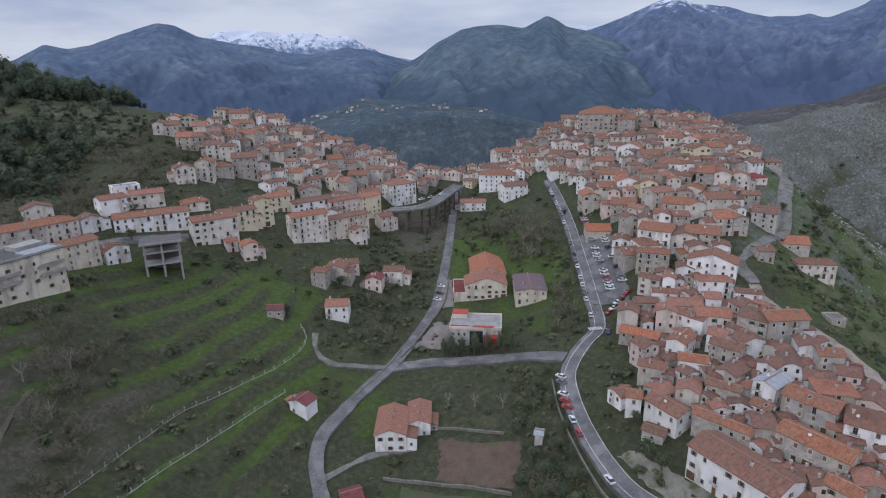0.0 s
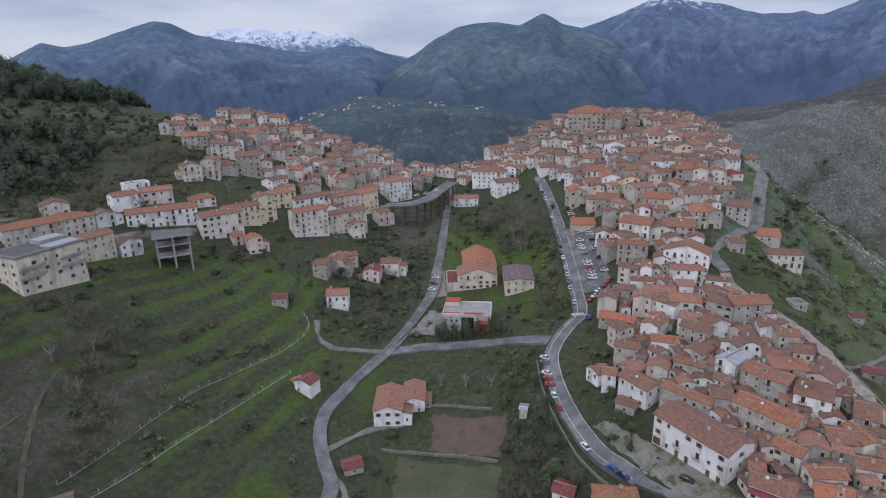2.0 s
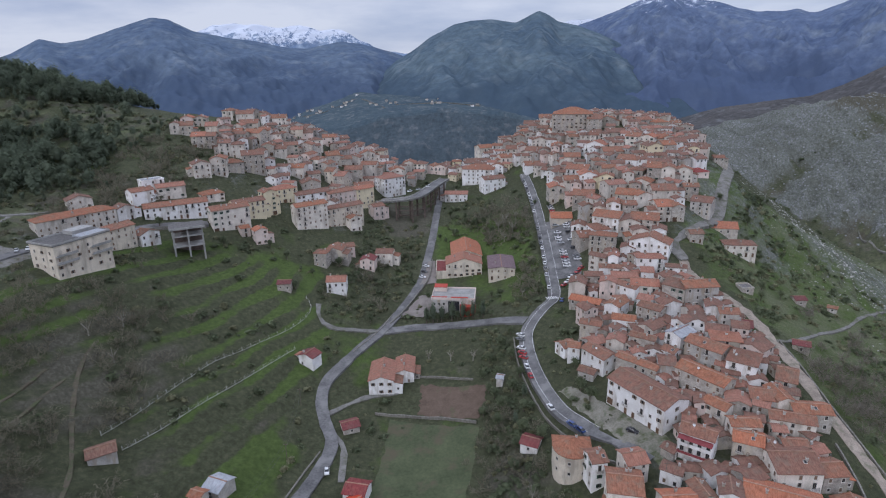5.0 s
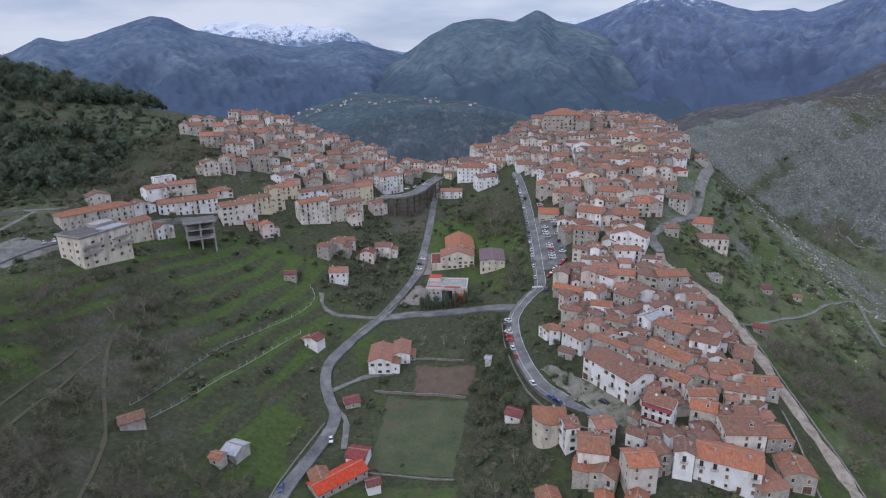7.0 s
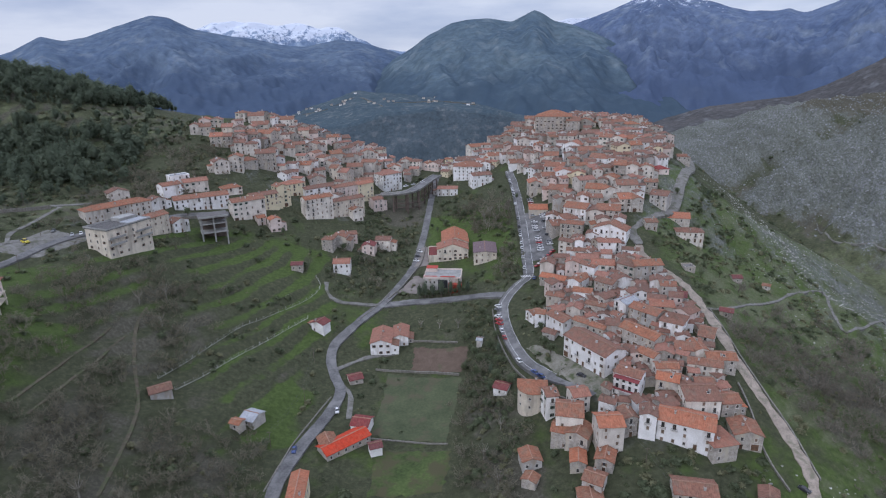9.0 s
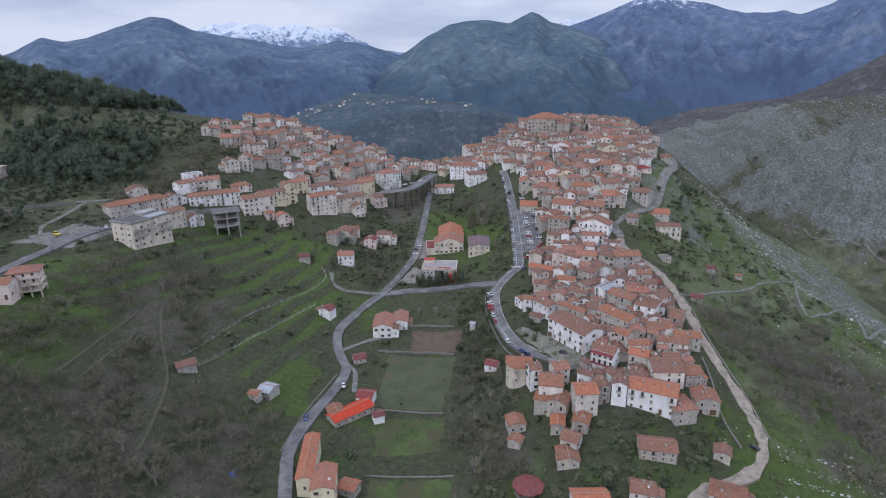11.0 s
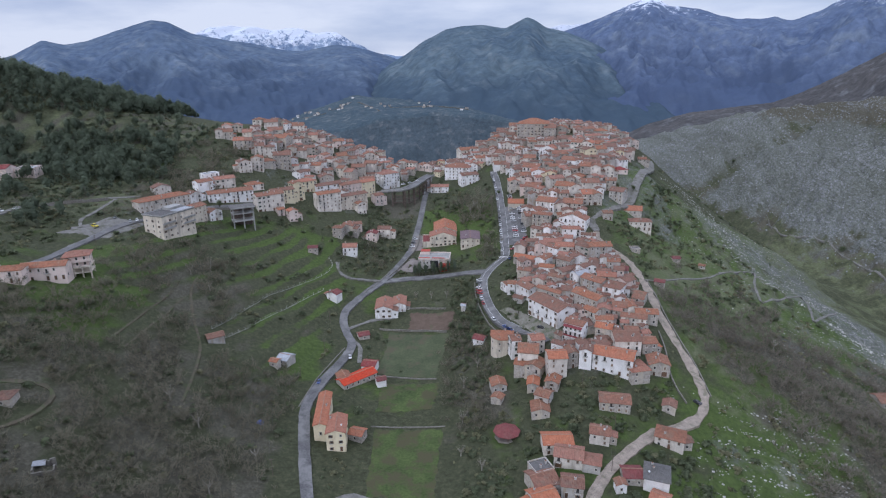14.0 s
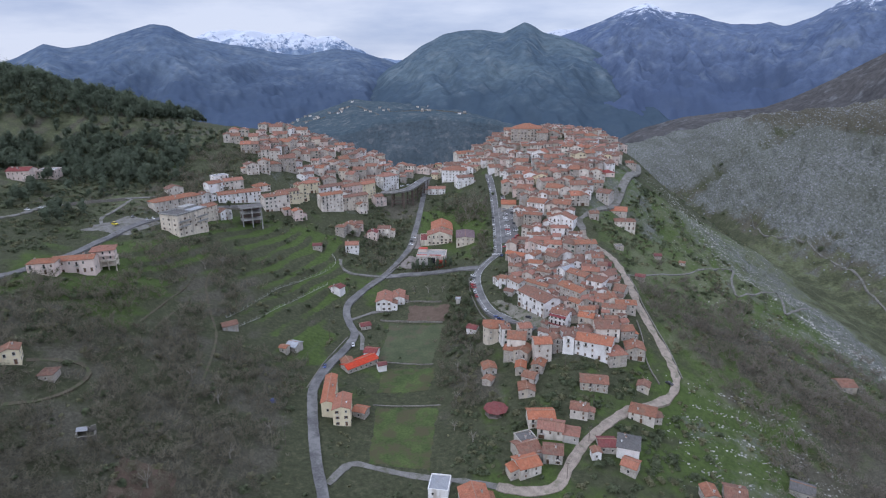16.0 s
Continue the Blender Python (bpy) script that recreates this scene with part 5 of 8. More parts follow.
house(82.0, 323.1, 9.6, 13.2, 9.6, -2, "x", "stone", "orange")
house(91.5, 322.3, 9.3, 11.0, 9.4, -3, "x", "cream", "clay")
house(101.7, 321.9, 11.1, 12.0, 8.5, -2, "x", "white", "orange")
house(88.1, 305.2, 6.6, 7.6, 7.0, -6, "x", "pink", "orange")
house(94.6, 298.8, 12.3, 13.0, 8.0, -17, "x", "stone", "clay")
house(117.4, 286.3, 12.4, 13.0, 7.0, -25, "x", "stone", "clay")
house(122.6, 281.1, 9.4, 10.5, 7.0, 14, "x", "cream", "clay")
house(130.2, 298.9, 11.1, 10.2, 6.0, -33, "x", "cream", "clay")
house(136.2, 283.7, 13.5, 13.0, 8.0, -5, "x", "cream", "clay")
house(90.9, 277.8, 6.7, 7.0, 10.0, 9, "x", "grey", "brown")
house(98.8, 276.6, 7.0, 11.8, 8.2, -17, "x", "cream", "brown")
house(106.0, 274.5, 7.9, 11.7, 9.1, -19, "x", "white", "clay")
house(99.7, 261.7, 14.4, 13.0, 10.0, -32, "x", "white", "clay")
house(112.7, 270.1, 7.6, 8.4, 8.0, -4, "x", "stone", "clay")
house(109.2, 254.7, 10.8, 12.4, 8.0, -19, "x", "cream", "clay")
house(117.2, 254.6, 14.0, 13.0, 8.0, -20, "x", "stone", "clay")
house(123.9, 261.3, 8.0, 7.0, 7.0, -0, "x", "cream", "clay")
house(128.5, 264.2, 7.6, 13.5, 8.6, -0, "x", "cream", "orange")
house(136.0, 263.7, 7.2, 12.5, 8.3, 1, "x", "stone", "clay")
house(157.7, 276.2, 11.0, 12.1, 8.0, -36, "x", "grey", "clay")
house(154.2, 287.5, 8.4, 7.5, 9.0, -11, "x", "stone", "brown")
house(85.4, 269.8, 8.0, 9.2, 6.0, -17, "x", "white", "clay")
house(84.2, 254.9, 7.9, 11.8, 7.0, 9, "x", "stone", "clay")
house(92.6, 256.2, 8.9, 12.2, 7.4, 8, "x", "white", "clay")
house(110.9, 246.1, 7.8, 11.6, 7.5, -5, "x", "cream", "clay")
house(79.5, 291.7, 12.2, 12.1, 4.0, -6, "x", "stone", "orange")
house(59.8, 477.8, 9.0, 7.9, 8.0, -13, "x", "white", "clay")
house(49.8, 506.8, 13.8, 13.0, 7.0, 22, "x", "cream", "clay")
house(61.7, 433.2, 11.1, 12.3, 7.0, 13, "x", "cream", "clay")
house(54.2, 418.8, 9.2, 8.0, 8.0, -13, "x", "white", "clay")
house(206.6, 365.6, 7.3, 7.4, 5.0, -12, "x", "stone", "clay")
house(170.1, 314.7, 9.0, 10.0, 4.0, 12, "x", "pink", "red")
house(-185.4, 384.9, 6.6, 13.5, 7.5, 16, "x", "cream", "clay")
house(-177.9, 387.1, 8.8, 13.1, 7.4, 15, "x", "stone", "brown")
house(-185.9, 408.8, 8.7, 13.0, 6.6, 15, "x", "pink", "orange")
house(-176.9, 411.3, 9.9, 11.9, 6.2, 13, "x", "stone", "orange")
house(-162.9, 438.8, 9.5, 10.2, 7.0, -15, "h", "cream", "brown")
house(-151.0, 438.2, 13.3, 13.0, 7.0, 13, "x", "cream", "clay")
house(-162.1, 394.3, 8.4, 13.4, 7.3, 11, "x", "beige", "orange")
house(-153.2, 396.2, 9.9, 13.5, 7.6, 11, "x", "stone", "clay")
house(-144.3, 396.0, 7.4, 11.0, 6.0, 11, "x", "stone", "clay")
house(-142.5, 420.4, 13.9, 13.0, 6.0, 8, "x", "stone", "clay")
house(-163.0, 369.8, 9.1, 13.4, 7.9, 11, "x", "stone", "orange")
house(-154.8, 370.4, 7.2, 11.6, 8.9, 10, "x", "stone", "clay")
house(-143.4, 363.5, 8.1, 11.4, 8.8, 15, "x", "cream", "clay")
house(-135.1, 365.1, 8.9, 11.3, 9.5, 12, "x", "cream", "clay")
house(-131.5, 396.6, 14.5, 13.0, 8.0, -16, "x", "stone", "clay")
house(-126.1, 405.1, 8.7, 10.7, 9.5, 5, "x", "cream", "clay")
house(-118.3, 406.4, 7.1, 11.5, 8.7, 7, "x", "cream", "clay")
house(-125.9, 444.4, 13.5, 13.0, 9.0, 7, "x", "cream", "brown")
house(-114.5, 415.0, 11.2, 11.7, 7.0, 31, "x", "stone", "clay")
house(-107.9, 430.8, 8.9, 10.8, 7.8, 9, "x", "beige", "orange")
house(-100.0, 433.5, 7.5, 12.2, 7.2, 9, "x", "pink", "brown")
house(-118.9, 383.7, 8.8, 11.7, 7.5, 10, "x", "stone", "clay")
house(-110.6, 386.2, 8.3, 12.8, 7.1, 11, "x", "cream", "brown")
house(-105.2, 395.1, 10.0, 9.5, 8.0, 16, "x", "stone", "clay")
house(-95.0, 402.8, 10.1, 11.3, 9.0, -4, "x", "stone", "clay")
house(-91.9, 421.1, 9.4, 10.8, 9.0, 21, "x", "cream", "brown")
house(-84.6, 439.8, 10.2, 10.2, 8.0, 10, "x", "pink", "clay")
house(-85.0, 497.9, 13.7, 13.0, 8.0, 28, "x", "stone", "clay")
house(-68.9, 498.4, 11.4, 12.6, 8.0, -1, "x", "cream", "clay")
house(-59.1, 490.3, 10.4, 9.7, 7.0, 19, "x", "cream", "clay")
house(-52.7, 468.9, 9.2, 13.0, 10.4, -13, "x", "pink", "clay")
house(-44.1, 466.3, 8.7, 11.8, 10.2, -14, "x", "beige", "brown")
house(-53.0, 435.5, 11.8, 10.7, 9.0, 13, "x", "cream", "clay")
house(-132.2, 342.0, 11.5, 12.1, 7.0, 33, "x", "stone", "clay")
house(-120.8, 350.9, 14.4, 13.0, 13.0, 18, "x", "stone", "clay")
house(-146.2, 322.8, 10.3, 11.1, 9.0, 34, "x", "cream", "clay")
house(-136.8, 331.4, 9.8, 10.5, 11.0, 10, "x", "cream", "clay")
house(-91.4, 390.0, 7.5, 12.3, 7.0, -19, "x", "pink", "clay")
house(-84.2, 388.3, 7.1, 13.3, 7.6, -16, "x", "cream", "clay")
house(-77.3, 384.5, 8.2, 12.0, 8.4, -18, "x", "stone", "brown")
house(-77.7, 410.3, 10.5, 12.9, 7.1, 21, "x", "stone", "brown")
house(-68.1, 413.1, 9.5, 11.1, 7.0, 18, "x", "stone", "brown")
house(-61.9, 420.7, 11.5, 10.5, 7.0, -6, "x", "cream", "clay")
house(-94.4, 366.0, 10.8, 11.3, 7.0, -4, "x", "cream", "clay")
house(-72.0, 375.3, 7.0, 10.7, 9.1, -18, "x", "beige", "brown")
house(-64.2, 374.0, 8.5, 13.2, 10.0, -18, "x", "stone", "orange")
house(-58.7, 395.5, 13.2, 11.9, 9.0, -1, "x", "stone", "clay")
house(-47.9, 407.3, 12.0, 10.6, 12.0, -7, "x", "cream", "clay")
house(-31.0, 390.4, 19.0, 13.0, 14.5, 38, "h", "white", "orange")
house(-84.4, 367.2, 8.8, 7.6, 6.0, 30, "x", "stone", "clay")
house(-84.0, 353.5, 12.7, 12.1, 7.0, 22, "x", "stone", "clay")
house(-48.8, 369.4, 13.2, 13.0, 11.0, 13, "x", "yellow", "clay")
house(-28.0, 420.4, 11.5, 11.8, 8.0, 12, "x", "cream", "clay")
house(-18.4, 445.2, 10.4, 11.9, 7.0, -4, "x", "cream", "clay")
house(-8.7, 441.7, 10.4, 9.9, 8.0, -15, "x", "cream", "clay")
house(0.9, 446.2, 9.1, 12.4, 5.9, -25, "x", "pink", "brown")
house(9.4, 441.8, 9.9, 12.1, 7.0, -22, "x", "pink", "clay")
house(-180.5, 241.4, 36.7, 11, 8.4, 50, "h", "cream", "clay")
house(-190.5, 263.5, 12.0, 9, 5.5, 41, "y", "cream", "clay")
house(-155.6, 232.8, 14.9, 9, 11.0, 64, "x", "beige", "clay")
house(-147.1, 244.5, 11.0, 7, 6.8, 60, "x", "white", "brown")
house(-167.2, 263.7, 9.4, 8, 6.8, 50, "x", "white", "clay")
house(-144.8, 277.7, 33.4, 10, 8.2, 30, "x", "white", "clay")
house(-166.2, 282.1, 12.3, 9, 7.5, 50, "x", "white", "clay")
house(-153.8, 293.6, 15.4, 9, 7.4, 33, "x", "cream", "orange")
house(-164.9, 294.5, 12.4, 8, 8.1, 44, "f", "white", "light")
house(-132.8, 300.4, 12.8, 10, 5.0, 40, "h", "cream", "clay")
house(-116.5, 281.5, 21.4, 10, 12.8, 36, "x", "cream", "clay")
house(-110.2, 296.5, 19.2, 9, 10.6, 38, "x", "yellow", "clay")
house(-101.0, 308.1, 7.8, 9, 14.9, 40, "y", "yellow", "clay")
house(-96.6, 329.1, 14.6, 11, 9.4, 40, "h", "yellow", "orange")
house(-97.4, 274.2, 7.2, 7, 8.5, 35, "y", "pink", "orange")
house(-107.2, 277.1, 5.3, 6, 5.2, 35, "x", "pink", "clay")
house(-75.3, 306.6, 20.5, 9, 15.3, 35, "x", "cream", "clay")
house(-57.4, 321.7, 27.0, 8, 12.8, 38, "x", "beige", "clay")
house(-49.8, 318.6, 8.3, 6, 9.1, 40, "y", "cream", "clay")
house(-79.8, 336.3, 25.3, 9, 8.6, 38, "x", "white", "clay")
house(-62.5, 346.0, 22.0, 9, 11.3, 40, "x", "pink", "clay")
house(-48.6, 357.0, 14.1, 9, 14.3, 42, "x", "yellow", "orange")
house(-37.5, 346.0, 8.6, 8, 9.6, 35, "x", "pink", "clay")
house(38.9, 415.8, 25.1, 17.0, 12.0, -12, "h", "white", "clay")
house(47.3, 392.5, 17.4, 10.0, 9.0, 20, "x", "white", "clay")
house(19.3, 384.8, 16.8, 9.0, 6.0, -5, "x", "white", "orange")
house(22.2, 460.3, 7.6, 8.0, 9.0, 0, "x", "yellow", "clay")
house(106.9, 94.4, 12.7, 13.0, 8.0, -3, "x", "cream", "clay")
house(117.6, 92.9, 7.3, 8.1, 6.0, 2, "x", "stone", "clay")
house(53.1, 103.9, 4.8, 7.0, 10.0, 10, "x", "white", "clay")
house(58.3, 92.1, 9.7, 10.9, 11.0, -12, "x", "cream", "clay")
house(63.7, 101.2, 6.7, 7.4, 8.0, 9, "x", "cream", "orange")
house(55.1, 88.2, 7.2, 7.0, 7.0, -22, "x", "stone", "clay")
house(60.8, 85.1, 8.1, 8.6, 7.0, -31, "x", "stone", "brown")
house(69.9, 81.8, 8.9, 9.1, 11.0, 1, "x", "cream", "orange")
house(78.1, 86.2, 4.9, 7.0, 8.0, 7, "x", "stone", "brown")
house(84.9, 84.1, 5.8, 7.0, 10.0, -20, "y", "white", "clay")
house(106.7, 76.1, 9.3, 10.4, 7.0, 10, "x", "stone", "orange")
house(118.9, 80.8, 9.5, 9.6, 6.0, -10, "x", "stone", "clay")
house(42.3, 82.3, 7.1, 7.3, 4.0, 5, "y", "grey", "clay")
house(41.0, 72.6, 5.1, 4.4, 3.5, -29, "x", "stone", "brown")
house(58.2, 75.9, 5.3, 7.0, 4.5, -12, "x", "stone", "orange")
house(67.1, 73.5, 6.2, 7.0, 5.0, -24, "y", "stone", "clay")
house(61.3, 65.2, 6.5, 7.0, 6.0, -32, "x", "grey", "brown")
house(165.6, 246.8, 15.9, 9.0, 6.5, -10, "h", "cream", "clay")
house(147.6, 202.8, 5.5, 6.3, 2.6, -1, "f", "stone", "grey")
house(180.0, 211.9, 5.1, 5.4, 3.0, -3, "x", "stone", "red")
house(203.2, 219.6, 4.0, 3.5, 2.5, -38, "x", "grey", "brown")
house(148.4, 158.5, 5.7, 5.2, 3.0, -29, "x", "stone", "red")
house(-61.0, 266.7, 7.3, 7.8, 8.0, -11, "x", "stone", "clay")
house(-55.0, 276.7, 9.7, 11.1, 7.0, -5, "x", "stone", "clay")
house(-50.1, 285.6, 8.4, 7.6, 6.0, 20, "x", "pink", "clay")
house(-36.2, 276.5, 8.3, 8.1, 6.0, -7, "x", "pink", "red")
house(-27.3, 288.5, 10.1, 8.8, 7.0, -7, "x", "cream", "clay")
house(-49.6, 245.0, 10.0, 9.6, 7.0, 2, "X", "white", "orange")
house(-74.5, 233.7, 6.7, 5.8, 4.0, 2, "x", "stone", "red")
house(-52.7, 184.8, 7.7, 6.0, 5.0, -28, "x", "white", "red")
house(-20.2, 180.3, 10.7, 17.0, 7.0, 0, "x", "white", "orange")
house(-10.7, 186.1, 8.3, 14.0, 5.0, 0, "x", "white", "orange")
house(-101.8, 108.6, 8.0, 6.4, 3.6, 32, "X", "grey", "brown")
house(-66.4, 108.0, 6.4, 7.6, 2.4, -22, "X", "grey", "light")
house(-70.2, 101.5, 4.4, 3.8, 3.0, -20, "x", "stone", "clay")
house(37.1, 126.9, 6.1, 6.2, 3.5, -27, "x", "white", "red")
house(30.1, 165.5, 2.5, 3.5, 4.0, -18, "x", "white", "light")
house(91.5, 58.2, 13.1, 8.6, 4.6, -12, "x", "stone", "clay")
house(79.9, 39.2, 7.9, 7.0, 5.0, -18, "x", "cream", "clay")
house(109.5, 39.0, 11.4, 8.6, 4.6, -27, "x", "cream", "clay")
house(115.0, 37.7, 4.8, 4.8, 4.0, 4, "x", "stone", "clay")
house(61.6, 37.6, 12.1, 8.6, 4.5, -1, "x", "cream", "orange")
house(64.7, 29.0, 11.1, 8.6, 5.0, -17, "x", "cream", "orange")
house(72.9, 24.9, 6.8, 7.0, 4.2, -18, "x", "grey", "orange")
house(52.4, 23.1, 7.8, 7.3, 5.0, 19, "f", "grey", "grey")
house(51.9, 18.0, 9.8, 10.0, 4.5, 18, "x", "stone", "clay")
house(62.6, 14.1, 8.0, 7.4, 5.0, -12, "x", "grey", "clay")
house(50.5, 8.7, 9.5, 8.7, 5.0, 18, "x", "cream", "orange")
house(58.6, 59.3, 7.9, 8.0, 4.0, -5, "x", "stone", "brown")
house(95.5, 16.6, 9.1, 10.0, 6.0, -21, "x", "white", "grey")
house(86.7, 18.9, 7.3, 7.2, 3.5, -5, "x", "stone", "red")
house(80.6, 13.3, 3.9, 3.5, 4.0, 1, "x", "white", "clay")
house(93.2, 6.5, 6.3, 6.6, 4.0, -35, "x", "stone", "orange")
house(116.5, 58.2, 5.7, 5.8, 3.5, -27, "x", "stone", "clay")
house(-31.1, 50.6, 8.1, 13.0, 9.0, 4, "x", "yellow", "orange")
house(-39.1, 62.5, 5.5, 26.0, 8.0, 4, "y", "yellow", "orange")
house(-22.9, 54.6, 6.3, 5.6, 3.5, -20, "x", "stone", "orange")
house(-23.3, 114.5, 7.4, 7.4, 4.0, -13, "x", "white", "red")
house(-16.3, 99.2, 4.7, 4.4, 4.0, 19, "x", "white", "red")
house(-35.8, 102.8, 6.6, 7.3, 3.0, 25, "x", "stone", "brown")
house(-31.0, 151.0, 6.4, 6.0, 2.7, 22, "X", "stone", "red")
house(-177.8, 105.7, 20.1, 8.0, 7.0, 12, "x", "pink", "clay")
house(-187.9, 95.7, 12.9, 8.0, 6.0, 12, "x", "pink", "clay")
house(-301.5, 258.0, 16.5, 12.0, 7.5, 4, "X", "pink", "red")
house(-287.5, 268.0, 13.5, 13.0, 6.5, 8, "f", "pink", "light")
house(27.5, -8.4, 10.6, 9.2, 6.0, 8, "x", "cream", "orange")
house(14.5, 1.8, 8.0, 9.1, 4.0, -10, "f", "white", "light")
house(121.0, -5.4, 5.5, 7.0, 5.0, -4, "x", "stone", "clay")
house(132.1, -4.0, 8.0, 8.6, 5.0, -20, "x", "stone", "clay")
house(168.3, 7.9, 8.8, 7.4, 4.0, -33, "x", "grey", "grey")
house(251.6, 100.1, 9.1, 10.0, 4.0, -2, "x", "stone", "clay")
house(-144.9, 22.9, 5.7, 6.1, 2.8, 6, "x", "stone", "brown")
house(-160.1, 25.2, 6.8, 7.0, 6.0, 27, "x", "yellow", "brown")
house(76.1, 126.4, 24.2, 12.0, 9.8, -60, "x", "white", "clay")
house(97.9, 81.6, 18.5, 11.0, 9.0, -27, "x", "white", "orange")
house(67.6, 155.0, 12.2, 7.5, 7.5, -61, "X", "white", "clay")
house(57.7, 169.7, 6.8, 5.8, 5.0, -67, "Y", "white", "clay")
house(59.8, 163.9, 4.7, 5.7, 7.0, -18, "X", "white", "clay")
house(62.2, 150.5, 6.3, 4.5, 3.5, -39, "X", "grey", "brown")
house(75.6, 160.7, 6.8, 5.9, 7.0, -29, "Y", "cream", "orange")
house(85.4, 158.4, 9.6, 4.5, 7.0, -35, "X", "stone", "brown")
house(83.1, 175.9, 9.2, 6.4, 6.0, -20, "X", "white", "clay")
house(69.4, 175.6, 8.5, 5.1, 7.0, -26, "X", "stone", "clay")
house(98.8, 156.4, 6.9, 9.3, 8.0, -56, "Y", "white", "light")
house(93.1, 149.8, 5.4, 5.0, 5.0, -53, "X", "white", "clay")
house(78.9, 143.9, 15.9, 4.5, 7.0, -46, "X", "stone", "clay")
house(113.4, 135.9, 9.7, 11.2, 8.5, -36, "H", "white", "clay")
house(113.0, 149.8, 10.4, 8.2, 8.0, -15, "H", "stone", "orange")
house(112.2, 120.8, 7.6, 8.2, 5.0, -18, "X", "grey", "clay")
house(117.2, 119.7, 5.0, 9.2, 6.0, 0, "Y", "cream", "clay")
house(98.7, 102.3, 8.0, 7.5, 7.0, -27, "X", "stone", "orange")
house(99.7, 107.6, 8.6, 5.4, 7.0, -6, "X", "cream", "clay")
house(103.8, 99.6, 4.8, 6.3, 6.5, -5, "Y", "stone", "clay")
house(111.9, 101.0, 6.9, 4.5, 5.0, -8, "X", "grey", "clay")
house(116.3, 110.2, 12.7, 6.3, 5.0, -21, "X", "cream", "clay")
house(123.7, 113.4, 11.2, 7.3, 6.0, -9, "X", "stone", "clay")
house(126.7, 131.4, 6.1, 11.6, 4.5, -32, "X", "stone", "brown")
house(98.0, 131.7, 17.8, 8.4, 7.0, -54, "X", "stone", "clay")
house(96.5, 117.5, 7.6, 6.1, 6.0, -53, "X", "cream", "clay")
house(105.2, 146.1, 13.9, 8.4, 8.0, -51, "X", "grey", "clay")
house(122.0, 167.1, 7.3, 6.6, 8.0, -11, "X", "grey", "clay")
house(128.3, 164.3, 4.5, 8.0, 4.0, -23, "X", "grey", "red")
house(73.5, 200.4, 14.0, 7.1, 4.5, -34, "X", "stone", "orange")
house(83.3, 187.0, 6.7, 10.4, 8.0, -42, "Y", "white", "brown")
house(92.4, 199.8, 10.5, 5.8, 7.0, -51, "X", "white", "clay")
house(99.3, 199.7, 11.8, 9.3, 7.0, -14, "X", "cream", "orange")
house(90.2, 220.0, 11.8, 5.0, 6.0, -12, "X", "white", "brown")
house(93.6, 211.0, 12.0, 8.8, 6.0, -11, "X", "cream", "orange")
house(108.1, 219.9, 12.5, 7.4, 8.0, -8, "H", "white", "orange")
house(112.9, 231.6, 19.0, 10.7, 9.0, -31, "Y", "white", "clay")
house(117.9, 210.9, 9.2, 4.7, 6.0, -18, "X", "white", "brown")
house(92.7, 245.8, 13.6, 7.4, 9.0, -22, "H", "stone", "clay")
house(86.5, 229.5, 8.8, 5.1, 8.0, -41, "X", "cream", "clay")
house(93.0, 226.9, 4.8, 6.4, 8.0, -20, "Y", "white", "orange")
house(111.5, 191.1, 9.9, 11.0, 9.0, -45, "X", "stone", "brown")
house(118.6, 188.6, 14.7, 9.3, 9.0, 3, "X", "grey", "clay")
house(95.2, 177.4, 9.8, 6.7, 8.0, -46, "X", "stone", "brown")
house(139.0, 241.5, 6.8, 7.0, 5.0, -1, "x", "stone", "brown")
house(-29.1, 102.5, 20.0, 8.0, 3.2, 40, "x", "stone", "scarlet")
house(166.8, 267.8, 13.6, 12.7, 4.0, -17, "x", "stone", "orange")
house(158.7, 283.2, 10.0, 10.8, 4.0, -6, "x", "cream", "clay")


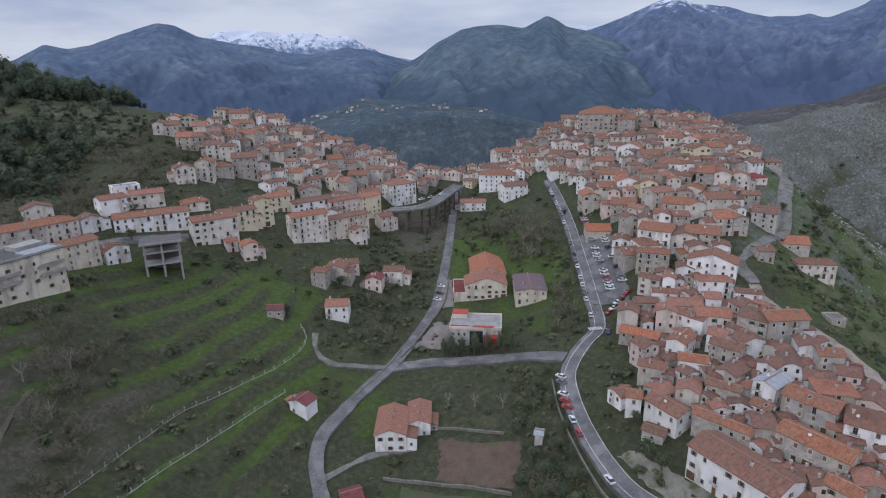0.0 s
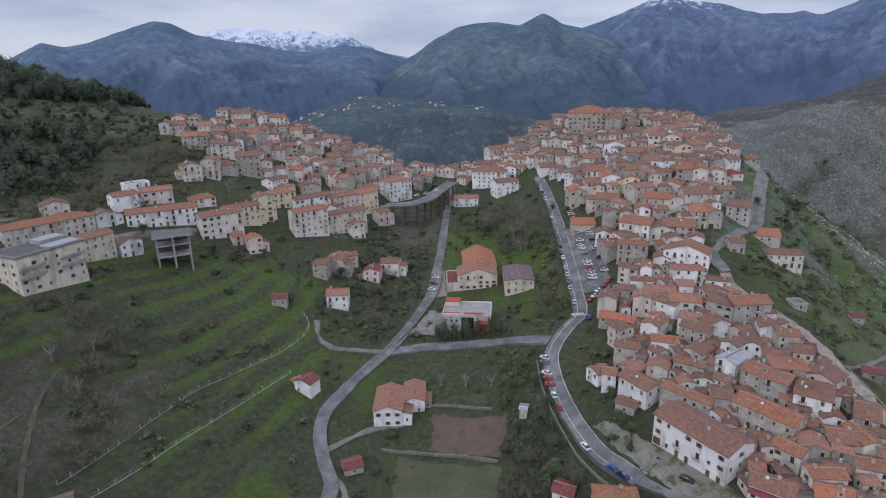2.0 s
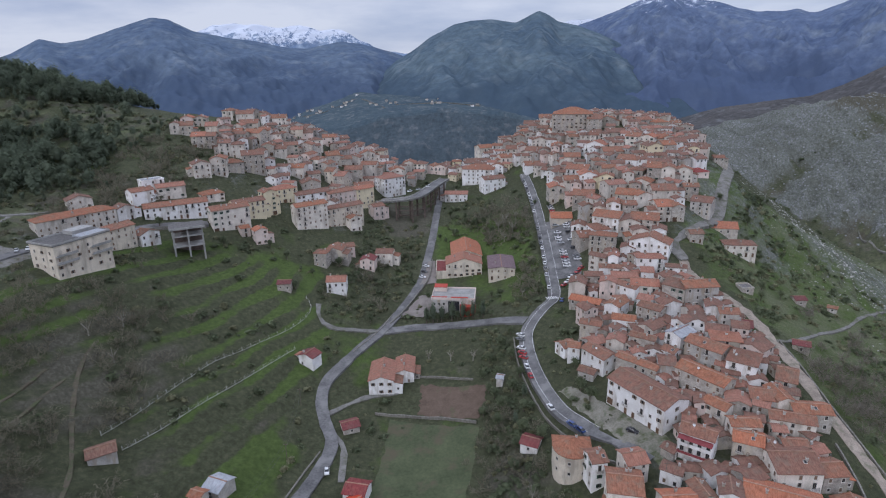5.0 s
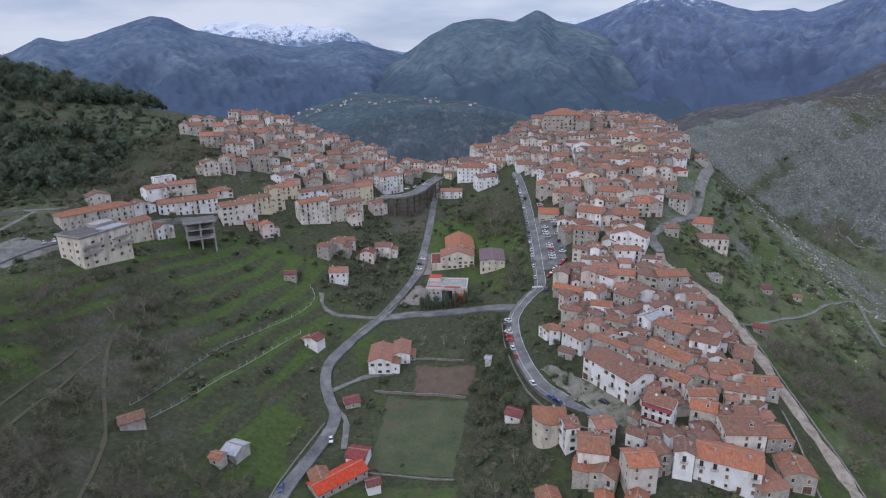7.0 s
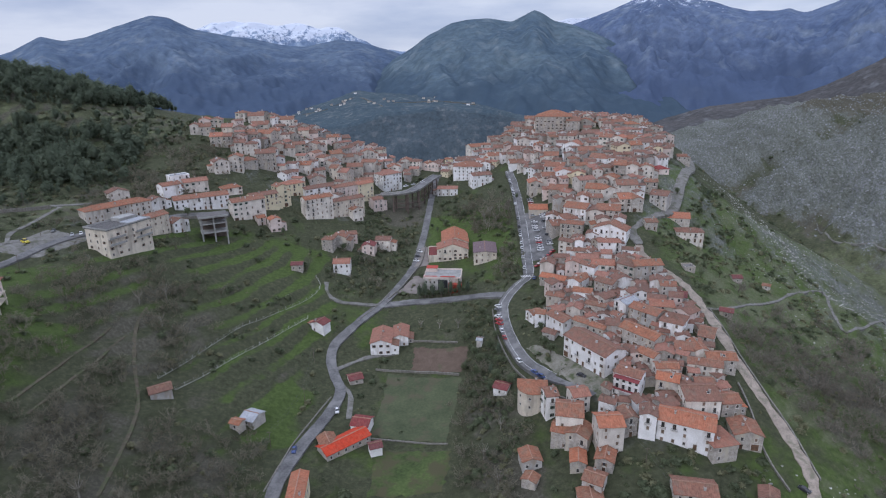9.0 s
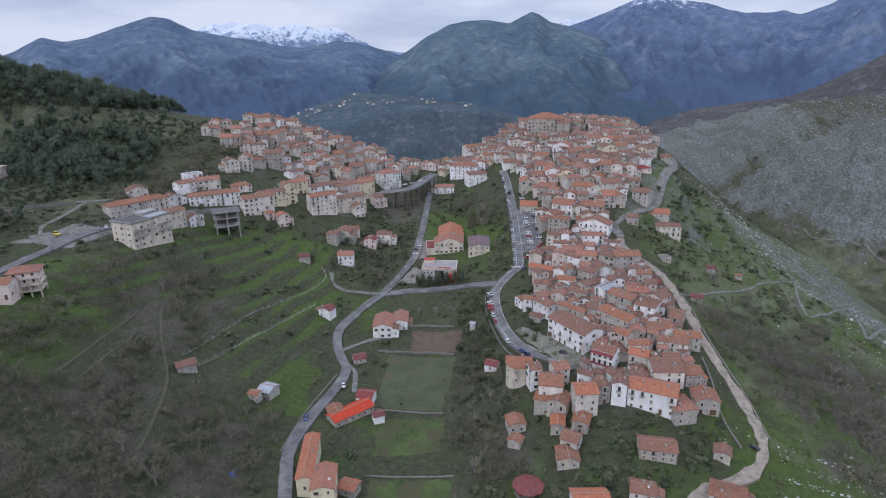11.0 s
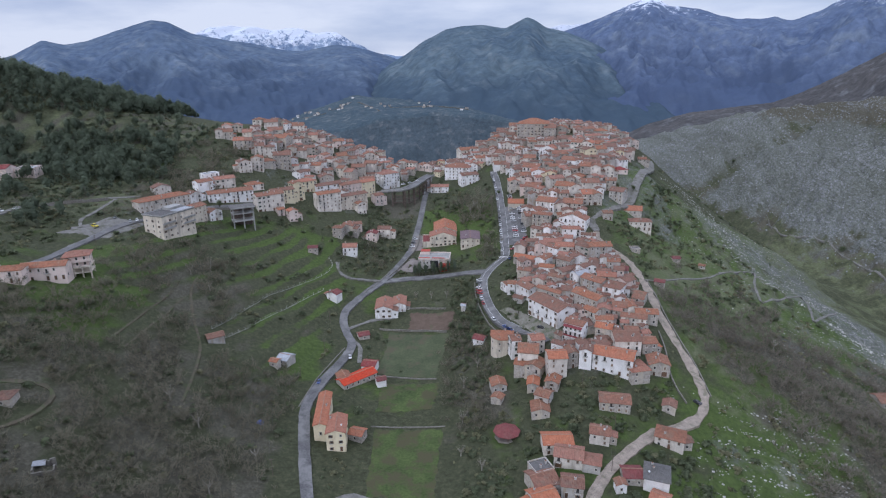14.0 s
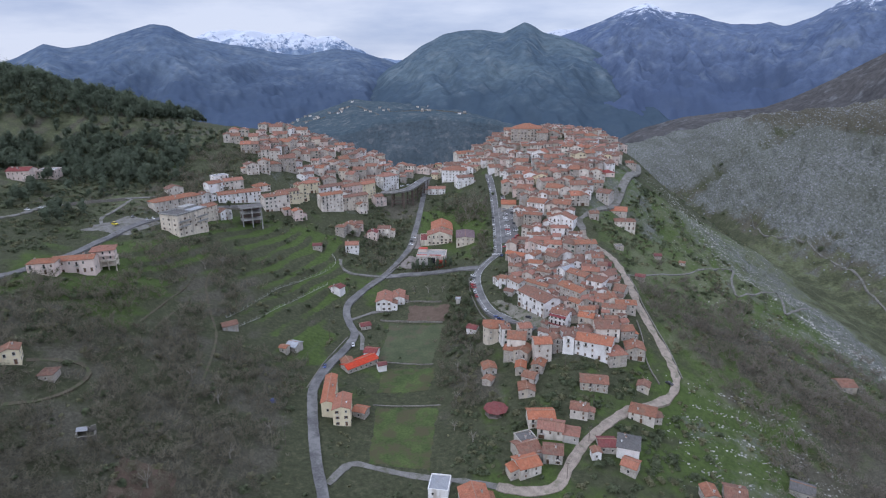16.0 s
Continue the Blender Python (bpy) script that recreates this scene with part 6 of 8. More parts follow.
# ---- buildings of their own kind ----
def balcony_house(x, y, w, d, h, yaw):
    """A white house with two full-width balconies and dark red awnings."""
    t = house(x, y, w, d, h, yaw, "X", "white", "clay", windows=False, label="white three-storey house with dark red balconies and awning")
    for k, z in enumerate((2.9, 5.9)):
        slab = part("balcony", Shape().box(-w / 2, w / 2, -d / 2 - 1.4, -d / 2, z - 0.2, z).mesh("balcony", [WALLS["white"]]), t)
        part("railing", Shape().box(-w / 2, w / 2, -d / 2 - 1.4, -d / 2 - 1.33, z, z + 0.9).mesh("railing", [AWNING if k == 0 else WALLS["white"]]), slab)
        for i in range(4):
            part("door", WINDOWS[5], t, pose(-w / 2 + (i + 0.5) * w / 4, -d / 2, z + 1.2))
        for i in range(5):
            px = -w / 2 + 0.15 + i * (w - 0.3) / 4
            part("column", Shape().box(px - 0.12, px + 0.12, -d / 2 - 1.38, -d / 2 - 1.14, z - 3.0, z - 0.2).mesh("column", [WALLS["white"]]), t)
    cover = Shape()
    slope_patch(cover, (-w / 2, -d / 2 - 1.7, 8.1), (w / 2, -d / 2 - 1.7, 8.1), (w / 2, -d / 2 - 0.02, 8.8), (-w / 2, -d / 2 - 0.02, 8.8), 0.1, random.Random(6))
    part("awning", cover.mesh("awning", [AWNING]), t, None, "dark red awning over the upper balcony")
    for i in range(3):
        part("window", WINDOWS[0], t, Matrix.Rotation(radians(90), 4, "Z") @ pose(-2.0 + 2 * i, -w / 2, 2.0 + 2.6 * i))
    part("chimney", CHIMNEY, t, pose(1.0, 1.2, h + 1.0))
    part("satellite_dish", DISH, t, pose(-1.5, -1.0, h + 1.2, 0, 0, 20), "white satellite dish")


AWNING = material("awning_red", (0.15, 0.035, 0.04), (0.24, 0.06, 0.062), 0.8, 0.7, 0.0)
balcony_house(84.5, 104.2, 9.9, 7.0, 9.5, -37)


def at_ground(x, y):
    return float(surface_z(x, y))


def thing(name, x, y, z, yaw, label, category, group=""):
    top = new(name)
    top.matrix_world = pose(x, y, z, 0, 0, yaw)
    return tagged(top, label, category, group)


CONCRETE = WALLS["concrete"]


def open_concrete_frame(x, y, yaw):
    """The half-built concrete building on columns, open at the front."""
    t = thing("concrete_building", x, y, at_ground(x, y) - 0.5, yaw, "unfinished bare concrete building on tall open columns", "building")
    for i, cx in enumerate((-7.0, 0.0, 7.0)):
        for cy in (-4.5, 4.5):
            part("column", Shape().box(cx - 0.42, cx + 0.42, cy - 0.42, cy + 0.42, -4, 15.6).mesh("column", [CONCRETE]), t)
    for z in (5.6, 11.0):
        part("floor_slab", Shape().box(-7.6, 7.6, -5.0, 5.0, z, z + 0.55).mesh("floor_slab", [CONCRETE]), t)
    # the wall's dark colour stands in for shade inside the open floors
    part("back_wall", Shape().box(-7.2, 7.2, 4.0, 4.4, -3, 15.6).mesh("back_wall", [RUST_AND_SHADE]), t)
    part("roof_deck", Shape().box(-8.6, 8.6, -6.5, 7.0, 15.6, 16.1).mesh("roof_deck", [ROOFS["grey"]]), t, None, "grey flat roof terrace")
    part("parapet", Shape().box(-8.6, 8.6, -6.7, -6.5, 15.4, 16.5).mesh("parapet", [CONCRETE]), t)
    FOOTPRINTS.append((x, y, 18, 14, yaw))
    return t


def stepped_block(x, y, yaw):
    """The flat-roofed block of flats with balconies round the upper storeys."""
    z = at_ground(x, y) - 1.0
    t = thing("apartment_block", x, y, z, yaw, "four-storey pale rendered block with flat roof and balconies", "building")
    W = WALLS["beige"]
    part("wall", Shape().box(-13, 13, -8, 8, -8, 13.4).mesh("wall", [W]), t)
    part("penthouse", Shape().box(2, 12.4, 1, 7.5, 13.4, 15.4).mesh("penthouse", [WALLS["concrete"]]), t)
    r = Shape().box(-13.5, 13.5, -8.5, 8.5, 13.4, 13.7)
    part("roof", r.mesh("roof", [ROOFS["grey"]]), t)
    s = Shape()
    for x0, x1, y0, y1 in ((-13.5, 13.5, -8.5, -8.25), (-13.5, 13.5, 8.25, 8.5), (-13.5, -13.25, -8.25, 8.25), (13.25, 13.5, -8.25, 8.25)):
        s.box(x0, x1, y0, y1, 13.7, 14.5)
    part("roof_sheet", Shape().box(0.5, 12.6, -7.6, -1.0, 13.7, 14.3).mesh("roof_sheet", [ROOFS["light"]]), t, None, "white sheeting laid over part of the roof")
    part("parapet", s.mesh("parapet", [CONCRETE]), t)
    for k in range(4):
        zc = -0.6 + 3.3 * k
        for i in range(6):
            if (i + k) % 4 == 3:
                continue
            part("window", WINDOWS[(i + k) % 3], t, pose(-11.4 + i * 4.5, -8, zc + 1.0))
        for i in range(3):
            part("window", WINDOWS[(i + k) % 3], t, Matrix.Rotation(radians(-90), 4, "Z") @ pose(-5 + i * 5.0, -13, zc + 1.0))
    for k in (2, 3):
        for x0, x1 in ((-12.8, -3.5), (3.0, 12.4)):
            b = Shape().box(x0, x1, -9.6, -8, 3.3 * k - 1.3, 3.3 * k - 1.1).box(x0, x1, -9.6, -9.45, 3.3 * k - 1.1, 3.3 * k - 0.2)
            part("balcony", b.mesh("balcony", [CONCRETE]), t, None, "long concrete balcony")
    FOOTPRINTS.append((x, y, 26, 20, yaw))
    return t


def unfinished_house(x, y, yaw):
    z = at_ground(x, y) - 1.0
    t = thing("unfinished_house", x, y, z, yaw, "unfinished pink brick house on concrete columns with orange roof", "house", "village houses")
    for cx in (-5.5, -1.8, 1.8, 5.5):
        for cy in (-4.5, 4.5):
            part("column", Shape().box(cx - 0.3, cx + 0.3, cy - 0.3, cy + 0.3, -5, 5.2).mesh("column", [WALLS["beige"]]), t)
    for zz in (2.2, 5.2):
        part("floor_slab", Shape().box(-6.0, 6.0, -5.6, 5.0, zz, zz + 0.4).mesh("floor_slab", [WALLS["beige"]]), t)
    part("wall", Shape().box(-5.5, 5.5, -4.2, 4.6, 5.6, 11.2).mesh("wall", [WALLS["pink"]]), t)
    part("balcony", Shape().box(-6.2, 6.2, -6.0, -4.2, 8.2, 8.5).box(-6.2, 6.2, -6.0, -5.85, 8.5, 9.3).mesh("balcony", [WALLS["pink"]]), t)
    rng = random.Random(3)
    r = Shape()
    A, B, C, D = (-6.4, -5.2, 11.2), (6.4, -5.2, 11.2), (6.4, 5.4, 11.2), (-6.4, 5.4, 11.2)
    p, q = (-1.5, 0, 13.2), (1.5, 0, 13.2)
    for f4 in ((A, B, q, p), (C, D, p, q), (B, C, q, q), (D, A, p, p)):
        slope_patch(r, f4[0], f4[1], f4[2], f4[3], 0.25, rng)
    part("roof", r.mesh("roof", [ROOFS["orange"]]), t)
    for k in range(2):
        for i in range(3):
            part("window", WINDOWS[0], t, pose(-3.4 + 3.4 * i, -4.2, 6.9 + 2.8 * k))
        for i in range(2):
            part("window", WINDOWS[0], t, Matrix.Rotation(radians(90), 4, "Z") @ pose(-2 + 4 * i, -5.5, 6.9 + 2.8 * k))
    FOOTPRINTS.append((x, y, 14, 12, yaw))
    return t


RED_PAINT = material("red_cladding", (0.33, 0.045, 0.03), (0.42, 0.07, 0.045), 0.6, 0.6, 0.0)


def flat_red_hall(x, y, yaw):
    z = at_ground(x, y) - 1.2
    t = thing("community_hall", x, y, z, yaw, "modern flat-roofed grey hall with red cladding and trim", "building")
    part("wall", Shape().box(-11, 11, -7.5, 7.5, -4, 9.0).mesh("wall", [WALLS["grey"]]), t)
    part("roof", Shape().box(-11, 11, -7.5, 7.5, 9.0, 9.2).mesh("roof", [WALLS["concrete"]]), t, None, "pale grey flat roof")
    s = Shape()
    for x0, x1, y0, y1 in ((-11.2, 11.2, -7.7, -7.3), (-11.2, 11.2, 7.3, 7.7), (-11.2, -10.8, -7.3, 7.3), (10.8, 11.2, -7.3, 7.3)):
        s.box(x0, x1, y0, y1, 8.8, 9.9)
    part("parapet", s.mesh("parapet", [WALLS["pink"]]), t, None, "pale pinkish roof parapet")
    for x0, x1, y0, y1 in ((-1.2, 7.8, -7.75, -6.5), (-11.0, -3.0, -7.0, -6.4)):
        part("roof_trim", Shape().box(x0, x1, y0, y1, 9.9, 10.2).mesh("roof_trim", [RED_PAINT]), t, None, "dark red roof edge")
    part("stair_tower", Shape().box(-10.5, -4.0, 2.6, 7.2, 9.2, 11.6).mesh("stair_tower", [WALLS["pink"]]), t, None, "pinkish rooftop stair tower")
    part("tower_trim", Shape().box(-10.7, -3.8, 2.4, 7.4, 11.6, 11.85).mesh("tower_trim", [RED_PAINT]), t, None, "dark red coping")
    bow = [(3.5, -7.5)] + [(7.6 + 4.1 * math.cos(k), -7.5 + 3.4 * math.sin(k)) for k in (math.pi * (1 + i / 8) for i in range(9))] + [(11.7, -7.0), (3.5, -7.0)]
    part("red_front", Shape().prism(bow, -3, 6.4).mesh("red_front", [RED_PAINT]), t, None, "bright red bowed cladding")
    part("glazing", Shape().box(-2.5, 3.2, -7.6, -7.5, 0.5, 8.0).mesh("glazing", [GLASS]), t, None, "dark glass front")
    for i in range(3):
        for zc in (3.2, 6.4):
            part("window", WINDOWS[0], t, pose(-9.5 + 2.4 * i, -7.5, zc))
    FOOTPRINTS.append((x, y, 24, 18, yaw))
    return t


def pavilion(x, y):
    z = at_ground(x, y)
    t = thing("pavilion", x, y, z, 0, "open round pavilion with a dark red faceted roof", "pavilion")
    n = 8
    for k in range(n):
        a = math.tau * k / n
        part("post", Shape().tube((4.6 * math.cos(a), 4.6 * math.sin(a), -1.5), (4.6 * math.cos(a), 4.6 * math.sin(a), 2.9), 0.14, 0.14).mesh("post", [WOOD]), t)
    r = Shape()
    for k in range(n):
        a, b = math.tau * k / n, math.tau * (k + 1) / n
        p, q = (6.0 * math.cos(a), 6.0 * math.sin(a), 2.6), (6.0 * math.cos(b), 6.0 * math.sin(b), 2.6)
        r.face([p, q, (0, 0, 4.6)], 0, [(0, 0), (4, 0), (2, 5)])
        r.face([(q[0], q[1], 2.4), (p[0], p[1], 2.4), (0, 0, 4.3)])
        r.face([(p[0], p[1], 2.4), (q[0], q[1], 2.4), q, p])
    part("roof", r.mesh("roof", [ROOFS["red"]]), t)
    part("floor", Shape().prism([(5.2 * math.cos(math.tau * k / n), 5.2 * math.sin(math.tau * k / n)) for k in range(n)], -1.0, 0.15).mesh("floor", [PAVING]), t)
    FOOTPRINTS.append((x, y, 12, 12, 0))
    return t


# rust-stained viaduct concrete, dark enough to serve as painted shade too
RUST_AND_SHADE = material("rust_and_shade_concrete", (0.066, 0.052, 0.045), (0.158, 0.122, 0.103), 0.5, 0.95, 0.3, 3.0, 0.1)


def viaduct():
    line = spline([(-37, 357), (-28, 352.5), (-18, 349.5), (-10, 352), (-5, 362), (0, 377), (5, 390), (11, 404)], 4.0)
    z = np.interp(np.arange(len(line)), [0, len(line) * 0.3, len(line) - 1], [46.5, 50.0, 52.5])
    t = thing("viaduct", float(line[0][0]), float(line[0][1]), 0, 0, "road viaduct on rust-stained concrete pillars along the slope", "viaduct")
    t.matrix_world = Matrix.Identity(4)
    tang = np.gradient(line, axis=0)
    tang /= np.linalg.norm(tang, axis=1)[:, None]
    side = np.stack([tang[:, 1], -tang[:, 0]], -1)
    for name, o0, o1, z0, z1, mat in (("deck", -4.0, 4.0, -1.0, 0.0, ASPHALT), ("parapet", 3.7, 4.0, -1.0, 0.8, CONCRETE), ("parapet", -4.0, -3.7, -1.0, 0.9, CONCRETE)):
        s = Shape()
        for i in range(len(line) - 1):
            c = [(*(line[k] + side[k] * o), z[k] + h) for h in (z0, z1) for k, o in ((i, o0), (i, o1), (i + 1, o1), (i + 1, o0))]
            for q in ((0, 1, 5, 4), (1, 2, 6, 5), (2, 3, 7, 6), (3, 0, 4, 7), (4, 5, 6, 7), (3, 2, 1, 0)):
                s.face([c[k] for k in q])
        part(name, s.mesh(name, [mat]), t)
    for i in range(3, len(line) - 2, 2):
        for o in (3.4, -2.5):
            p = line[i] + side[i] * o
            g = at_ground(*p)
            if z[i] - g > 1.5:
                part("pillar", Shape().box(p[0] - 0.6, p[0] + 0.6, p[1] - 0.6, p[1] + 0.6, g - 2, z[i] - 1.0).mesh("pillar", [RUST_AND_SHADE]), t)
    for i in range(3, len(line) - 4, 2):
        g = at_ground(*(line[i] + side[i] * 3.2))
        if z[i] - g > 5:
            a, b = line[i] + side[i] * 3.2, line[i + 2] + side[i + 2] * 3.2
            for f in (0.30, 0.52, 0.75):
                hz = z[i] - (z[i] - g) * f
                part("beam", Shape().tube((*a, hz), (*b, hz), 0.35, 0.35, 4).mesh("beam", [RUST_AND_SHADE]), t, None, "rust-stained concrete beam")
    ROADS.append((line, 6.0))
    return line, z


viaduct_line, viaduct_z = viaduct()
house(19.8, 274.0, 20.5, 14, 7.6, 0, "Y", "beige", "orange", label="cream school building with a broad orange gable", name="school", category="school", pitch=0.34)
house(22.0, 294.2, 18.0, 27, 5.7, 0, "Y", "beige", "orange", label="long rear wing of the school with orange tiles", name="school_wing", category="school", pitch=0.40)
house(6.6, 277.0, 5.8, 20, 4.4, 0, "f", "beige", "red", label="low flat-roofed side wing of the school", name="school_wing", category="school")
house(40.8, 266.0, 14.6, 22, 6.8, -3, "Y", "beige", "purple", label="low pale hall with dull purple metal roof", name="hall", category="building", pitch=0.13)
open_concrete_frame(-126.4, 246.5, 26)
stepped_block(-158.9, 202.2, 66)
unfinished_house(-169.0, 118.0, 20)
flat_red_hall(13.0, 234.5, -6)
pavilion(42.3, 48.5)


def round_house(x, y, r, back, h, yaw):
    """An old house whose front is a half round, under a fan of tiles."""
    z = at_ground(x, y)
    t = thing("house", x, y, z, yaw, "old beige plastered house with a rounded front and tiled roof", "house", "village houses")
    front = [(r * math.cos(a), r * math.sin(a)) for a in (math.pi * (1 + k / 8) for k in range(9))]
    ring = front + [(r, back), (-r, back)]
    part("wall", Shape().prism(ring, -7.0, h).mesh("wall", [WALLS["beige"]]), t)
    wide = [(px * 1.07, py * 1.07) for px, py in front] + [(r * 1.07, back + 0.3), (-r * 1.07, back + 0.3)]
    top = (0.0, back * 0.3, h + r * 0.36)
    roof = Shape()
    for p, q in zip(wide, wide[1:] + wide[:1]):
        d = math.hypot(p[0] - q[0], p[1] - q[1])
        roof.face([(*p, h - 0.05), (*q, h - 0.05), top], 0, [(0, 0), (d, 0), (d / 2, r)])
        roof.face([(*p, h - 0.3), (*q, h - 0.3), (*q, h - 0.05), (*p, h - 0.05)])
    part("roof", roof.mesh("roof", [ROOFS["clay"]]), t)
    for k in (1, 3, 5, 7):
        a = math.pi * (1 + k / 8) + math.pi / 16
        for zc in (h * 0.3, h * 0.72):
            m = Matrix.Rotation(a + math.pi / 2, 4, "Z") @ pose(0, -r * 0.985, zc)
            part("window", WINDOWS[4], t, m)
    part("chimney", CHIMNEY, t, pose(1.5, back * 0.5, h + 1.4))
    FOOTPRINTS.append((x, y, 2 * r, r + back, yaw))


round_house(47.6, 111.5, 5.9, 5.5, 9.0, -8)


# ---- fields, walls and fences ----
def draped_patch(name, corners, mat, label, category, lift=0.16, n=14):
    a, b, c, d = (np.array(p, float) for p in corners)
    u, v = np.meshgrid(np.linspace(0, 1, n), np.linspace(0, 1, n))
    p = (a[:, None, None] * (1 - u) + b[:, None, None] * u) * (1 - v) + (d[:, None, None] * (1 - u) + c[:, None, None] * u) * v
    edge = np.zeros((n, n), bool)
    edge[[0, -1], :] = edge[:, [0, -1]] = True
    jit = np.random.default_rng(len(name)).normal(size=(2, n, n)) * 0.55
    p = p + jit * edge
    z = surface_z(p[0], p[1])
    z = np.maximum(smoothed(z, 3), z) + lift - 0.08 * edge
    ii = np.arange(n * n).reshape(n, n)
    q = np.stack([ii[:-1, :-1], ii[:-1, 1:], ii[1:, 1:], ii[1:, :-1]], -1).reshape(-1, 4)
    ob = new(name, link_mesh(name, np.stack([p[0].ravel(), p[1].ravel(), z.ravel()], -1).tolist(), q.tolist(), [mat]))
    return tagged(ob, label, category, kind="structure")


SPORT = material("worn_pitch", (0.046, 0.058, 0.029), (0.088, 0.102, 0.053), 0.10, 0.95, 0.3, 0.9, 0.0, (0.088, 0.078, 0.050), 0.09, 0.56)
GARDEN = material("garden_grass", (0.032, 0.050, 0.016), (0.086, 0.116, 0.036), 0.09, 0.95, 0.3, 0.9, 0.0, (0.070, 0.066, 0.034), 0.13, 0.50)
SOIL = material("dug_soil", (0.082, 0.058, 0.042), (0.132, 0.096, 0.072), 0.3, 0.95, 0.4, 1.5, 0.0, (0.08, 0.09, 0.045), 0.12, 0.62)
RUBBLE = material("dry_stone", (0.115, 0.108, 0.092), (0.25, 0.235, 0.205), 1.2, 0.95, 0.5, 3.0, 0.1)
draped_patch("field_pitch", [(-20, 110), (12, 104), (20, 146), (-15, 156)], SPORT, "worn dull green pitch with faint lines", "pitch")
draped_patch("field_garden", [(-17, 75), (10, 77), (14, 99), (-16, 101)], GARDEN, "bright green kitchen garden plot", "garden")
draped_patch("field_orchard", [(-16, 20), (10, 15), (14.5, 60), (-16, 62)], GARDEN, "bright green meadow plot", "meadow", 0.1)
draped_patch("field_soil", [(-4, 158), (20, 150), (25, 168), (-3, 177)], SOIL, "brown dug garden soil", "garden")
draped_patch("field_soil_lower", [(-100, -28), (-78, -30), (-84, -8), (-104, -6)], SOIL, "reddish brown bare soil plot", "soil")
draped_patch("yard_gravel", [(60.5, 122.5), (72.5, 102.5), (81, 108), (66.5, 131)], DUST, "grey gravel yard before a long white house", "yard", 0.15)
draped_patch("verge_street", [(50.5, 148), (60.3, 123), (66.3, 130.5), (56, 147)], DUST, "dusty worn verge between street and houses", "verge", 0.15)
draped_patch("yard_upper", [(-214, 172), (-186, 176), (-176, 206), (-200, 208)], GREY_DIRT, "grey gravel yard beside the upper road", "yard", 0.15)
draped_patch("plaza", [(-15, 229.5), (0, 227), (5, 248), (-5, 250)], PAVING, "pale reddish paved square", "square", 0.4)
draped_patch("yard_school", [(-6, 262), (4, 262), (3, 290), (-1, 290)], PAVING, "grey paved school yard", "yard", 0.3)


def stone_wall(points, h, label, w=0.5):
    c = spline(points, 3.0)
    t = thing("stone_wall", float(c[0][0]), float(c[0][1]), at_ground(*c[0]), 0, label, "wall")
    t.matrix_world = Matrix.Identity(4)
    rng = random.Random(len(points))
    for a, b in zip(c, c[1:]):
        d = (b - a) / (np.linalg.norm(b - a) + 1e-9)
        n = np.array([d[1], -d[0]]) * w / 2
        za, zb = at_ground(*a), at_ground(*b)
        ha, hb = h * rng.uniform(0.8, 1.1), h * rng.uniform(0.8, 1.1)
        s = Shape()
        p = [(*(a - n), za - 1), (*(a + n), za - 1), (*(b + n), zb - 1), (*(b - n), zb - 1), (*(a - n), za + ha), (*(a + n), za + ha), (*(b + n), zb + hb), (*(b - n), zb + hb)]
        for q in ((0, 1, 5, 4), (1, 2, 6, 5), (2, 3, 7, 6), (3, 0, 4, 7), (4, 5, 6, 7)):
            s.face([p[k] for k in q])
        part("wall_section", s.mesh("wall_section", [RUBBLE]), t)
    ROADS.append((c, 1.5))


stone_wall([(-22, 160), (-6.4, 156.8), (7.5, 152.9), (19, 147.6)], 1.2, "low grey stone terrace wall")
stone_wall([(-16.7, 183.5), (3.1, 180.0), (19.3, 173.6)], 1.0, "low dark garden wall")
stone_wall([(-20, 108), (-4, 106), (12.5, 102.5)], 0.6, "low garden wall")
stone_wall([(-18, 63.5), (0, 63), (16, 61.5)], 0.5, "low dry stone wall")
stone_wall([(39, 192), (38.5, 174), (40.5, 154), (44.2, 136), (50.5, 121.5), (58, 110), (66, 103)], 1.0, "low pale roadside parapet")
stone_wall([(140.6, 160), (140, 142), (137.6, 121), (138, 103), (140.2, 86), (140.2, 68)], 0.9, "low rubble wall along the dirt track")
stone_wall([(-52.5, 72), (-49.2, 98), (-45, 118), (-40, 136)], 0.4, "low concrete wall along the road")
stone_wall([(-20, 222.5), (-13.8, 234), (-8, 248), (-1.4, 266), (1.4, 290)], 1.3, "pale retaining wall beside the road")
stone_wall([(-19.5, 230), (-27, 212), (-35.5, 197)], 0.8, "low roadside wall")
stone_wall([(-246, 213), (-229, 223), (-215, 236)], 2.2, "long grey retaining wall under the terrace road")
stone_wall([(-155, 254), (-146, 261.5), (-137, 267.5), (-127, 272.5)], 1.6, "grey retaining wall below the upper street", 0.7)
stone_wall([(-190, 88), (-188.5, 112), (-188, 140)], 1.2, "low pale wall along the upper road")
stone_wall([(126, 62), (124, 75), (127, 92), (128, 105)], 1.0, "crumbling dry stone wall")

POST_WHITE = material("fence_post", (0.34, 0.34, 0.31), (0.50, 0.50, 0.46), 1.0, 0.8, 0.0)
POST = Shape().box(-0.07, 0.07, -0.07, 0.07, -0.5, 1.7).mesh("post", [POST_WHITE])


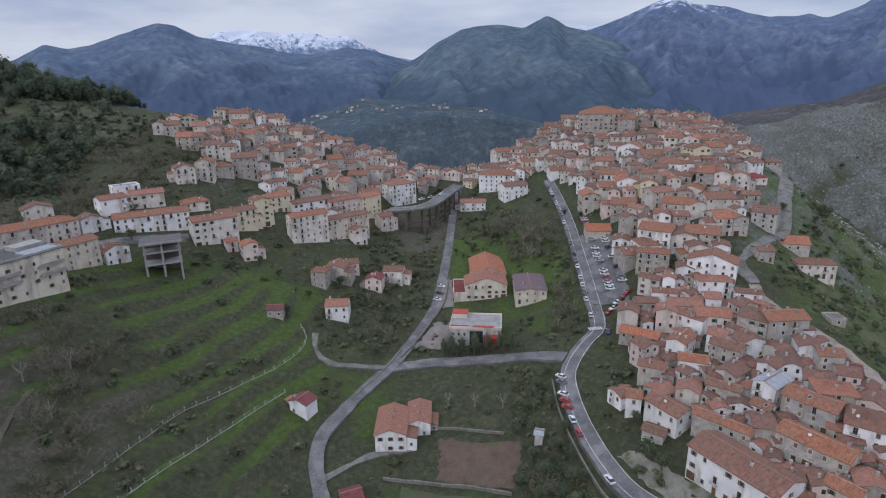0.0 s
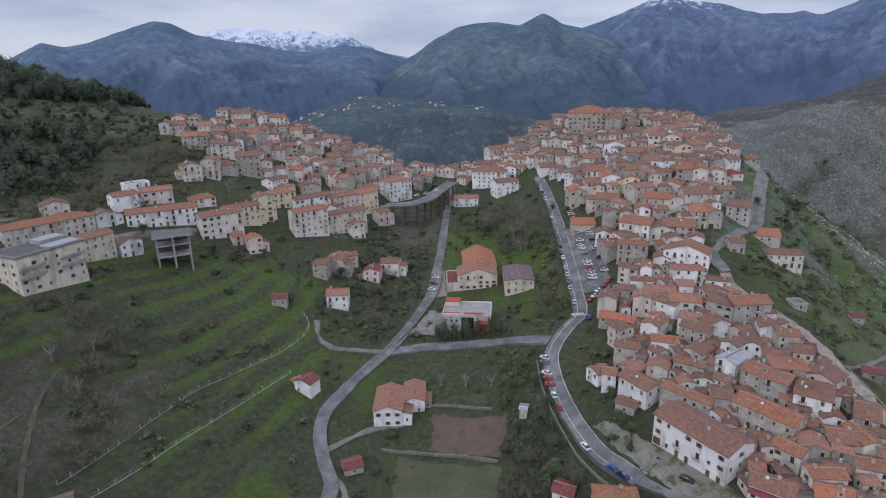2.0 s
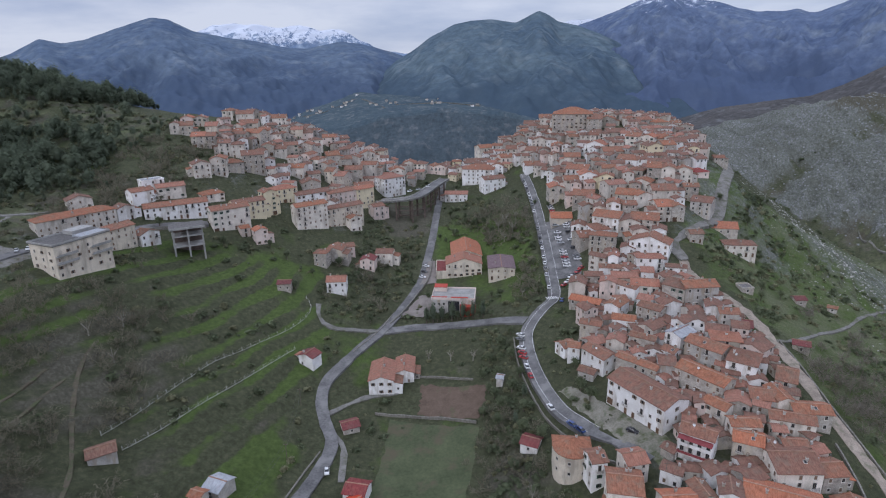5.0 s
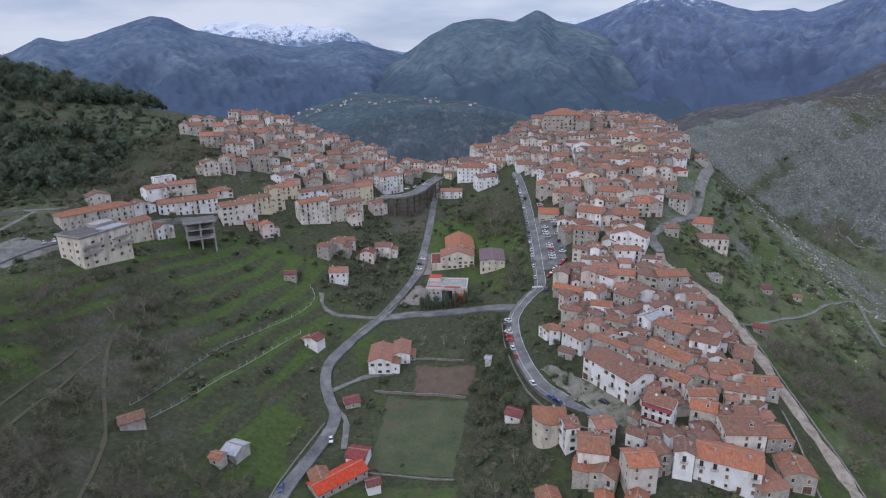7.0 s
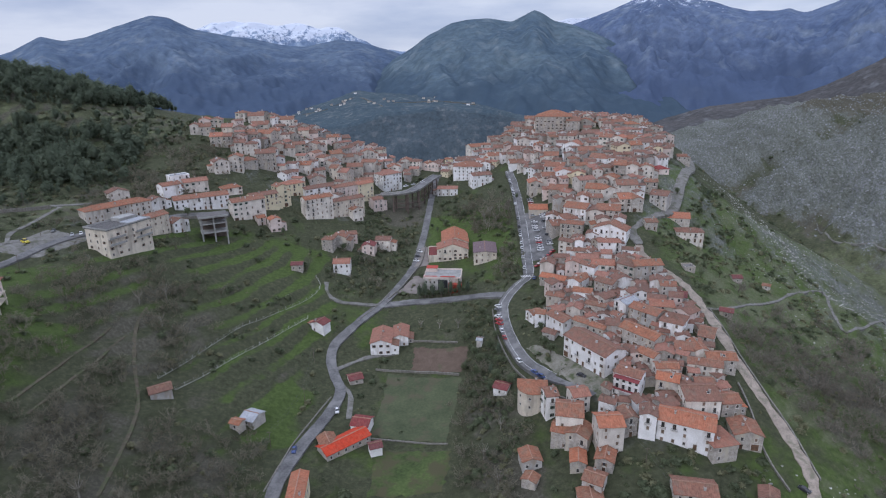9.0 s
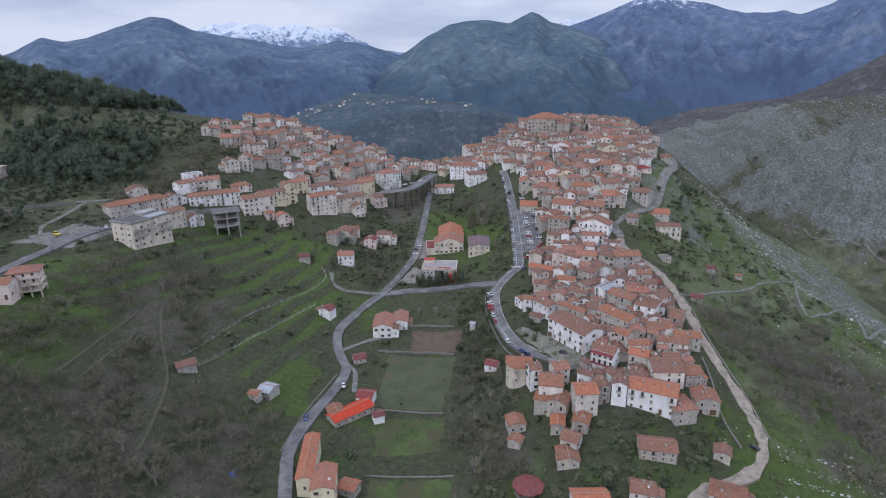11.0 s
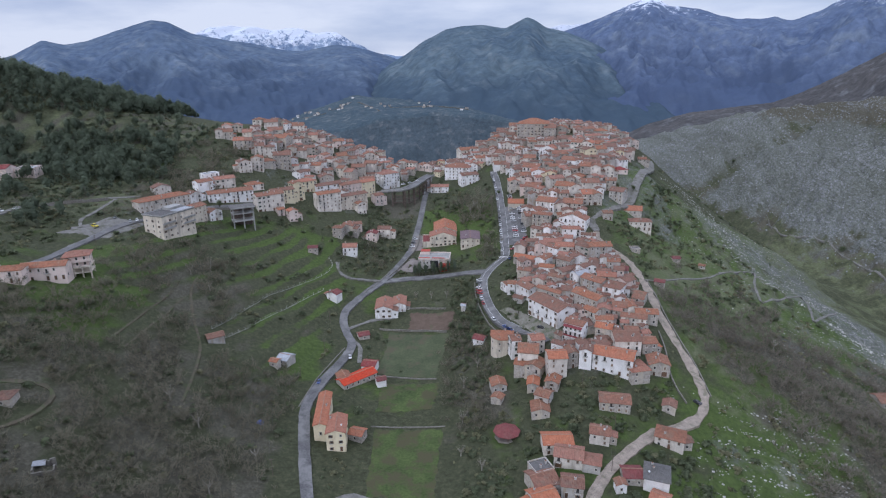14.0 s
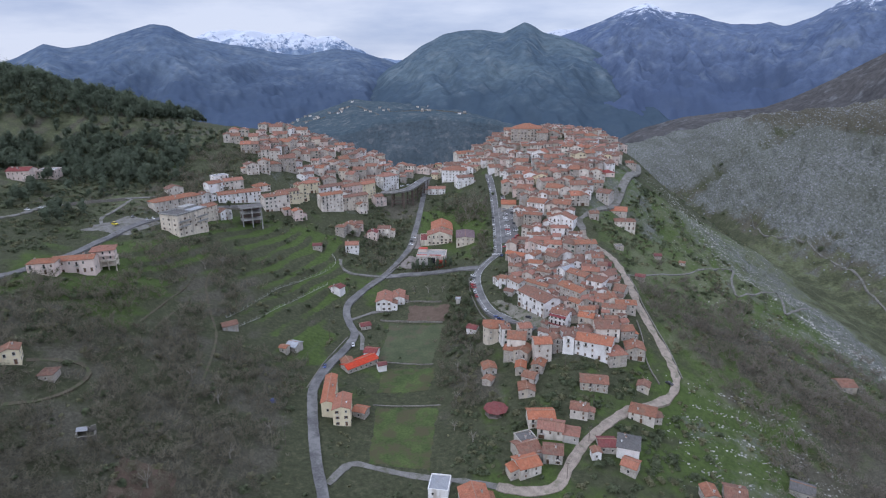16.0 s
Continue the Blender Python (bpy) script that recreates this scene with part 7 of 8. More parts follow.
def wire_fence(points, label):
    c = spline(points, 4.0)
    t = thing("wire_fence", 0, 0, 0, 0, label, "fence")
    w = Shape()
    for k, p in enumerate(c):
        part("post", POST, t, pose(p[0], p[1], at_ground(*p)))
        if k:
            w.tube((*c[k - 1], at_ground(*c[k - 1]) + 0.12), (*p, at_ground(*p) + 0.12), 0.09, 0.09, 4)
            for h in (0.5, 1.0, 1.5):
                w.tube((*c[k - 1], at_ground(*c[k - 1]) + h), (*p, at_ground(*p) + h), 0.016, 0.016, 3)
    part("wire", w.mesh("wire", [POST_WHITE]), t)


wire_fence([(-106, 116.4), (-101.3, 132.9), (-95.0, 153.0), (-88.3, 169.6), (-78.5, 185.1), (-67.1, 200.5), (-60.3, 214.1), (-59.6, 223.4), (-62.8, 228.4)], "wire fence with pale posts along a terrace")
wire_fence([(-98.7, 114.1), (-92.5, 127.7), (-85.7, 143.2), (-78.0, 160.9), (-70.4, 174.4), (-60.7, 190.5)], "lower wire fence with pale posts")

# ---- parked cars ----
CAR_PAINT = {k: plain("car_" + k, c, 0.35) for k, c in (("white", (0.62, 0.62, 0.62)), ("silver", (0.36, 0.37, 0.38)), ("red", (0.34, 0.03, 0.03)), ("blue", (0.04, 0.07, 0.20)), ("black", (0.025, 0.025, 0.03)), ("grey", (0.14, 0.145, 0.15)))}
TYRE = plain("tyre", (0.02, 0.02, 0.02), 0.9)
RIM = plain("rim", (0.4, 0.4, 0.42), 0.4, 0.6)
LAMP = plain("headlight", (0.6, 0.6, 0.6), 0.2)


def lofted(profile, sections):
    """A body from outlines along its length: each (y, half width, z low, z high, top half width)."""
    s = Shape()
    rings = [[(-w, y, lo), (-w, y, (lo + hi) / 2), (-tw, y, hi), (tw, y, hi), (w, y, (lo + hi) / 2), (w, y, lo)] for y, w, lo, hi, tw in sections]
    for a, b in zip(rings, rings[1:]):
        for k in range(6):
            j = (k + 1) % 6
            s.face([a[k], a[j], b[j], b[k]])
    s.face(rings[0][::-1])
    s.face(rings[-1])
    return s


_wheel = Shape()
_ring = [(0.31 * math.cos(math.tau * k / 12), 0.31 * math.sin(math.tau * k / 12)) for k in range(12)]
for _k in range(12):
    _j = (_k + 1) % 12
    _wheel.face([(-0.1, *_ring[_k]), (-0.1, *_ring[_j]), (0.1, *_ring[_j]), (0.1, *_ring[_k])])
_wheel.face([(0.1, *p) for p in _ring]).face([(-0.1, *p) for p in _ring[::-1]])
WHEEL_MESH = _wheel.mesh("tyre", [TYRE])
RIM_MESH = Shape().box(-0.11, 0.11, -0.17, 0.17, -0.17, 0.17).mesh("rim", [RIM])
CAR_BODY = lofted(None, [(-2.05, 0.72, 0.35, 0.62, 0.62), (-1.9, 0.84, 0.28, 0.80, 0.72), (-1.0, 0.86, 0.25, 0.92, 0.76), (1.2, 0.86, 0.25, 0.95, 0.78), (1.9, 0.84, 0.28, 0.92, 0.74), (2.05, 0.74, 0.38, 0.75, 0.62)])
CAR_CABIN = lofted(None, [(-1.0, 0.74, 0.88, 0.95, 0.70), (-0.35, 0.74, 0.88, 1.38, 0.58), (0.9, 0.74, 0.88, 1.42, 0.58), (1.75, 0.72, 0.88, 1.0, 0.66)])
CAR_TOP = Shape().box(-0.57, 0.57, -0.32, 0.92, 1.40, 1.45)
CABIN_MESH = CAR_CABIN.mesh("glazing", [GLASS])


def make_car(paint, words):
    t = thing("car", 0, 0, 0, 0, words, "car", "parked cars")
    body = part("body", CAR_BODY.mesh("body", [CAR_PAINT[paint]], smooth=False), t)
    part("glazing", CABIN_MESH, t, None, "dark car windows")
    part("car_roof", CAR_TOP.mesh("car_roof", [CAR_PAINT[paint]]), t)
    for wx in (-0.78, 0.78):
        for wy in (-1.3, 1.3):
            wh = part("wheel", WHEEL_MESH, t, pose(wx, wy, 0.31))
            part("rim", RIM_MESH, wh)
        part("headlight", Shape().box(wx * 0.72 - 0.14, wx * 0.72 + 0.14, -2.03, -1.93, 0.58, 0.72).mesh("headlight", [LAMP]), body)
    return t


CAR_KINDS = ["white", "silver", "red", "blue", "black", "grey"]
CARS = {}


def park(x, y, yaw, paint, lift=0.3):
    m = pose(x, y, top_z(x, y) + 0.02, 0, 0, yaw)
    if paint not in CARS:
        CARS[paint] = make_car(paint, f"parked {paint} hatchback car on grey asphalt")
        CARS[paint].matrix_world = m
        return CARS[paint]
    return copy_thing(CARS[paint], m)


rng_cars = random.Random(11)


def any_paint():
    return rng_cars.choices(CAR_KINDS, [9, 4, 3, 2, 4, 4])[0]


# along the street's outer side, nose to tail
line = street_line
dist = np.concatenate([[0], np.cumsum(np.linalg.norm(np.diff(line, axis=0), axis=1))])


def on_street(s, off):
    i = min(int(np.searchsorted(dist, s)), len(line) - 2)
    d = line[i + 1] - line[i]
    d = d / np.linalg.norm(d)
    p = line[i] + np.array([d[1], -d[0]]) * off
    return p[0], p[1], math.degrees(math.atan2(-d[0], d[1]))


s_at = 14.0
while s_at < 176:
    px, py, pa = on_street(s_at, 2.5)
    if rng_cars.random() < 0.68:
        park(px, py, pa + (180 if rng_cars.random() < 0.4 else 0), any_paint(), 0.45)
    s_at += rng_cars.uniform(5.2, 7.0)
for s_at, paint in ((212, "white"), (216.5, "grey"), (221, "white"), (225.5, "red"), (230, "red"), (236, "white"), (243, "red"), (262, "white"), (276, "blue"), (282, "blue"), (291, "silver")):
    px, py, pa = on_street(s_at, 2.5)
    park(px, py, pa + (55 if s_at < 232 else 0), paint, 0.5)
# the car park: two rows across, and a slanting row below
for k in range(16):
    py = 240.5 + k * 3.0
    if rng_cars.random() < 0.85:
        park(72.6 + 0.05 * (py - 240) + 0.4, py, 84, any_paint(), 0.45)
    if rng_cars.random() < 0.75 and k % 3:
        park(79.0 + 0.05 * (py - 240), py, 94, any_paint(), 0.5)
for k, paint in enumerate(("red", "white", "white", "black", "red", "red")):
    park(68.2 + 2.1 * k, 224.0 + 1.9 * k, -52, paint, 0.6)
for k in range(7):
    park(77.5, 301 + k * 3.1, 90, any_paint(), 0.6)
park(64.5, 211, 160, "blue", 0.5)
park(69, 117.5, 50, "black", 0.5)
for px, py, pa, paint in ((-2.5, 283, 60, "white"), (-3.5, 276, 60, "black"), (-4.5, 270, 65, "white"), (-35.5, 125, 10, "white"), (131.5, 63, 40, "black"), (-47.5, 96, 5, "blue"), (-2, 379, -40, "white"), (-9, 371, -45, "silver"), (-15, 366.5, -50, "white"), (-255, 188, 75, "white"), (-251, 196, 70, "white"), (-249, 201, 70, "silver"), (-186, 205, 30, "silver"), (-183, 208, 30, "white"), (-196, 206, 20, "grey")):
    z_lift = 0.4 if py < 360 else None
    c = park(px, py, pa, paint, 0.5)
    if z_lift is None:
        k = int(np.argmin(np.hypot(viaduct_line[:, 0] - px, viaduct_line[:, 1] - py)))
        c.location = (px, py, viaduct_z[k])

# a yellow van on the gravel yard
CAR_PAINT["yellow"] = plain("car_yellow", (0.55, 0.45, 0.04), 0.4)
van = park(-199.5, 188.5, 60, "yellow")
van.scale = (1.25, 1.25, 1.5)


# ---- wooden poles with wires ----
def pole_line(points, label):
    tops = []
    for px, py in points:
        t = thing("utility_pole", px, py, at_ground(px, py), 0, label, "utility pole", "utility poles")
        part("pole", Shape().tube((0, 0, -0.8), (0, 0, 8.0), 0.14, 0.09).mesh("pole", [BARK]), t)
        part("crossarm", Shape().box(-0.8, 0.8, -0.06, 0.06, 7.3, 7.45).mesh("crossarm", [BARK]), t)
        tops.append(Vector((px, py, at_ground(px, py) + 7.5)))
    for a, b in zip(tops, tops[1:]):
        w = Shape()
        for off in (-0.7, 0.7):
            prev = None
            for k in range(9):
                u = k / 8
                p = a.lerp(b, u) + Vector((off, 0, -1.2 * 4 * u * (1 - u)))
                if prev is not None:
                    w.tube(prev, p, 0.025, 0.025, 3)
                prev = p
        tagged(new("cable", w.mesh("cable", [IRON])), "thin dark overhead cables sagging between poles", "cable")


pole_line([(72, 96), (80, 70), (88, 45), (80, 22), (66, 2)], "grey wooden utility pole with crossarm")
pole_line([(-52, 160), (-50, 128), (-56, 95), (-62, 62), (-52, 24)], "weathered wooden pole beside the road")
pole_line([(-184, 160), (-199, 200), (-230, 236)], "tall wooden pole near the gravel yard")

# a roofless hut, a tarpaulin heap and stacked rubble on the lower slope
def stone_ruin(x, y, yaw):
    t = thing("ruin", x, y, at_ground(x, y), yaw, "roofless grey stone hut, half fallen in", "ruin")
    rng = random.Random(6)
    for x0, y0, x1, y1, h in ((-3, -2.4, 3, -2.4, 1.6), (-3, 2.4, 3, 2.4, 2.6), (-3, -2.4, -3, 2.4, 2.4), (3, -2.4, 3, 0.6, 1.3)):
        s = Shape()
        n = 5
        for k in range(n):
            a, b = k / n, (k + 1) / n
            ax, ay, bx, by = x0 + (x1 - x0) * a, y0 + (y1 - y0) * a, x0 + (x1 - x0) * b, y0 + (y1 - y0) * b
            s.box(min(ax, bx) - 0.25, max(ax, bx) + 0.25, min(ay, by) - 0.25, max(ay, by) + 0.25, -1.5, h * rng.uniform(0.55, 1.1))
        part("wall", s.mesh("wall", [RUBBLE]), t)
    part("roof_sheet", Shape().face([(-3.2, 0.2, 2.7), (0.6, 0.1, 1.9), (0.5, 2.7, 2.5), (-3.1, 2.8, 2.9)]).face([(-3.2, 0.2, 2.64), (-3.1, 2.8, 2.84), (0.5, 2.7, 2.44), (0.6, 0.1, 1.84)]).mesh("roof_sheet", [ROOFS["light"]]), t, None, "rusted sheet of roofing")
    FOOTPRINTS.append((x, y, 8, 7, yaw))


stone_ruin(-119, -1, 25)
tarp = thing("tarpaulin", -65, 54, at_ground(-65, 54), 20, "blue tarpaulin thrown over a heap", "tarpaulin")
cover_mesh = Shape()
for k in range(8):
    a0, a1 = k * math.tau / 8, (k + 1) * math.tau / 8
    r0, r1 = 1.9 + 0.4 * math.sin(k * 2.1), 1.9 + 0.4 * math.sin(k * 2.1 + 2.1)
    lo0, lo1 = (r0 * math.cos(a0), r0 * math.sin(a0), -0.2), (r1 * math.cos(a1), r1 * math.sin(a1), -0.2)
    hi0, hi1 = (0.5 * lo0[0], 0.5 * lo0[1], 1.1), (0.5 * lo1[0], 0.5 * lo1[1], 1.1)
    cover_mesh.face([lo0, lo1, hi1, hi0]).face([hi0, hi1, (0.1, 0.2, 1.45)])
part("sheet", cover_mesh.mesh("sheet", [plain("tarpaulin_blue", (0.05, 0.07, 0.22), 0.5)]), tarp)

# zebra crossing
zebra = thing("zebra_crossing", 61.2, 214.6, top_z(61.2, 214.6), 8, "white zebra crossing stripes painted on asphalt", "road marking")
PAINT = material("road_paint", (0.55, 0.55, 0.54), (0.72, 0.72, 0.70), 2.0, 0.8, 0.0)
for k in range(8):
    part("stripe", Shape().box(-3.8 + k * 0.98, -3.3 + k * 0.98, -1.3, 1.3, 0.12, 0.15).mesh("stripe", [PAINT]), zebra)


# ---- the tightly packed rest of both quarters: too many and too small to tell apart, one object ----
MASS_WALLS = ["cream", "stone", "grey", "white", "pink", "yellow"]
MASS_ROOFS = ["clay", "brown", "orange"]
MASS = Shape()
MASS_SPOTS = []


def mass_house(x, y, w, d, h, yaw, wall, roof, rng, ridge_x=True):
    """A plain small house with tiled roof and windows, added to the joined quarter."""
    c, sn = math.cos(radians(yaw)), math.sin(radians(yaw))
    z0 = float(surface_z(x + sn * d / 2, y - c * d / 2))
    m = pose(x, y, z0, 0, 0, yaw)
    one = Shape()
    W, R = MASS_WALLS.index(wall), 6 + MASS_ROOFS.index(roof)
    hw, hd, o, pitch = w / 2, d / 2, 0.4, 0.36
    for p, q in (((-hw, -hd), (hw, -hd)), ((hw, -hd), (hw, hd)), ((hw, hd), (-hw, hd)), ((-hw, hd), (-hw, -hd))):
        one.face([(*p, -6), (*q, -6), (*q, h), (*p, h)], W)
    if ridge_x:
        rise = hd * pitch
        one.face([(hw, -hd, h), (hw, hd, h), (hw, 0, h + rise)], W).face([(-hw, hd, h), (-hw, -hd, h), (-hw, 0, h + rise)], W)
        e, t = h - o * pitch + 0.2, h + rise + 0.2
        slope_patch(one, (-hw - o, -hd - o, e), (hw + o, -hd - o, e), (hw + o, 0, t), (-hw - o, 0, t), 0.2, rng, 3, 2, R)
        slope_patch(one, (hw + o, hd + o, e), (-hw - o, hd + o, e), (-hw - o, 0, t), (hw + o, 0, t), 0.2, rng, 3, 2, R)
    else:
        rise = hw * pitch
        one.face([(-hw, -hd, h), (hw, -hd, h), (0, -hd, h + rise)], W).face([(hw, hd, h), (-hw, hd, h), (0, hd, h + rise)], W)
        e, t = h - o * pitch + 0.2, h + rise + 0.2
        slope_patch(one, (-hw - o, hd + o, e), (-hw - o, -hd - o, e), (0, -hd - o, t), (0, hd + o, t), 0.2, rng, 3, 2, R)
        slope_patch(one, (hw + o, -hd - o, e), (hw + o, hd + o, e), (0, hd + o, t), (0, -hd - o, t), 0.2, rng, 3, 2, R)
    storeys = max(1, round(h / 3.0))
    for turn, width, off in ((0, w, d), (90, d, w), (-90, d, w)):
        spin = Matrix.Rotation(radians(turn), 4, "Z")
        n = max(1, int(width / 2.9))
        for k in range(storeys):
            for i in range(n):
                if rng.random() < 0.35:
                    continue
                px, zc = (i + 0.5) * width / n - width / 2 + rng.uniform(-0.2, 0.2), (k + 0.52) * h / storeys
                glass = rng.choice((9, 9, 10))
                one.box(px - 0.6, px + 0.6, -off / 2 - 0.08, -off / 2, zc + 0.66, zc + 0.8, 11, spin)
                one.box(px - 0.44, px + 0.44, -off / 2 - 0.04, -off / 2, zc - 0.66, zc + 0.66, glass, spin)
    u = rng.uniform(-0.3, 0.3)
    one.box(u * w - 0.35, u * w + 0.35, hd * 0.3 - 0.3, hd * 0.3 + 0.3, h, h + rise + 1.0, 2)
    base = len(MASS.v)
    MASS.v += [tuple(m @ Vector(v)) for v in one.v]
    MASS.f += [tuple(i + base for i in f) for f in one.f]
    MASS.m += one.m
    MASS.uv += one.uv
    MASS_SPOTS.append((x, y, w, d, yaw))


def fill_quarter(seed, left, right, y0, y1, walls, step=8.4, tall=(5.0, 8.0), tight=0.47, wide=(5.5, 9.5)):
    """Houses wherever the quarter still has room; left and right give its edges by y."""
    rng = random.Random(seed)
    y = y0
    while y < y1:
        xa, xb = (float(np.interp(y, sorted(e), [e[k] for k in sorted(e)])) for e in (left, right))
        x = xa + rng.uniform(0, 4)
        while x < xb:
            px, py = x + rng.uniform(-1.8, 1.8), y + rng.uniform(-1.8, 1.8)
            w, d, h = rng.uniform(*wide), rng.uniform(wide[0], wide[1] - 1), rng.uniform(*tall)
            near = FOOTPRINTS + MASS_SPOTS
            clear = all(math.hypot(px - q[0], py - q[1]) > tight * ((w + d) / 2 + (q[2] + q[3]) / 2) for q in near)
            if clear and all(np.hypot(c[:, 0] - px, c[:, 1] - py).min() > half + 3.2 for c, half in ROADS):
                mass_house(px, py, w, d, h, rng.choice([-35, -22, -12, -4, 4, 12, 22, 35, 70]), rng.choice(walls), rng.choice(["clay", "clay", "clay", "brown", "orange"]), rng, rng.random() < 0.7)
            x += step
        y += step * 0.9


MIXED = ["cream", "cream", "cream", "stone", "stone", "grey", "white", "white", "white", "white", "pink"]
fill_quarter(1, {118: 92, 135: 97, 160: 66, 200: 68, 228: 74, 236: 88, 330: 88, 380: 84, 440: 66, 500: 66}, {118: 127, 160: 128, 200: 121, 225: 120, 250: 130, 280: 150, 310: 172, 350: 190, 400: 205, 440: 212, 500: 198}, 90, 500, MIXED)
fill_quarter(2, {335: -80, 350: -130, 400: -160, 440: -155, 480: -150}, {335: -60, 350: -55, 400: -45, 440: -38, 480: -70}, 335, 480, MIXED, 9.5, (5, 8.0), 0.5)
fill_quarter(3, {418: 20, 470: 2}, {418: 62, 430: 66, 470: 62}, 424, 470, ["white", "cream", "white", "yellow"])
fill_quarter(4, {400: -36, 450: -36}, {400: -16, 450: 4}, 402, 450, MIXED)
fill_quarter(5, {52: 70, 75: 66, 100: 72, 118: 84, 135: 84, 160: 66, 200: 68, 235: 78}, {52: 100, 75: 122, 118: 127, 160: 130, 200: 124, 235: 122}, 96, 235, MIXED, 5.2, (2.6, 5.0), 0.40, (3.6, 6.2))
FOOTPRINTS += MASS_SPOTS
mass = MASS.mesh("packed_houses", [WALLS[k] for k in MASS_WALLS] + [ROOFS[k] for k in MASS_ROOFS] + [GLASS, SHUTTER, FRAME])
tagged(new("packed_houses", mass), "tightly packed small village houses with tiled roofs", "houses", kind="stuff")


# ---- hamlets and a road on the far flanks ----
rng_far = random.Random(4)


def on_flank(bearing, rise):
    return on_range("terraced_spur", bearing, rise)


for bearing, s, n in ((-14.0, -0.0835, 2), (-12.8, -0.077, 4), (-11.8, -0.071, 4), (-10.8, -0.074, 3), (-9.4, -0.063, 4), (-8.6, -0.057, 3), (-7.5, -0.046, 2), (-6.3, -0.066, 2), (-4.3, -0.062, 3), (-1.2, -0.0615, 3), (-0.3, -0.061, 3), (3.7, -0.0675, 3)):
    for _ in range(n):
        px, py, pz = on_flank(bearing + rng_far.uniform(-0.7, 0.7), s + rng_far.uniform(-0.004, 0.004))
        house(float(px), float(py), rng_far.uniform(7, 10), rng_far.uniform(6, 8), rng_far.uniform(3.5, 5.0), rng_far.uniform(-20, 20), "x", rng_far.choice(["grey", "cream", "white"]), "grey", base=float(pz) + 0.3, windows=False, label="small pale farmhouse on the distant mountain flank", deep=4)
for nodes in (((-14.2, -0.085), (-12.5, -0.079), (-10.8, -0.0745), (-9.2, -0.0645), (-8.2, -0.056), (-7.1, -0.055), (-6.0, -0.063), (-5.1, -0.070)), ((-4.0, -0.065), (-2.0, -0.0645), (0.3, -0.0635), (2.5, -0.067), (4.0, -0.070))):
    pts = [on_flank(b, s) for b, s in nodes]
    c = spline(pts, 25.0)
    sh = Shape()
    for a, b in zip(c, c[1:]):
        sh.face([(a[0], a[1], a[2] - 1), (b[0], b[1], b[2] - 1), (b[0], b[1], b[2] + 2.6), (a[0], a[1], a[2] + 2.6)])
    tagged(new("road_far", sh.mesh("road_far", [GREY_DIRT])), "pale road cut into the distant mountain flank", "road", kind="structure")


# ---- plants and rocks ----
RASTER = 2.0
mask_x0, mask_y0 = -480.0, -120.0
mask = np.zeros((450, 540), bool)


def mask_disc(x, y, r):
    i0, i1 = int((x - r - mask_x0) / RASTER), int((x + r - mask_x0) / RASTER) + 1
    j0, j1 = int((y - r - mask_y0) / RASTER), int((y + r - mask_y0) / RASTER) + 1
    mask[max(j0, 0):max(j1, 0), max(i0, 0):max(i1, 0)] = True


for c, half in ROADS:
    for p in c:
        mask_disc(p[0], p[1], half + 0.4)
for fx0, fy0, fw, fd, fyaw in FOOTPRINTS:
    ca, sa = math.cos(radians(fyaw)), math.sin(radians(fyaw))
    for u in np.arange(-fw / 2, fw / 2 + 1, 2.0):
        for v in np.arange(-fd / 2, fd / 2 + 1, 2.0):
            mask_disc(fx0 + ca * u - sa * v, fy0 + sa * u + ca * v, 1.4)


def is_free(x, y):
    i = np.clip(((x - mask_x0) / RASTER).astype(int), 0, mask.shape[1] - 1)
    j = np.clip(((y - mask_y0) / RASTER).astype(int), 0, mask.shape[0] - 1)
    return ~mask[j, i]


def heart(rng, rings, sides, rx, rz, lift):
    """A closed uneven body inside a crown, so that no light falls through its middle."""
    v = [(0, 0, lift - rz)]
    for j in range(1, rings):
        a = math.pi * j / rings
        for k in range(sides):
            th = math.tau * (k + 0.5 * (j % 2)) / sides
            q = rng.uniform(0.6, 1.2)
            v.append((rx * q * math.sin(a) * math.cos(th), rx * q * math.sin(a) * math.sin(th), lift - rz * q * math.cos(a)))
    v.append((0, 0, lift + rz))
    f = [(0, 1 + (k + 1) % sides, 1 + k) for k in range(sides)]
    for j in range(rings - 2):
        lo, hi = 1 + j * sides, 1 + (j + 1) * sides
        for k in range(sides):
            m = (k + 1) % sides
            f += [(lo + k, lo + m, hi + k), (lo + m, hi + m, hi + k)]
    lo = 1 + (rings - 2) * sides
    f += [(lo + k, lo + (k + 1) % sides, len(v) - 1) for k in range(sides)]
    return np.array(v, float), np.array(f)


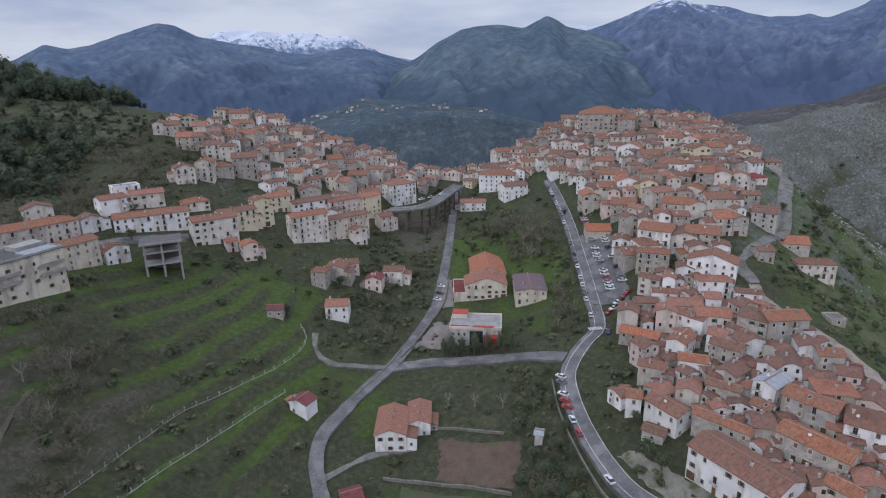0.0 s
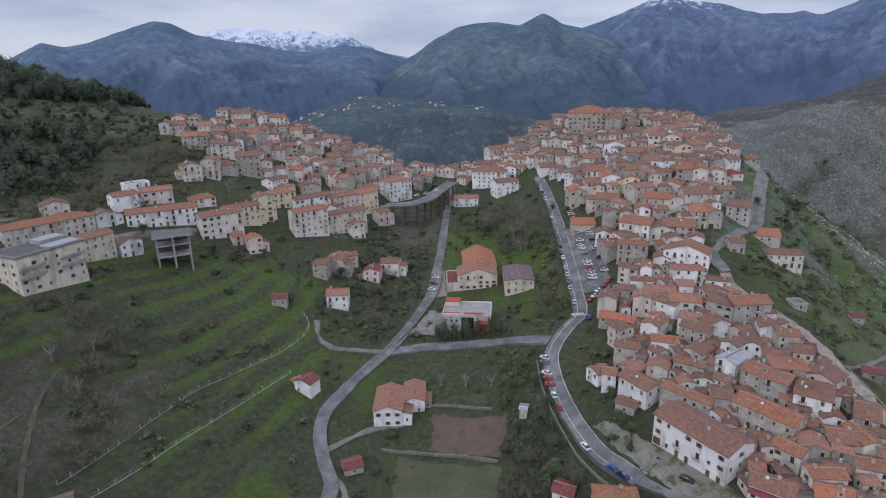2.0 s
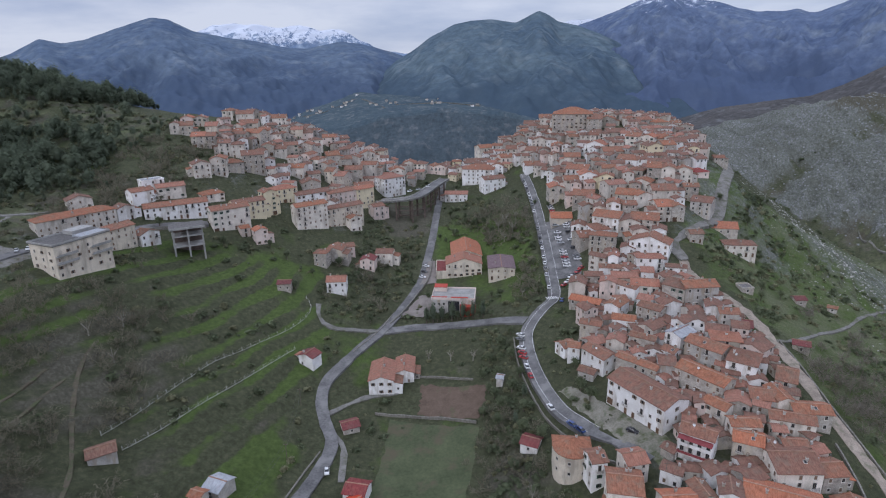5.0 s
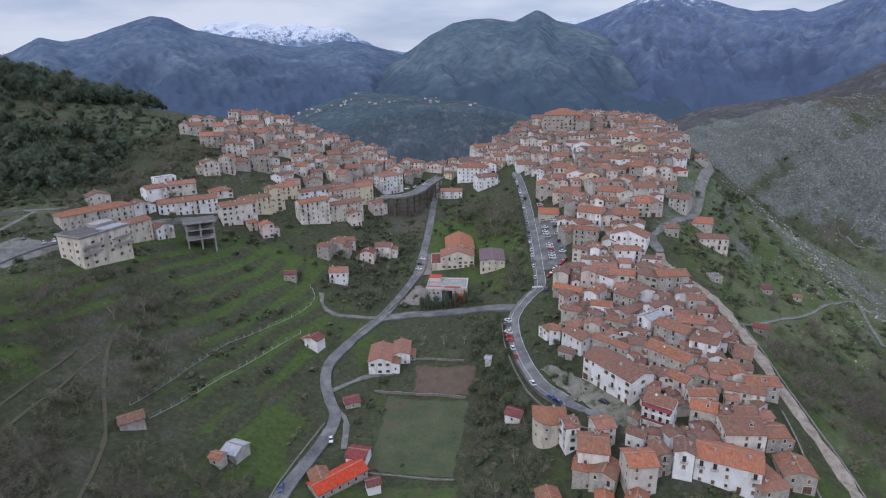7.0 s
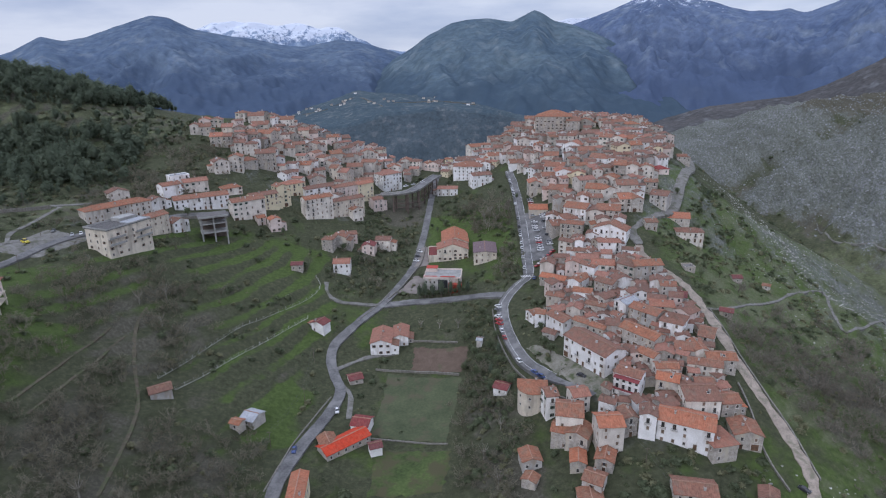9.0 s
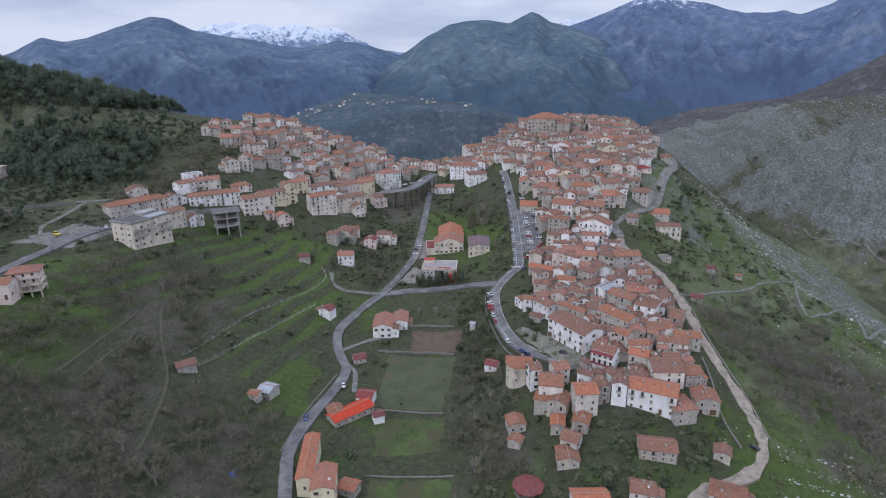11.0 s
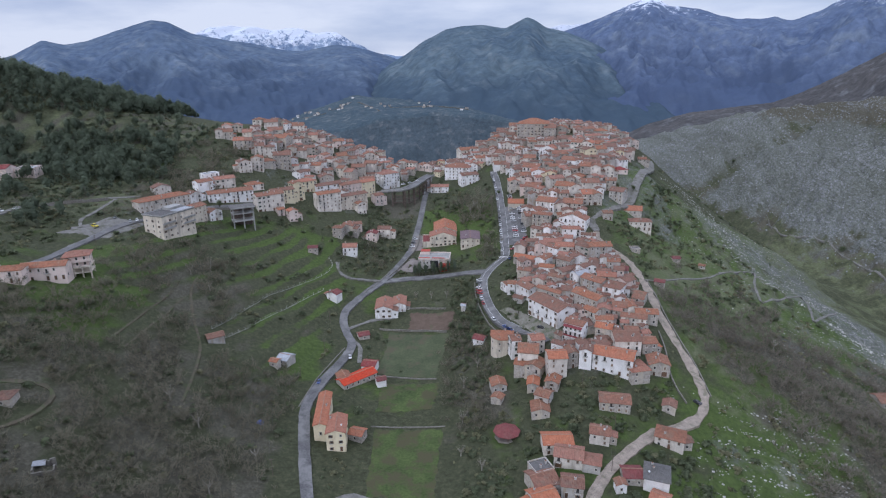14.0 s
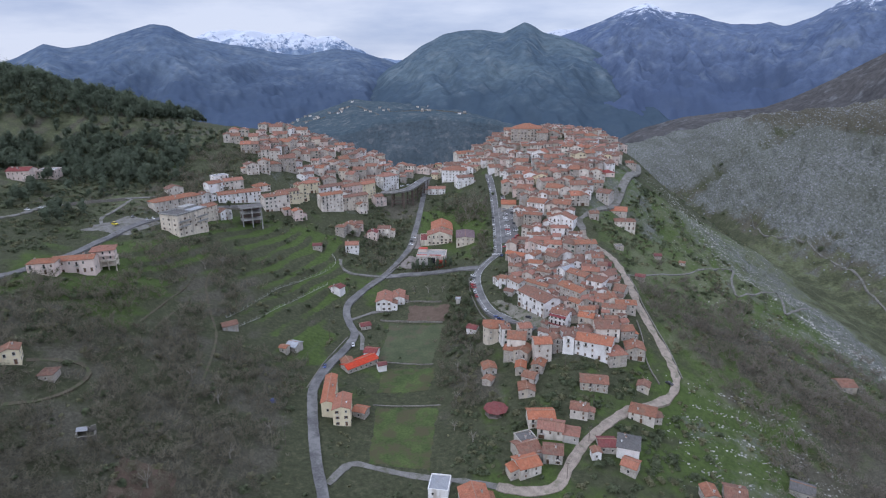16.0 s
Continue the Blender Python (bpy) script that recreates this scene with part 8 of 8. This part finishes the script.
def crown_proto(rng, n, rx, rz, leaf, lift, lumps=5, rings=4, sides=6):
    """Small leaf faces gathered in lumps round a solid heart: a crown with an uneven outline and gaps."""
    centre = rng.normal(size=(lumps, 3))
    centre /= np.linalg.norm(centre, axis=1)[:, None]
    centre *= np.array([rx, rx, rz]) * rng.uniform(0.35, 0.68, (lumps, 1))
    pick = rng.integers(0, lumps, n)
    d = rng.normal(size=(n, 3))
    d /= np.linalg.norm(d, axis=1)[:, None]
    p = centre[pick] + d * np.array([rx, rx, rz]) * 0.46 * rng.uniform(0.4, 1.0, (n, 1))
    out = p / (np.linalg.norm(p / np.array([rx, rx, rz]), axis=1)[:, None] + 1e-6)
    p[:, 2] += lift
    facing = 0.35 * d + 0.5 * out / rx + np.array([0, 0, 1.0]) + 0.12 * rng.normal(size=(n, 3))
    a = np.cross(facing, rng.normal(size=(n, 3)))
    a /= np.linalg.norm(a, axis=1)[:, None] + 1e-6
    b = np.cross(a, facing)
    b /= np.linalg.norm(b, axis=1)[:, None] + 1e-6
    size = leaf * rng.uniform(0.6, 1.35, (n, 1))
    v = np.stack([p - a * size - b * size * 0.7, p + a * size - b * size * 0.5, p + a * size * rng.uniform(-0.6, 0.6, (n, 1)) + b * size], 1).reshape(-1, 3)
    f = np.arange(n)[:, None] * 3 + [0, 1, 2]
    hv, hf = heart(rng, rings, sides, rx * 0.54, rz * 0.56, lift)
    return np.concatenate([v, hv]), np.concatenate([f, hf + len(v)])


def bare_proto(rng, n, h, spread_r, width):
    """Trunk, limbs and a haze of thin twigs."""
    v, f = [], []

    def sliver(a, b, w):
        d = np.cross(b - a, rng.normal(size=3))
        d = d / (np.linalg.norm(d) + 1e-6) * w
        k = len(v)
        v.extend([a - d, a + d, b])
        f.append((k, k + 1, k + 2))

    trunk_top = np.array([0, 0, h * 0.35])
    for _ in range(2):
        sliver(np.array([0, 0, -0.5]), trunk_top, 0.09)
    limbs = []
    for _ in range(9):
        a = rng.uniform(0, math.tau)
        tip = np.array([math.cos(a) * spread_r * rng.uniform(0.3, 0.75), math.sin(a) * spread_r * rng.uniform(0.3, 0.75), h * rng.uniform(0.55, 0.95)])
        sliver(trunk_top * rng.uniform(0.5, 1.0), tip, 0.045)
        limbs.append(tip)
    for k in range(n):
        base = limbs[k % len(limbs)] * rng.uniform(0.45, 1.0)
        d = rng.normal(size=3)
        d[2] = d[2] * 0.6 + 0.35
        d = d / np.linalg.norm(d) * rng.uniform(0.6, 1.5) * h / 5
        sliver(base, base + d, width)
    return np.array(v), np.array(f)


def rock_proto(rng):
    v = np.array([(x, y, z) for x in (-1, 1) for y in (-1, 1) for z in (-0.5, 0.8)], float)
    v = v * rng.uniform(0.35, 1.0, (8, 3)) * np.array([1.25, 0.7, 0.9])
    f = np.array([(0, 1, 3), (0, 3, 2), (4, 6, 7), (4, 7, 5), (0, 4, 5), (0, 5, 1), (2, 3, 7), (2, 7, 6), (1, 5, 7), (1, 7, 3)])
    return v, f


def scatter(name, label, category, protos, mat, xs, ys, sizes, seed, sink=0.1, swing=None):
    """One object of many alike plants or stones."""
    rng = np.random.default_rng(seed)
    zs = surface_z(xs, ys)
    vs, fs, n0 = [], [], 0
    which = rng.integers(0, len(protos), len(xs))
    turn = rng.uniform(0, math.tau, len(xs)) if swing is None else swing + 0.35 * rng.normal(size=len(xs))
    for k, (v, f) in enumerate(protos):
        sel = np.where(which == k)[0]
        if not len(sel):
            continue
        c, s = np.cos(turn[sel])[:, None], np.sin(turn[sel])[:, None]
        sz = sizes[sel][:, None]
        stretch = rng.uniform(0.8, 1.25, len(sel))[:, None]
        px = (v[None, :, 0] * c - v[None, :, 1] * s) * sz + xs[sel][:, None]
        py = (v[None, :, 0] * s + v[None, :, 1] * c) * sz + ys[sel][:, None]
        pz = v[None, :, 2] * sz * stretch + zs[sel][:, None] - sink
        vs.append(np.stack([px, py, pz], -1).reshape(-1, 3))
        fs.append((f[None] + (np.arange(len(sel)) * len(v))[:, None, None]).reshape(-1, 3) + n0)
        n0 += len(sel) * len(v)
    v, f = np.concatenate(vs), np.concatenate(fs)
    me = bpy.data.meshes.new(name)
    me.vertices.add(len(v))
    me.vertices.foreach_set("co", v.astype(np.float32).ravel())
    me.loops.add(len(f) * 3)
    me.loops.foreach_set("vertex_index", f.astype(np.int32).ravel())
    me.polygons.add(len(f))
    me.polygons.foreach_set("loop_start", np.arange(0, len(f) * 3, 3, dtype=np.int32))
    me.materials.append(mat)
    me.update(calc_edges=True)
    return tagged(new(name, me), label, category, kind="stuff")


def sow(seed, spacing, x0, x1, y0, y1, density, free=True):
    """Places on a jittered grid, kept where density(x, y) beats chance."""
    rng = np.random.default_rng(seed)
    x, y = np.meshgrid(np.arange(x0, x1, spacing), np.arange(y0, y1, spacing))
    x = (x + rng.uniform(-0.5, 0.5, x.shape) * spacing).ravel()
    y = (y + rng.uniform(-0.5, 0.5, y.shape) * spacing).ravel()
    keep = rng.uniform(size=x.shape) < density(x, y)
    if free:
        keep &= is_free(x, y)
    x, y = x[keep], y[keep]
    return x, y, 0.6 + 1.3 * rng.uniform(size=len(x)) ** 2.2


def pine_density(x, y):
    n = fractal(x, y, 45, 3, 71)
    foot = np.interp(x, [-420, -351, -298, -263, -246, -232], [330, 347, 364, 392, 425, 450])
    top = soft(y, foot - 3, foot + 5) * zone(x, y, -475, -232, 300, 480, 8)
    low = zone(x, y, -345, -206, 274, 345, 10) * soft(n, -0.55, -0.15) * (1 - soft(y, foot - 24, foot - 14))
    side = 0.10 * zone(x, y, -300, -215, 110, 280, 14) + zone(x, y, -440, -318, 180, 345, 16) * soft(n, -0.2, 0.3) * 0.75 + 0.12 * zone(x, y, -300, -190, 250, 400, 12)
    return np.clip(top + low + side, 0, 1) * 0.95


def scrub_density(x, y):
    n = fractal(x, y, 28, 3, 72)
    left = zone(x, y, -190, -60, -60, 92, 14) * soft(n, -0.7, -0.1)
    right = zone(x, y, 160, 300, -40, 142, 14) * soft(n, -0.5, 0.1) + 0.8 * zone(x, y, 175, 235, 135, 190, 14) * soft(n, -0.2, 0.3)
    right = right * 0.7 + 1.2 * near_line(x, y, THICKET, 30) * soft(n, -0.8, -0.2)
    mid = 0.9 * zone(x, y, -168, -104, 96, 190, 10) * soft(n, -0.45, 0.2) + 0.8 * zone(x, y, 18, 42, 55, 150, 6) * soft(n, -0.5, 0.1) + 0.9 * zone(x, y, 44, 60, 222, 262, 4) + 0.6 * zone(x, y, 44, 62, 310, 345, 4)
    upper = 0.8 * zone(x, y, -360, -150, 205, 400, 20) * soft(n, -0.4, 0.3) + 0.9 * zone(x, y, 36, 62, 292, 330, 6) + 0.4 * zone(x, y, 25, 60, 300, 350, 8) + 0.5 * zone(x, y, -50, -12, 226, 300, 8) * soft(n, -0.3, 0.3)
    return np.clip(left + right + mid + upper, 0, 0.95)


def bush_density(x, y):
    n, m = fractal(x, y, 24, 3, 73), fractal(x, y, 90, 2, 74)
    h = np.where(x < 0, -(x * 0.905 - y * 0.425 + 4.5 * fractal(x, y, 150, 2, 18)) / 12.0 + 0.3 * fractal(x, y, 80, 2, 12), ground_z(x, y) / 4.2 + 0.2 * fractal(x, y, 60, 2, 12))
    rise = np.abs(h - np.floor(h) - 0.80) < 0.17
    base = 0.03 + 0.42 * soft(n + 0.6 * m, 0.05, 0.6)
    terr = zone(x, y, -178, -56, 92, 255, 10)
    base = base + terr * (0.42 * rise * soft(n + m, -0.5, 0.3) - 0.3)
    base = base + 0.55 * zone(x, y, 10, 42, 300, 380, 8) * soft(n, -0.4, 0.2) + 0.7 * zone(x, y, -48, -6, 226, 340, 8) * soft(n, -0.6, 0.1) + 0.6 * zone(x, y, 50, 63, 214, 310, 4) + 0.85 * zone(x, y, 24, 41, 106, 206, 4)
    base = base + 0.46 * zone(x, y, -350, -140, 205, 420, 12) * soft(n, -0.6, 0.4) + 0.58 * zone(x, y, 138, 228, 150, 340, 12) * soft(n, -0.4, 0.4) + 0.35 * zone(x, y, -60, -22, 225, 262, 8)
    base = base + 0.6 * zone(x, y, -300, -214, 110, 275, 14) * soft(n, -0.5, 0.1) + 0.4 * zone(x, y, -205, -150, 45, 95, 10) * soft(n, -0.4, 0.2)
    base = base + 0.55 * zone(x, y, 18, 62, -10, 112, 5) * soft(n, -0.6, 0.2) + 0.62 * zone(x, y, 56, 134, -10, 100, 6) * soft(n, -0.6, 0.1) + 0.3 * zone(x, y, 44, 66, 112, 200, 4)
    base = base * (1 - 0.95 * zone(x, y, -22, 19, 10, 160, 7)) * (1 - 0.8 * zone(x, y, -66, -51, 96, 138, 2)) * (1 - np.clip((x - 300) / 40, 0, 1)) * (1 - 0.85 * zone(x, y, -4, 25, 150, 178, 2)) * (1 - 0.95 * np.clip(2.2 * near_line(x, y, STONY_EDGE, 38), 0, 1))
    return np.clip(base, 0, 0.9)


rng_p = np.random.default_rng(5)
BUSHES = [crown_proto(rng_p, 68, 1.6, 0.8, 0.30, 0.5, 9, 3, 5) for _ in range(8)]
PINES = [crown_proto(rng_p, 165, 2.8, 3.6, 0.40, 4.2, 18, 4, 6) for _ in range(7)]
BARES = [bare_proto(rng_p, 132, 3.9, 3.2, 0.052) for _ in range(8)]
ROCKS = [rock_proto(rng_p) for _ in range(6)]
x, y, s = sow(1, 3.9, -475, -190, 170, 475, pine_density)
scatter("pine_wood", "dense dark green pine wood on the hill", "wood", PINES, PINE, x, y, s * 1.15, 1)
x, y, s = sow(2, 2.9, -200, 310, -60, 365, scrub_density)
right = x > 60
scatter("bare_scrub", "leafless brown winter scrub and small trees", "scrub", BARES, TWIG, x[~right], y[~right], s[~right] * 1.05, 2)
scatter("pale_scrub", "leafless pale grey winter scrub on the slope", "scrub", BARES, TWIG_PALE, x[right], y[right], s[right] * 1.05, 12)
x, y, s = sow(3, 2.8, -300, 330, -40, 420, bush_density)
half = np.random.default_rng(9).uniform(size=len(x)) < np.where(x > 128, np.where(y > 150, 0.55, 0.25), 0.6)
scatter("evergreen_bushes", "dark evergreen bushes over slopes and gardens", "bushes", BUSHES, LEAF, x[half], y[half], s[half] * 1.15, 3)
scatter("olive_bushes", "greyish olive and bramble bushes", "bushes", BUSHES, OLIVE, x[~half], y[~half], s[~half] * 0.95, 4)


x, y, s = sow(8, 6.5, -220, 280, -170, -40, lambda x, y: 0.42 * soft(fractal(x, y, 40, 3, 76), -0.5, 0.4))
scatter("lower_bushes", "bushes scattered over the lower meadow", "bushes", BUSHES, OLIVE, x, y, s * 1.2, 8)


def rock_density(x, y):
    """Stones along the rim, and in slanting rows where the rock comes to the surface."""
    n = fractal(x, y, 16, 3, 75)
    rows = fractal((x * 0.95 - y * 0.3) * 0.22, x * 0.3 + y * 0.95, 7, 3, 77)
    rim = 0.4 * near_line(x, y, STONY_EDGE, 34) ** 1.5 * soft(n, -0.5, 0.3) + 0.38 * near_line(x, y, ROCKY_RIM, 16) * soft(n, -0.5, 0.2)
    ledge = 0.95 * zone(x, y, 118, 200, -18, 66, 10) * soft(rows + 0.5 * n, 0.0, 0.35)
    slope = 0.42 * zone(x, y, 205, 330, 110, 330, 20) * soft(rows + 0.4 * n, -0.1, 0.4)
    return np.clip(rim + ledge + slope, 0, 0.9)


x, y, s = sow(4, 1.5, 110, 330, -20, 380, rock_density)
s = s * (0.30 + 0.07 * (y < 70) + 0.22 * near_line(x, y, ROCKY_RIM, 14))
scatter("boulders", "pale limestone boulders in the grass", "rocks", ROCKS, ROCK, x, y, s, 5, 0.05, radians(-20))


def crag_density(x, y):
    n = fractal(x * 1.2 - y * 0.8, (x + y) * 0.35, 90, 4, 5)
    over = x - np.interp(y, GORGE_Y, GORGE_X)
    low = soft(surface_z(x, y), -34, 2)
    return np.clip(soft(over, 15, 60) * (0.27 + 0.30 * low + 0.25 * n * low), 0, 0.8)


x, y, s = sow(6, 2.5, 330, 760, 150, 800, crag_density, free=False)
scatter("crags", "weathered grey limestone outcrops on the mountainside", "rocks", ROCKS, CRAG, x, y, s * 0.82, 6, 0.15, radians(40))
x, y, s = sow(7, 26.0, 345, 640, 200, 640, lambda x, y: np.full(x.shape, 0.14), free=False)
scatter("slope_shrubs", "single dark shrubs on the rocky mountainside", "bushes", BUSHES, LEAF, x, y, s * 2.2, 7)


# ---- single trees ----
def mesh_of(name, v, f, mat):
    return link_mesh(name, v.tolist(), f.tolist(), [mat])


def tree_thing(kind, rng):
    if kind == "bare":
        t = thing("tree", 0, 0, 0, 0, "leafless pale grey tree with spreading branches", "tree", "single trees")
        tr = Shape().tube((0, 0, -0.8), (0.1, 0, 2.4), 0.28, 0.2)
        part("trunk", tr.mesh("trunk", [PALE_BARK]), t)
        for k in range(6):
            a = k * 1.05 + rng.uniform(-0.3, 0.3)
            tip = (math.cos(a) * rng.uniform(1.5, 2.6), math.sin(a) * rng.uniform(1.5, 2.6), rng.uniform(4.6, 6.4))
            part("limb", Shape().tube((0.1, 0, 2.2), tip, 0.13, 0.03, 5).mesh("limb", [PALE_BARK]), t)
        v, f = bare_proto(np.random.default_rng(int(rng.uniform(0, 999))), 150, 6.6, 3.4, 0.045)
        part("crown", mesh_of("crown", v, f, TWIG), t)
    else:
        mat, words = (PINE, "dark conical evergreen tree") if kind == "conifer" else (LEAF, "rounded dark green broadleaf tree")
        t = thing("tree", 0, 0, 0, 0, words, "tree", "single trees")
        part("trunk", Shape().tube((0, 0, -0.8), (0, 0, 3.0), 0.24, 0.14).mesh("trunk", [BARK]), t)
        g = np.random.default_rng(int(rng.uniform(0, 999)))
        v, f = crown_proto(g, 420, 1.7, 4.0, 0.26, 4.6, 26, 6, 8) if kind == "conifer" else crown_proto(g, 420, 2.6, 2.2, 0.27, 3.6, 22, 6, 8)
        part("crown", mesh_of("crown", v, f, mat), t)
    return t


TREE_KINDS = {}
rng_t = random.Random(8)


def plant(kind, x, y, size=1.0):
    m = pose(x, y, at_ground(x, y), 0, 0, rng_t.uniform(0, 360)) @ Matrix.Diagonal((size, size, size, 1))
    if kind not in TREE_KINDS:
        TREE_KINDS[kind] = tree_thing(kind, rng_t)
        TREE_KINDS[kind].matrix_world = m
        return TREE_KINDS[kind]
    t = copy_thing(TREE_KINDS[kind], pose(x, y, at_ground(x, y), 0, 0, rng_t.uniform(0, 360)))
    t.scale = (size, size, size)
    return t


for tx, ty, ts in ((-1.5, 222.6, 1.25), (1.8, 222.2, 1.5), (6.2, 222.4, 1.2), (11.5, 221.6, 1.45), (17, 220.8, 1.3), (22, 219.5, 1.3), (27, 218, 1.2), (38, 152, 0.9), (33, 140, 0.8), (66, 103, 0.7), (150, 345, 0.9), (200, 300, 0.8)):
    plant("conifer", tx, ty, ts)
for tx, ty, ts in ((58, 144, 1.1), (60, 138, 1.0), (34, 158, 1.1), (29, 150, 1.2), (38, 165, 0.9), (-30, 222, 1.0), (-114, 262, 1.0), (-91, 270, 0.9), (-52, 268, 1.1), (40, 312, 1.1), (24, 345, 1.0), (30, 330, 1.2), (14, 352, 1.0), (55, 310, 0.9), (-148, 262, 1.2), (174, 290, 1.0), (215, 318, 1.1), (226, 330, 0.8), (70, 330, 0.8), (76, 316, 0.8), (185, 276, 1.1), (192, 290, 0.9), (178, 262, 1.0)):
    plant("broadleaf", tx, ty, ts)
for tx, ty, ts in ((200, 262, 0.8), (168, 225, 0.9), (160, 210, 0.8), (205, 306, 1.0), (152, 196, 0.9), (-18, 262, 0.9), (-26, 256, 1.0), (52, 120, 0.7), (36, 178, 1.1), (33, 188, 1.2), (30, 170, 0.9), (37, 145, 1.0), (41, 128, 1.1), (46, 118, 0.9), (25, 163, 0.8), (27, 181, 0.9), (35, 134, 1.2), (30, 118, 1.0), (54, 108, 0.8), (38, 196, 0.8), (-70, 236, 0.9), (-80, 262, 1.0), (-64, 252, 0.8)):
    plant("broadleaf", tx, ty, ts)
for tx, ty, ts in ((-90, -18, 1.3), (-70, 8, 1.1), (-60, 30, 1.1), (-85, 40, 1.2), (-100, 50, 1.2), (24, 62, 1.1), (30, 75, 1.0), (26, 90, 1.1), (34, 104, 1.0), (22, 40, 0.9), (30, 30, 1.0), (20, 186, 1.0), (10, 190, 0.9), (0, 193, 0.9), (45, 300, 1.2), (48, 318, 1.3), (-125, 172, 1.2), (-132, 160, 1.1), (-118, 150, 1.0), (-30, 280, 1.0), (-42, 268, 1.0), (185, 60, 1.2), (190, 90, 1.1), (200, 120, 1.2)):
    plant("bare", tx, ty, ts)
for tx, ty, ts in ((0.2, 223.0, 0.9), (4.0, 222.6, 1.0), (9.0, 222.2, 0.85), (14.2, 221.6, 0.95), (19.5, 220.6, 0.8), (24.5, 219.4, 0.85), (31, 216.8, 0.7), (-30, 249, 0.75), (-24, 243, 0.6), (-36, 232, 0.55), (-21, 262, 0.8), (-28, 270, 0.7), (-16, 294, 0.75), (-35, 284, 0.6), (-41, 258, 0.5), (-19, 276, 0.6), (-12, 306, 0.8), (-24, 300, 0.6), (52, 236, 0.8), (58, 256, 0.8), (44, 222, 0.6), (33, 238, 0.6), (60, 274, 0.7), (53, 250, 0.6), (10, 312, 0.7), (6, 318, 0.8), (16, 320, 0.8), (24, 336, 1.0), (36, 330, 0.9), (27, 158, 1.0), (23, 172, 0.9), (32, 128, 0.9), (27, 142, 1.0), (57, 172, 0.9), (59, 158, 0.8), (40, 144, 0.7), (22, 150, 0.8)):
    plant("broadleaf", tx, ty, ts)
for tx, ty, ts in ((49, 318, 1.5), (44, 313, 1.4), (56, 319, 1.3), (52, 304, 1.3), (46, 296, 1.1), (-38, 262, 0.8), (62, 240, 0.8), (48, 228, 0.8)):
    plant("bare", tx, ty, ts)
# small trees in courtyards and gaps between the houses
rng_c = np.random.default_rng(21)
left_over = 16
while left_over:
    west = rng_c.uniform() < 0.4
    tx, ty = (rng_c.uniform(-150, -45), rng_c.uniform(325, 430)) if west else (rng_c.uniform(80, 190), rng_c.uniform(150, 420))
    if is_free(np.array([tx]), np.array([ty]))[0]:
        plant("broadleaf", float(tx), float(ty), float(rng_c.uniform(0.5, 0.85)))
        mask_disc(tx, ty, 6)
        left_over -= 1
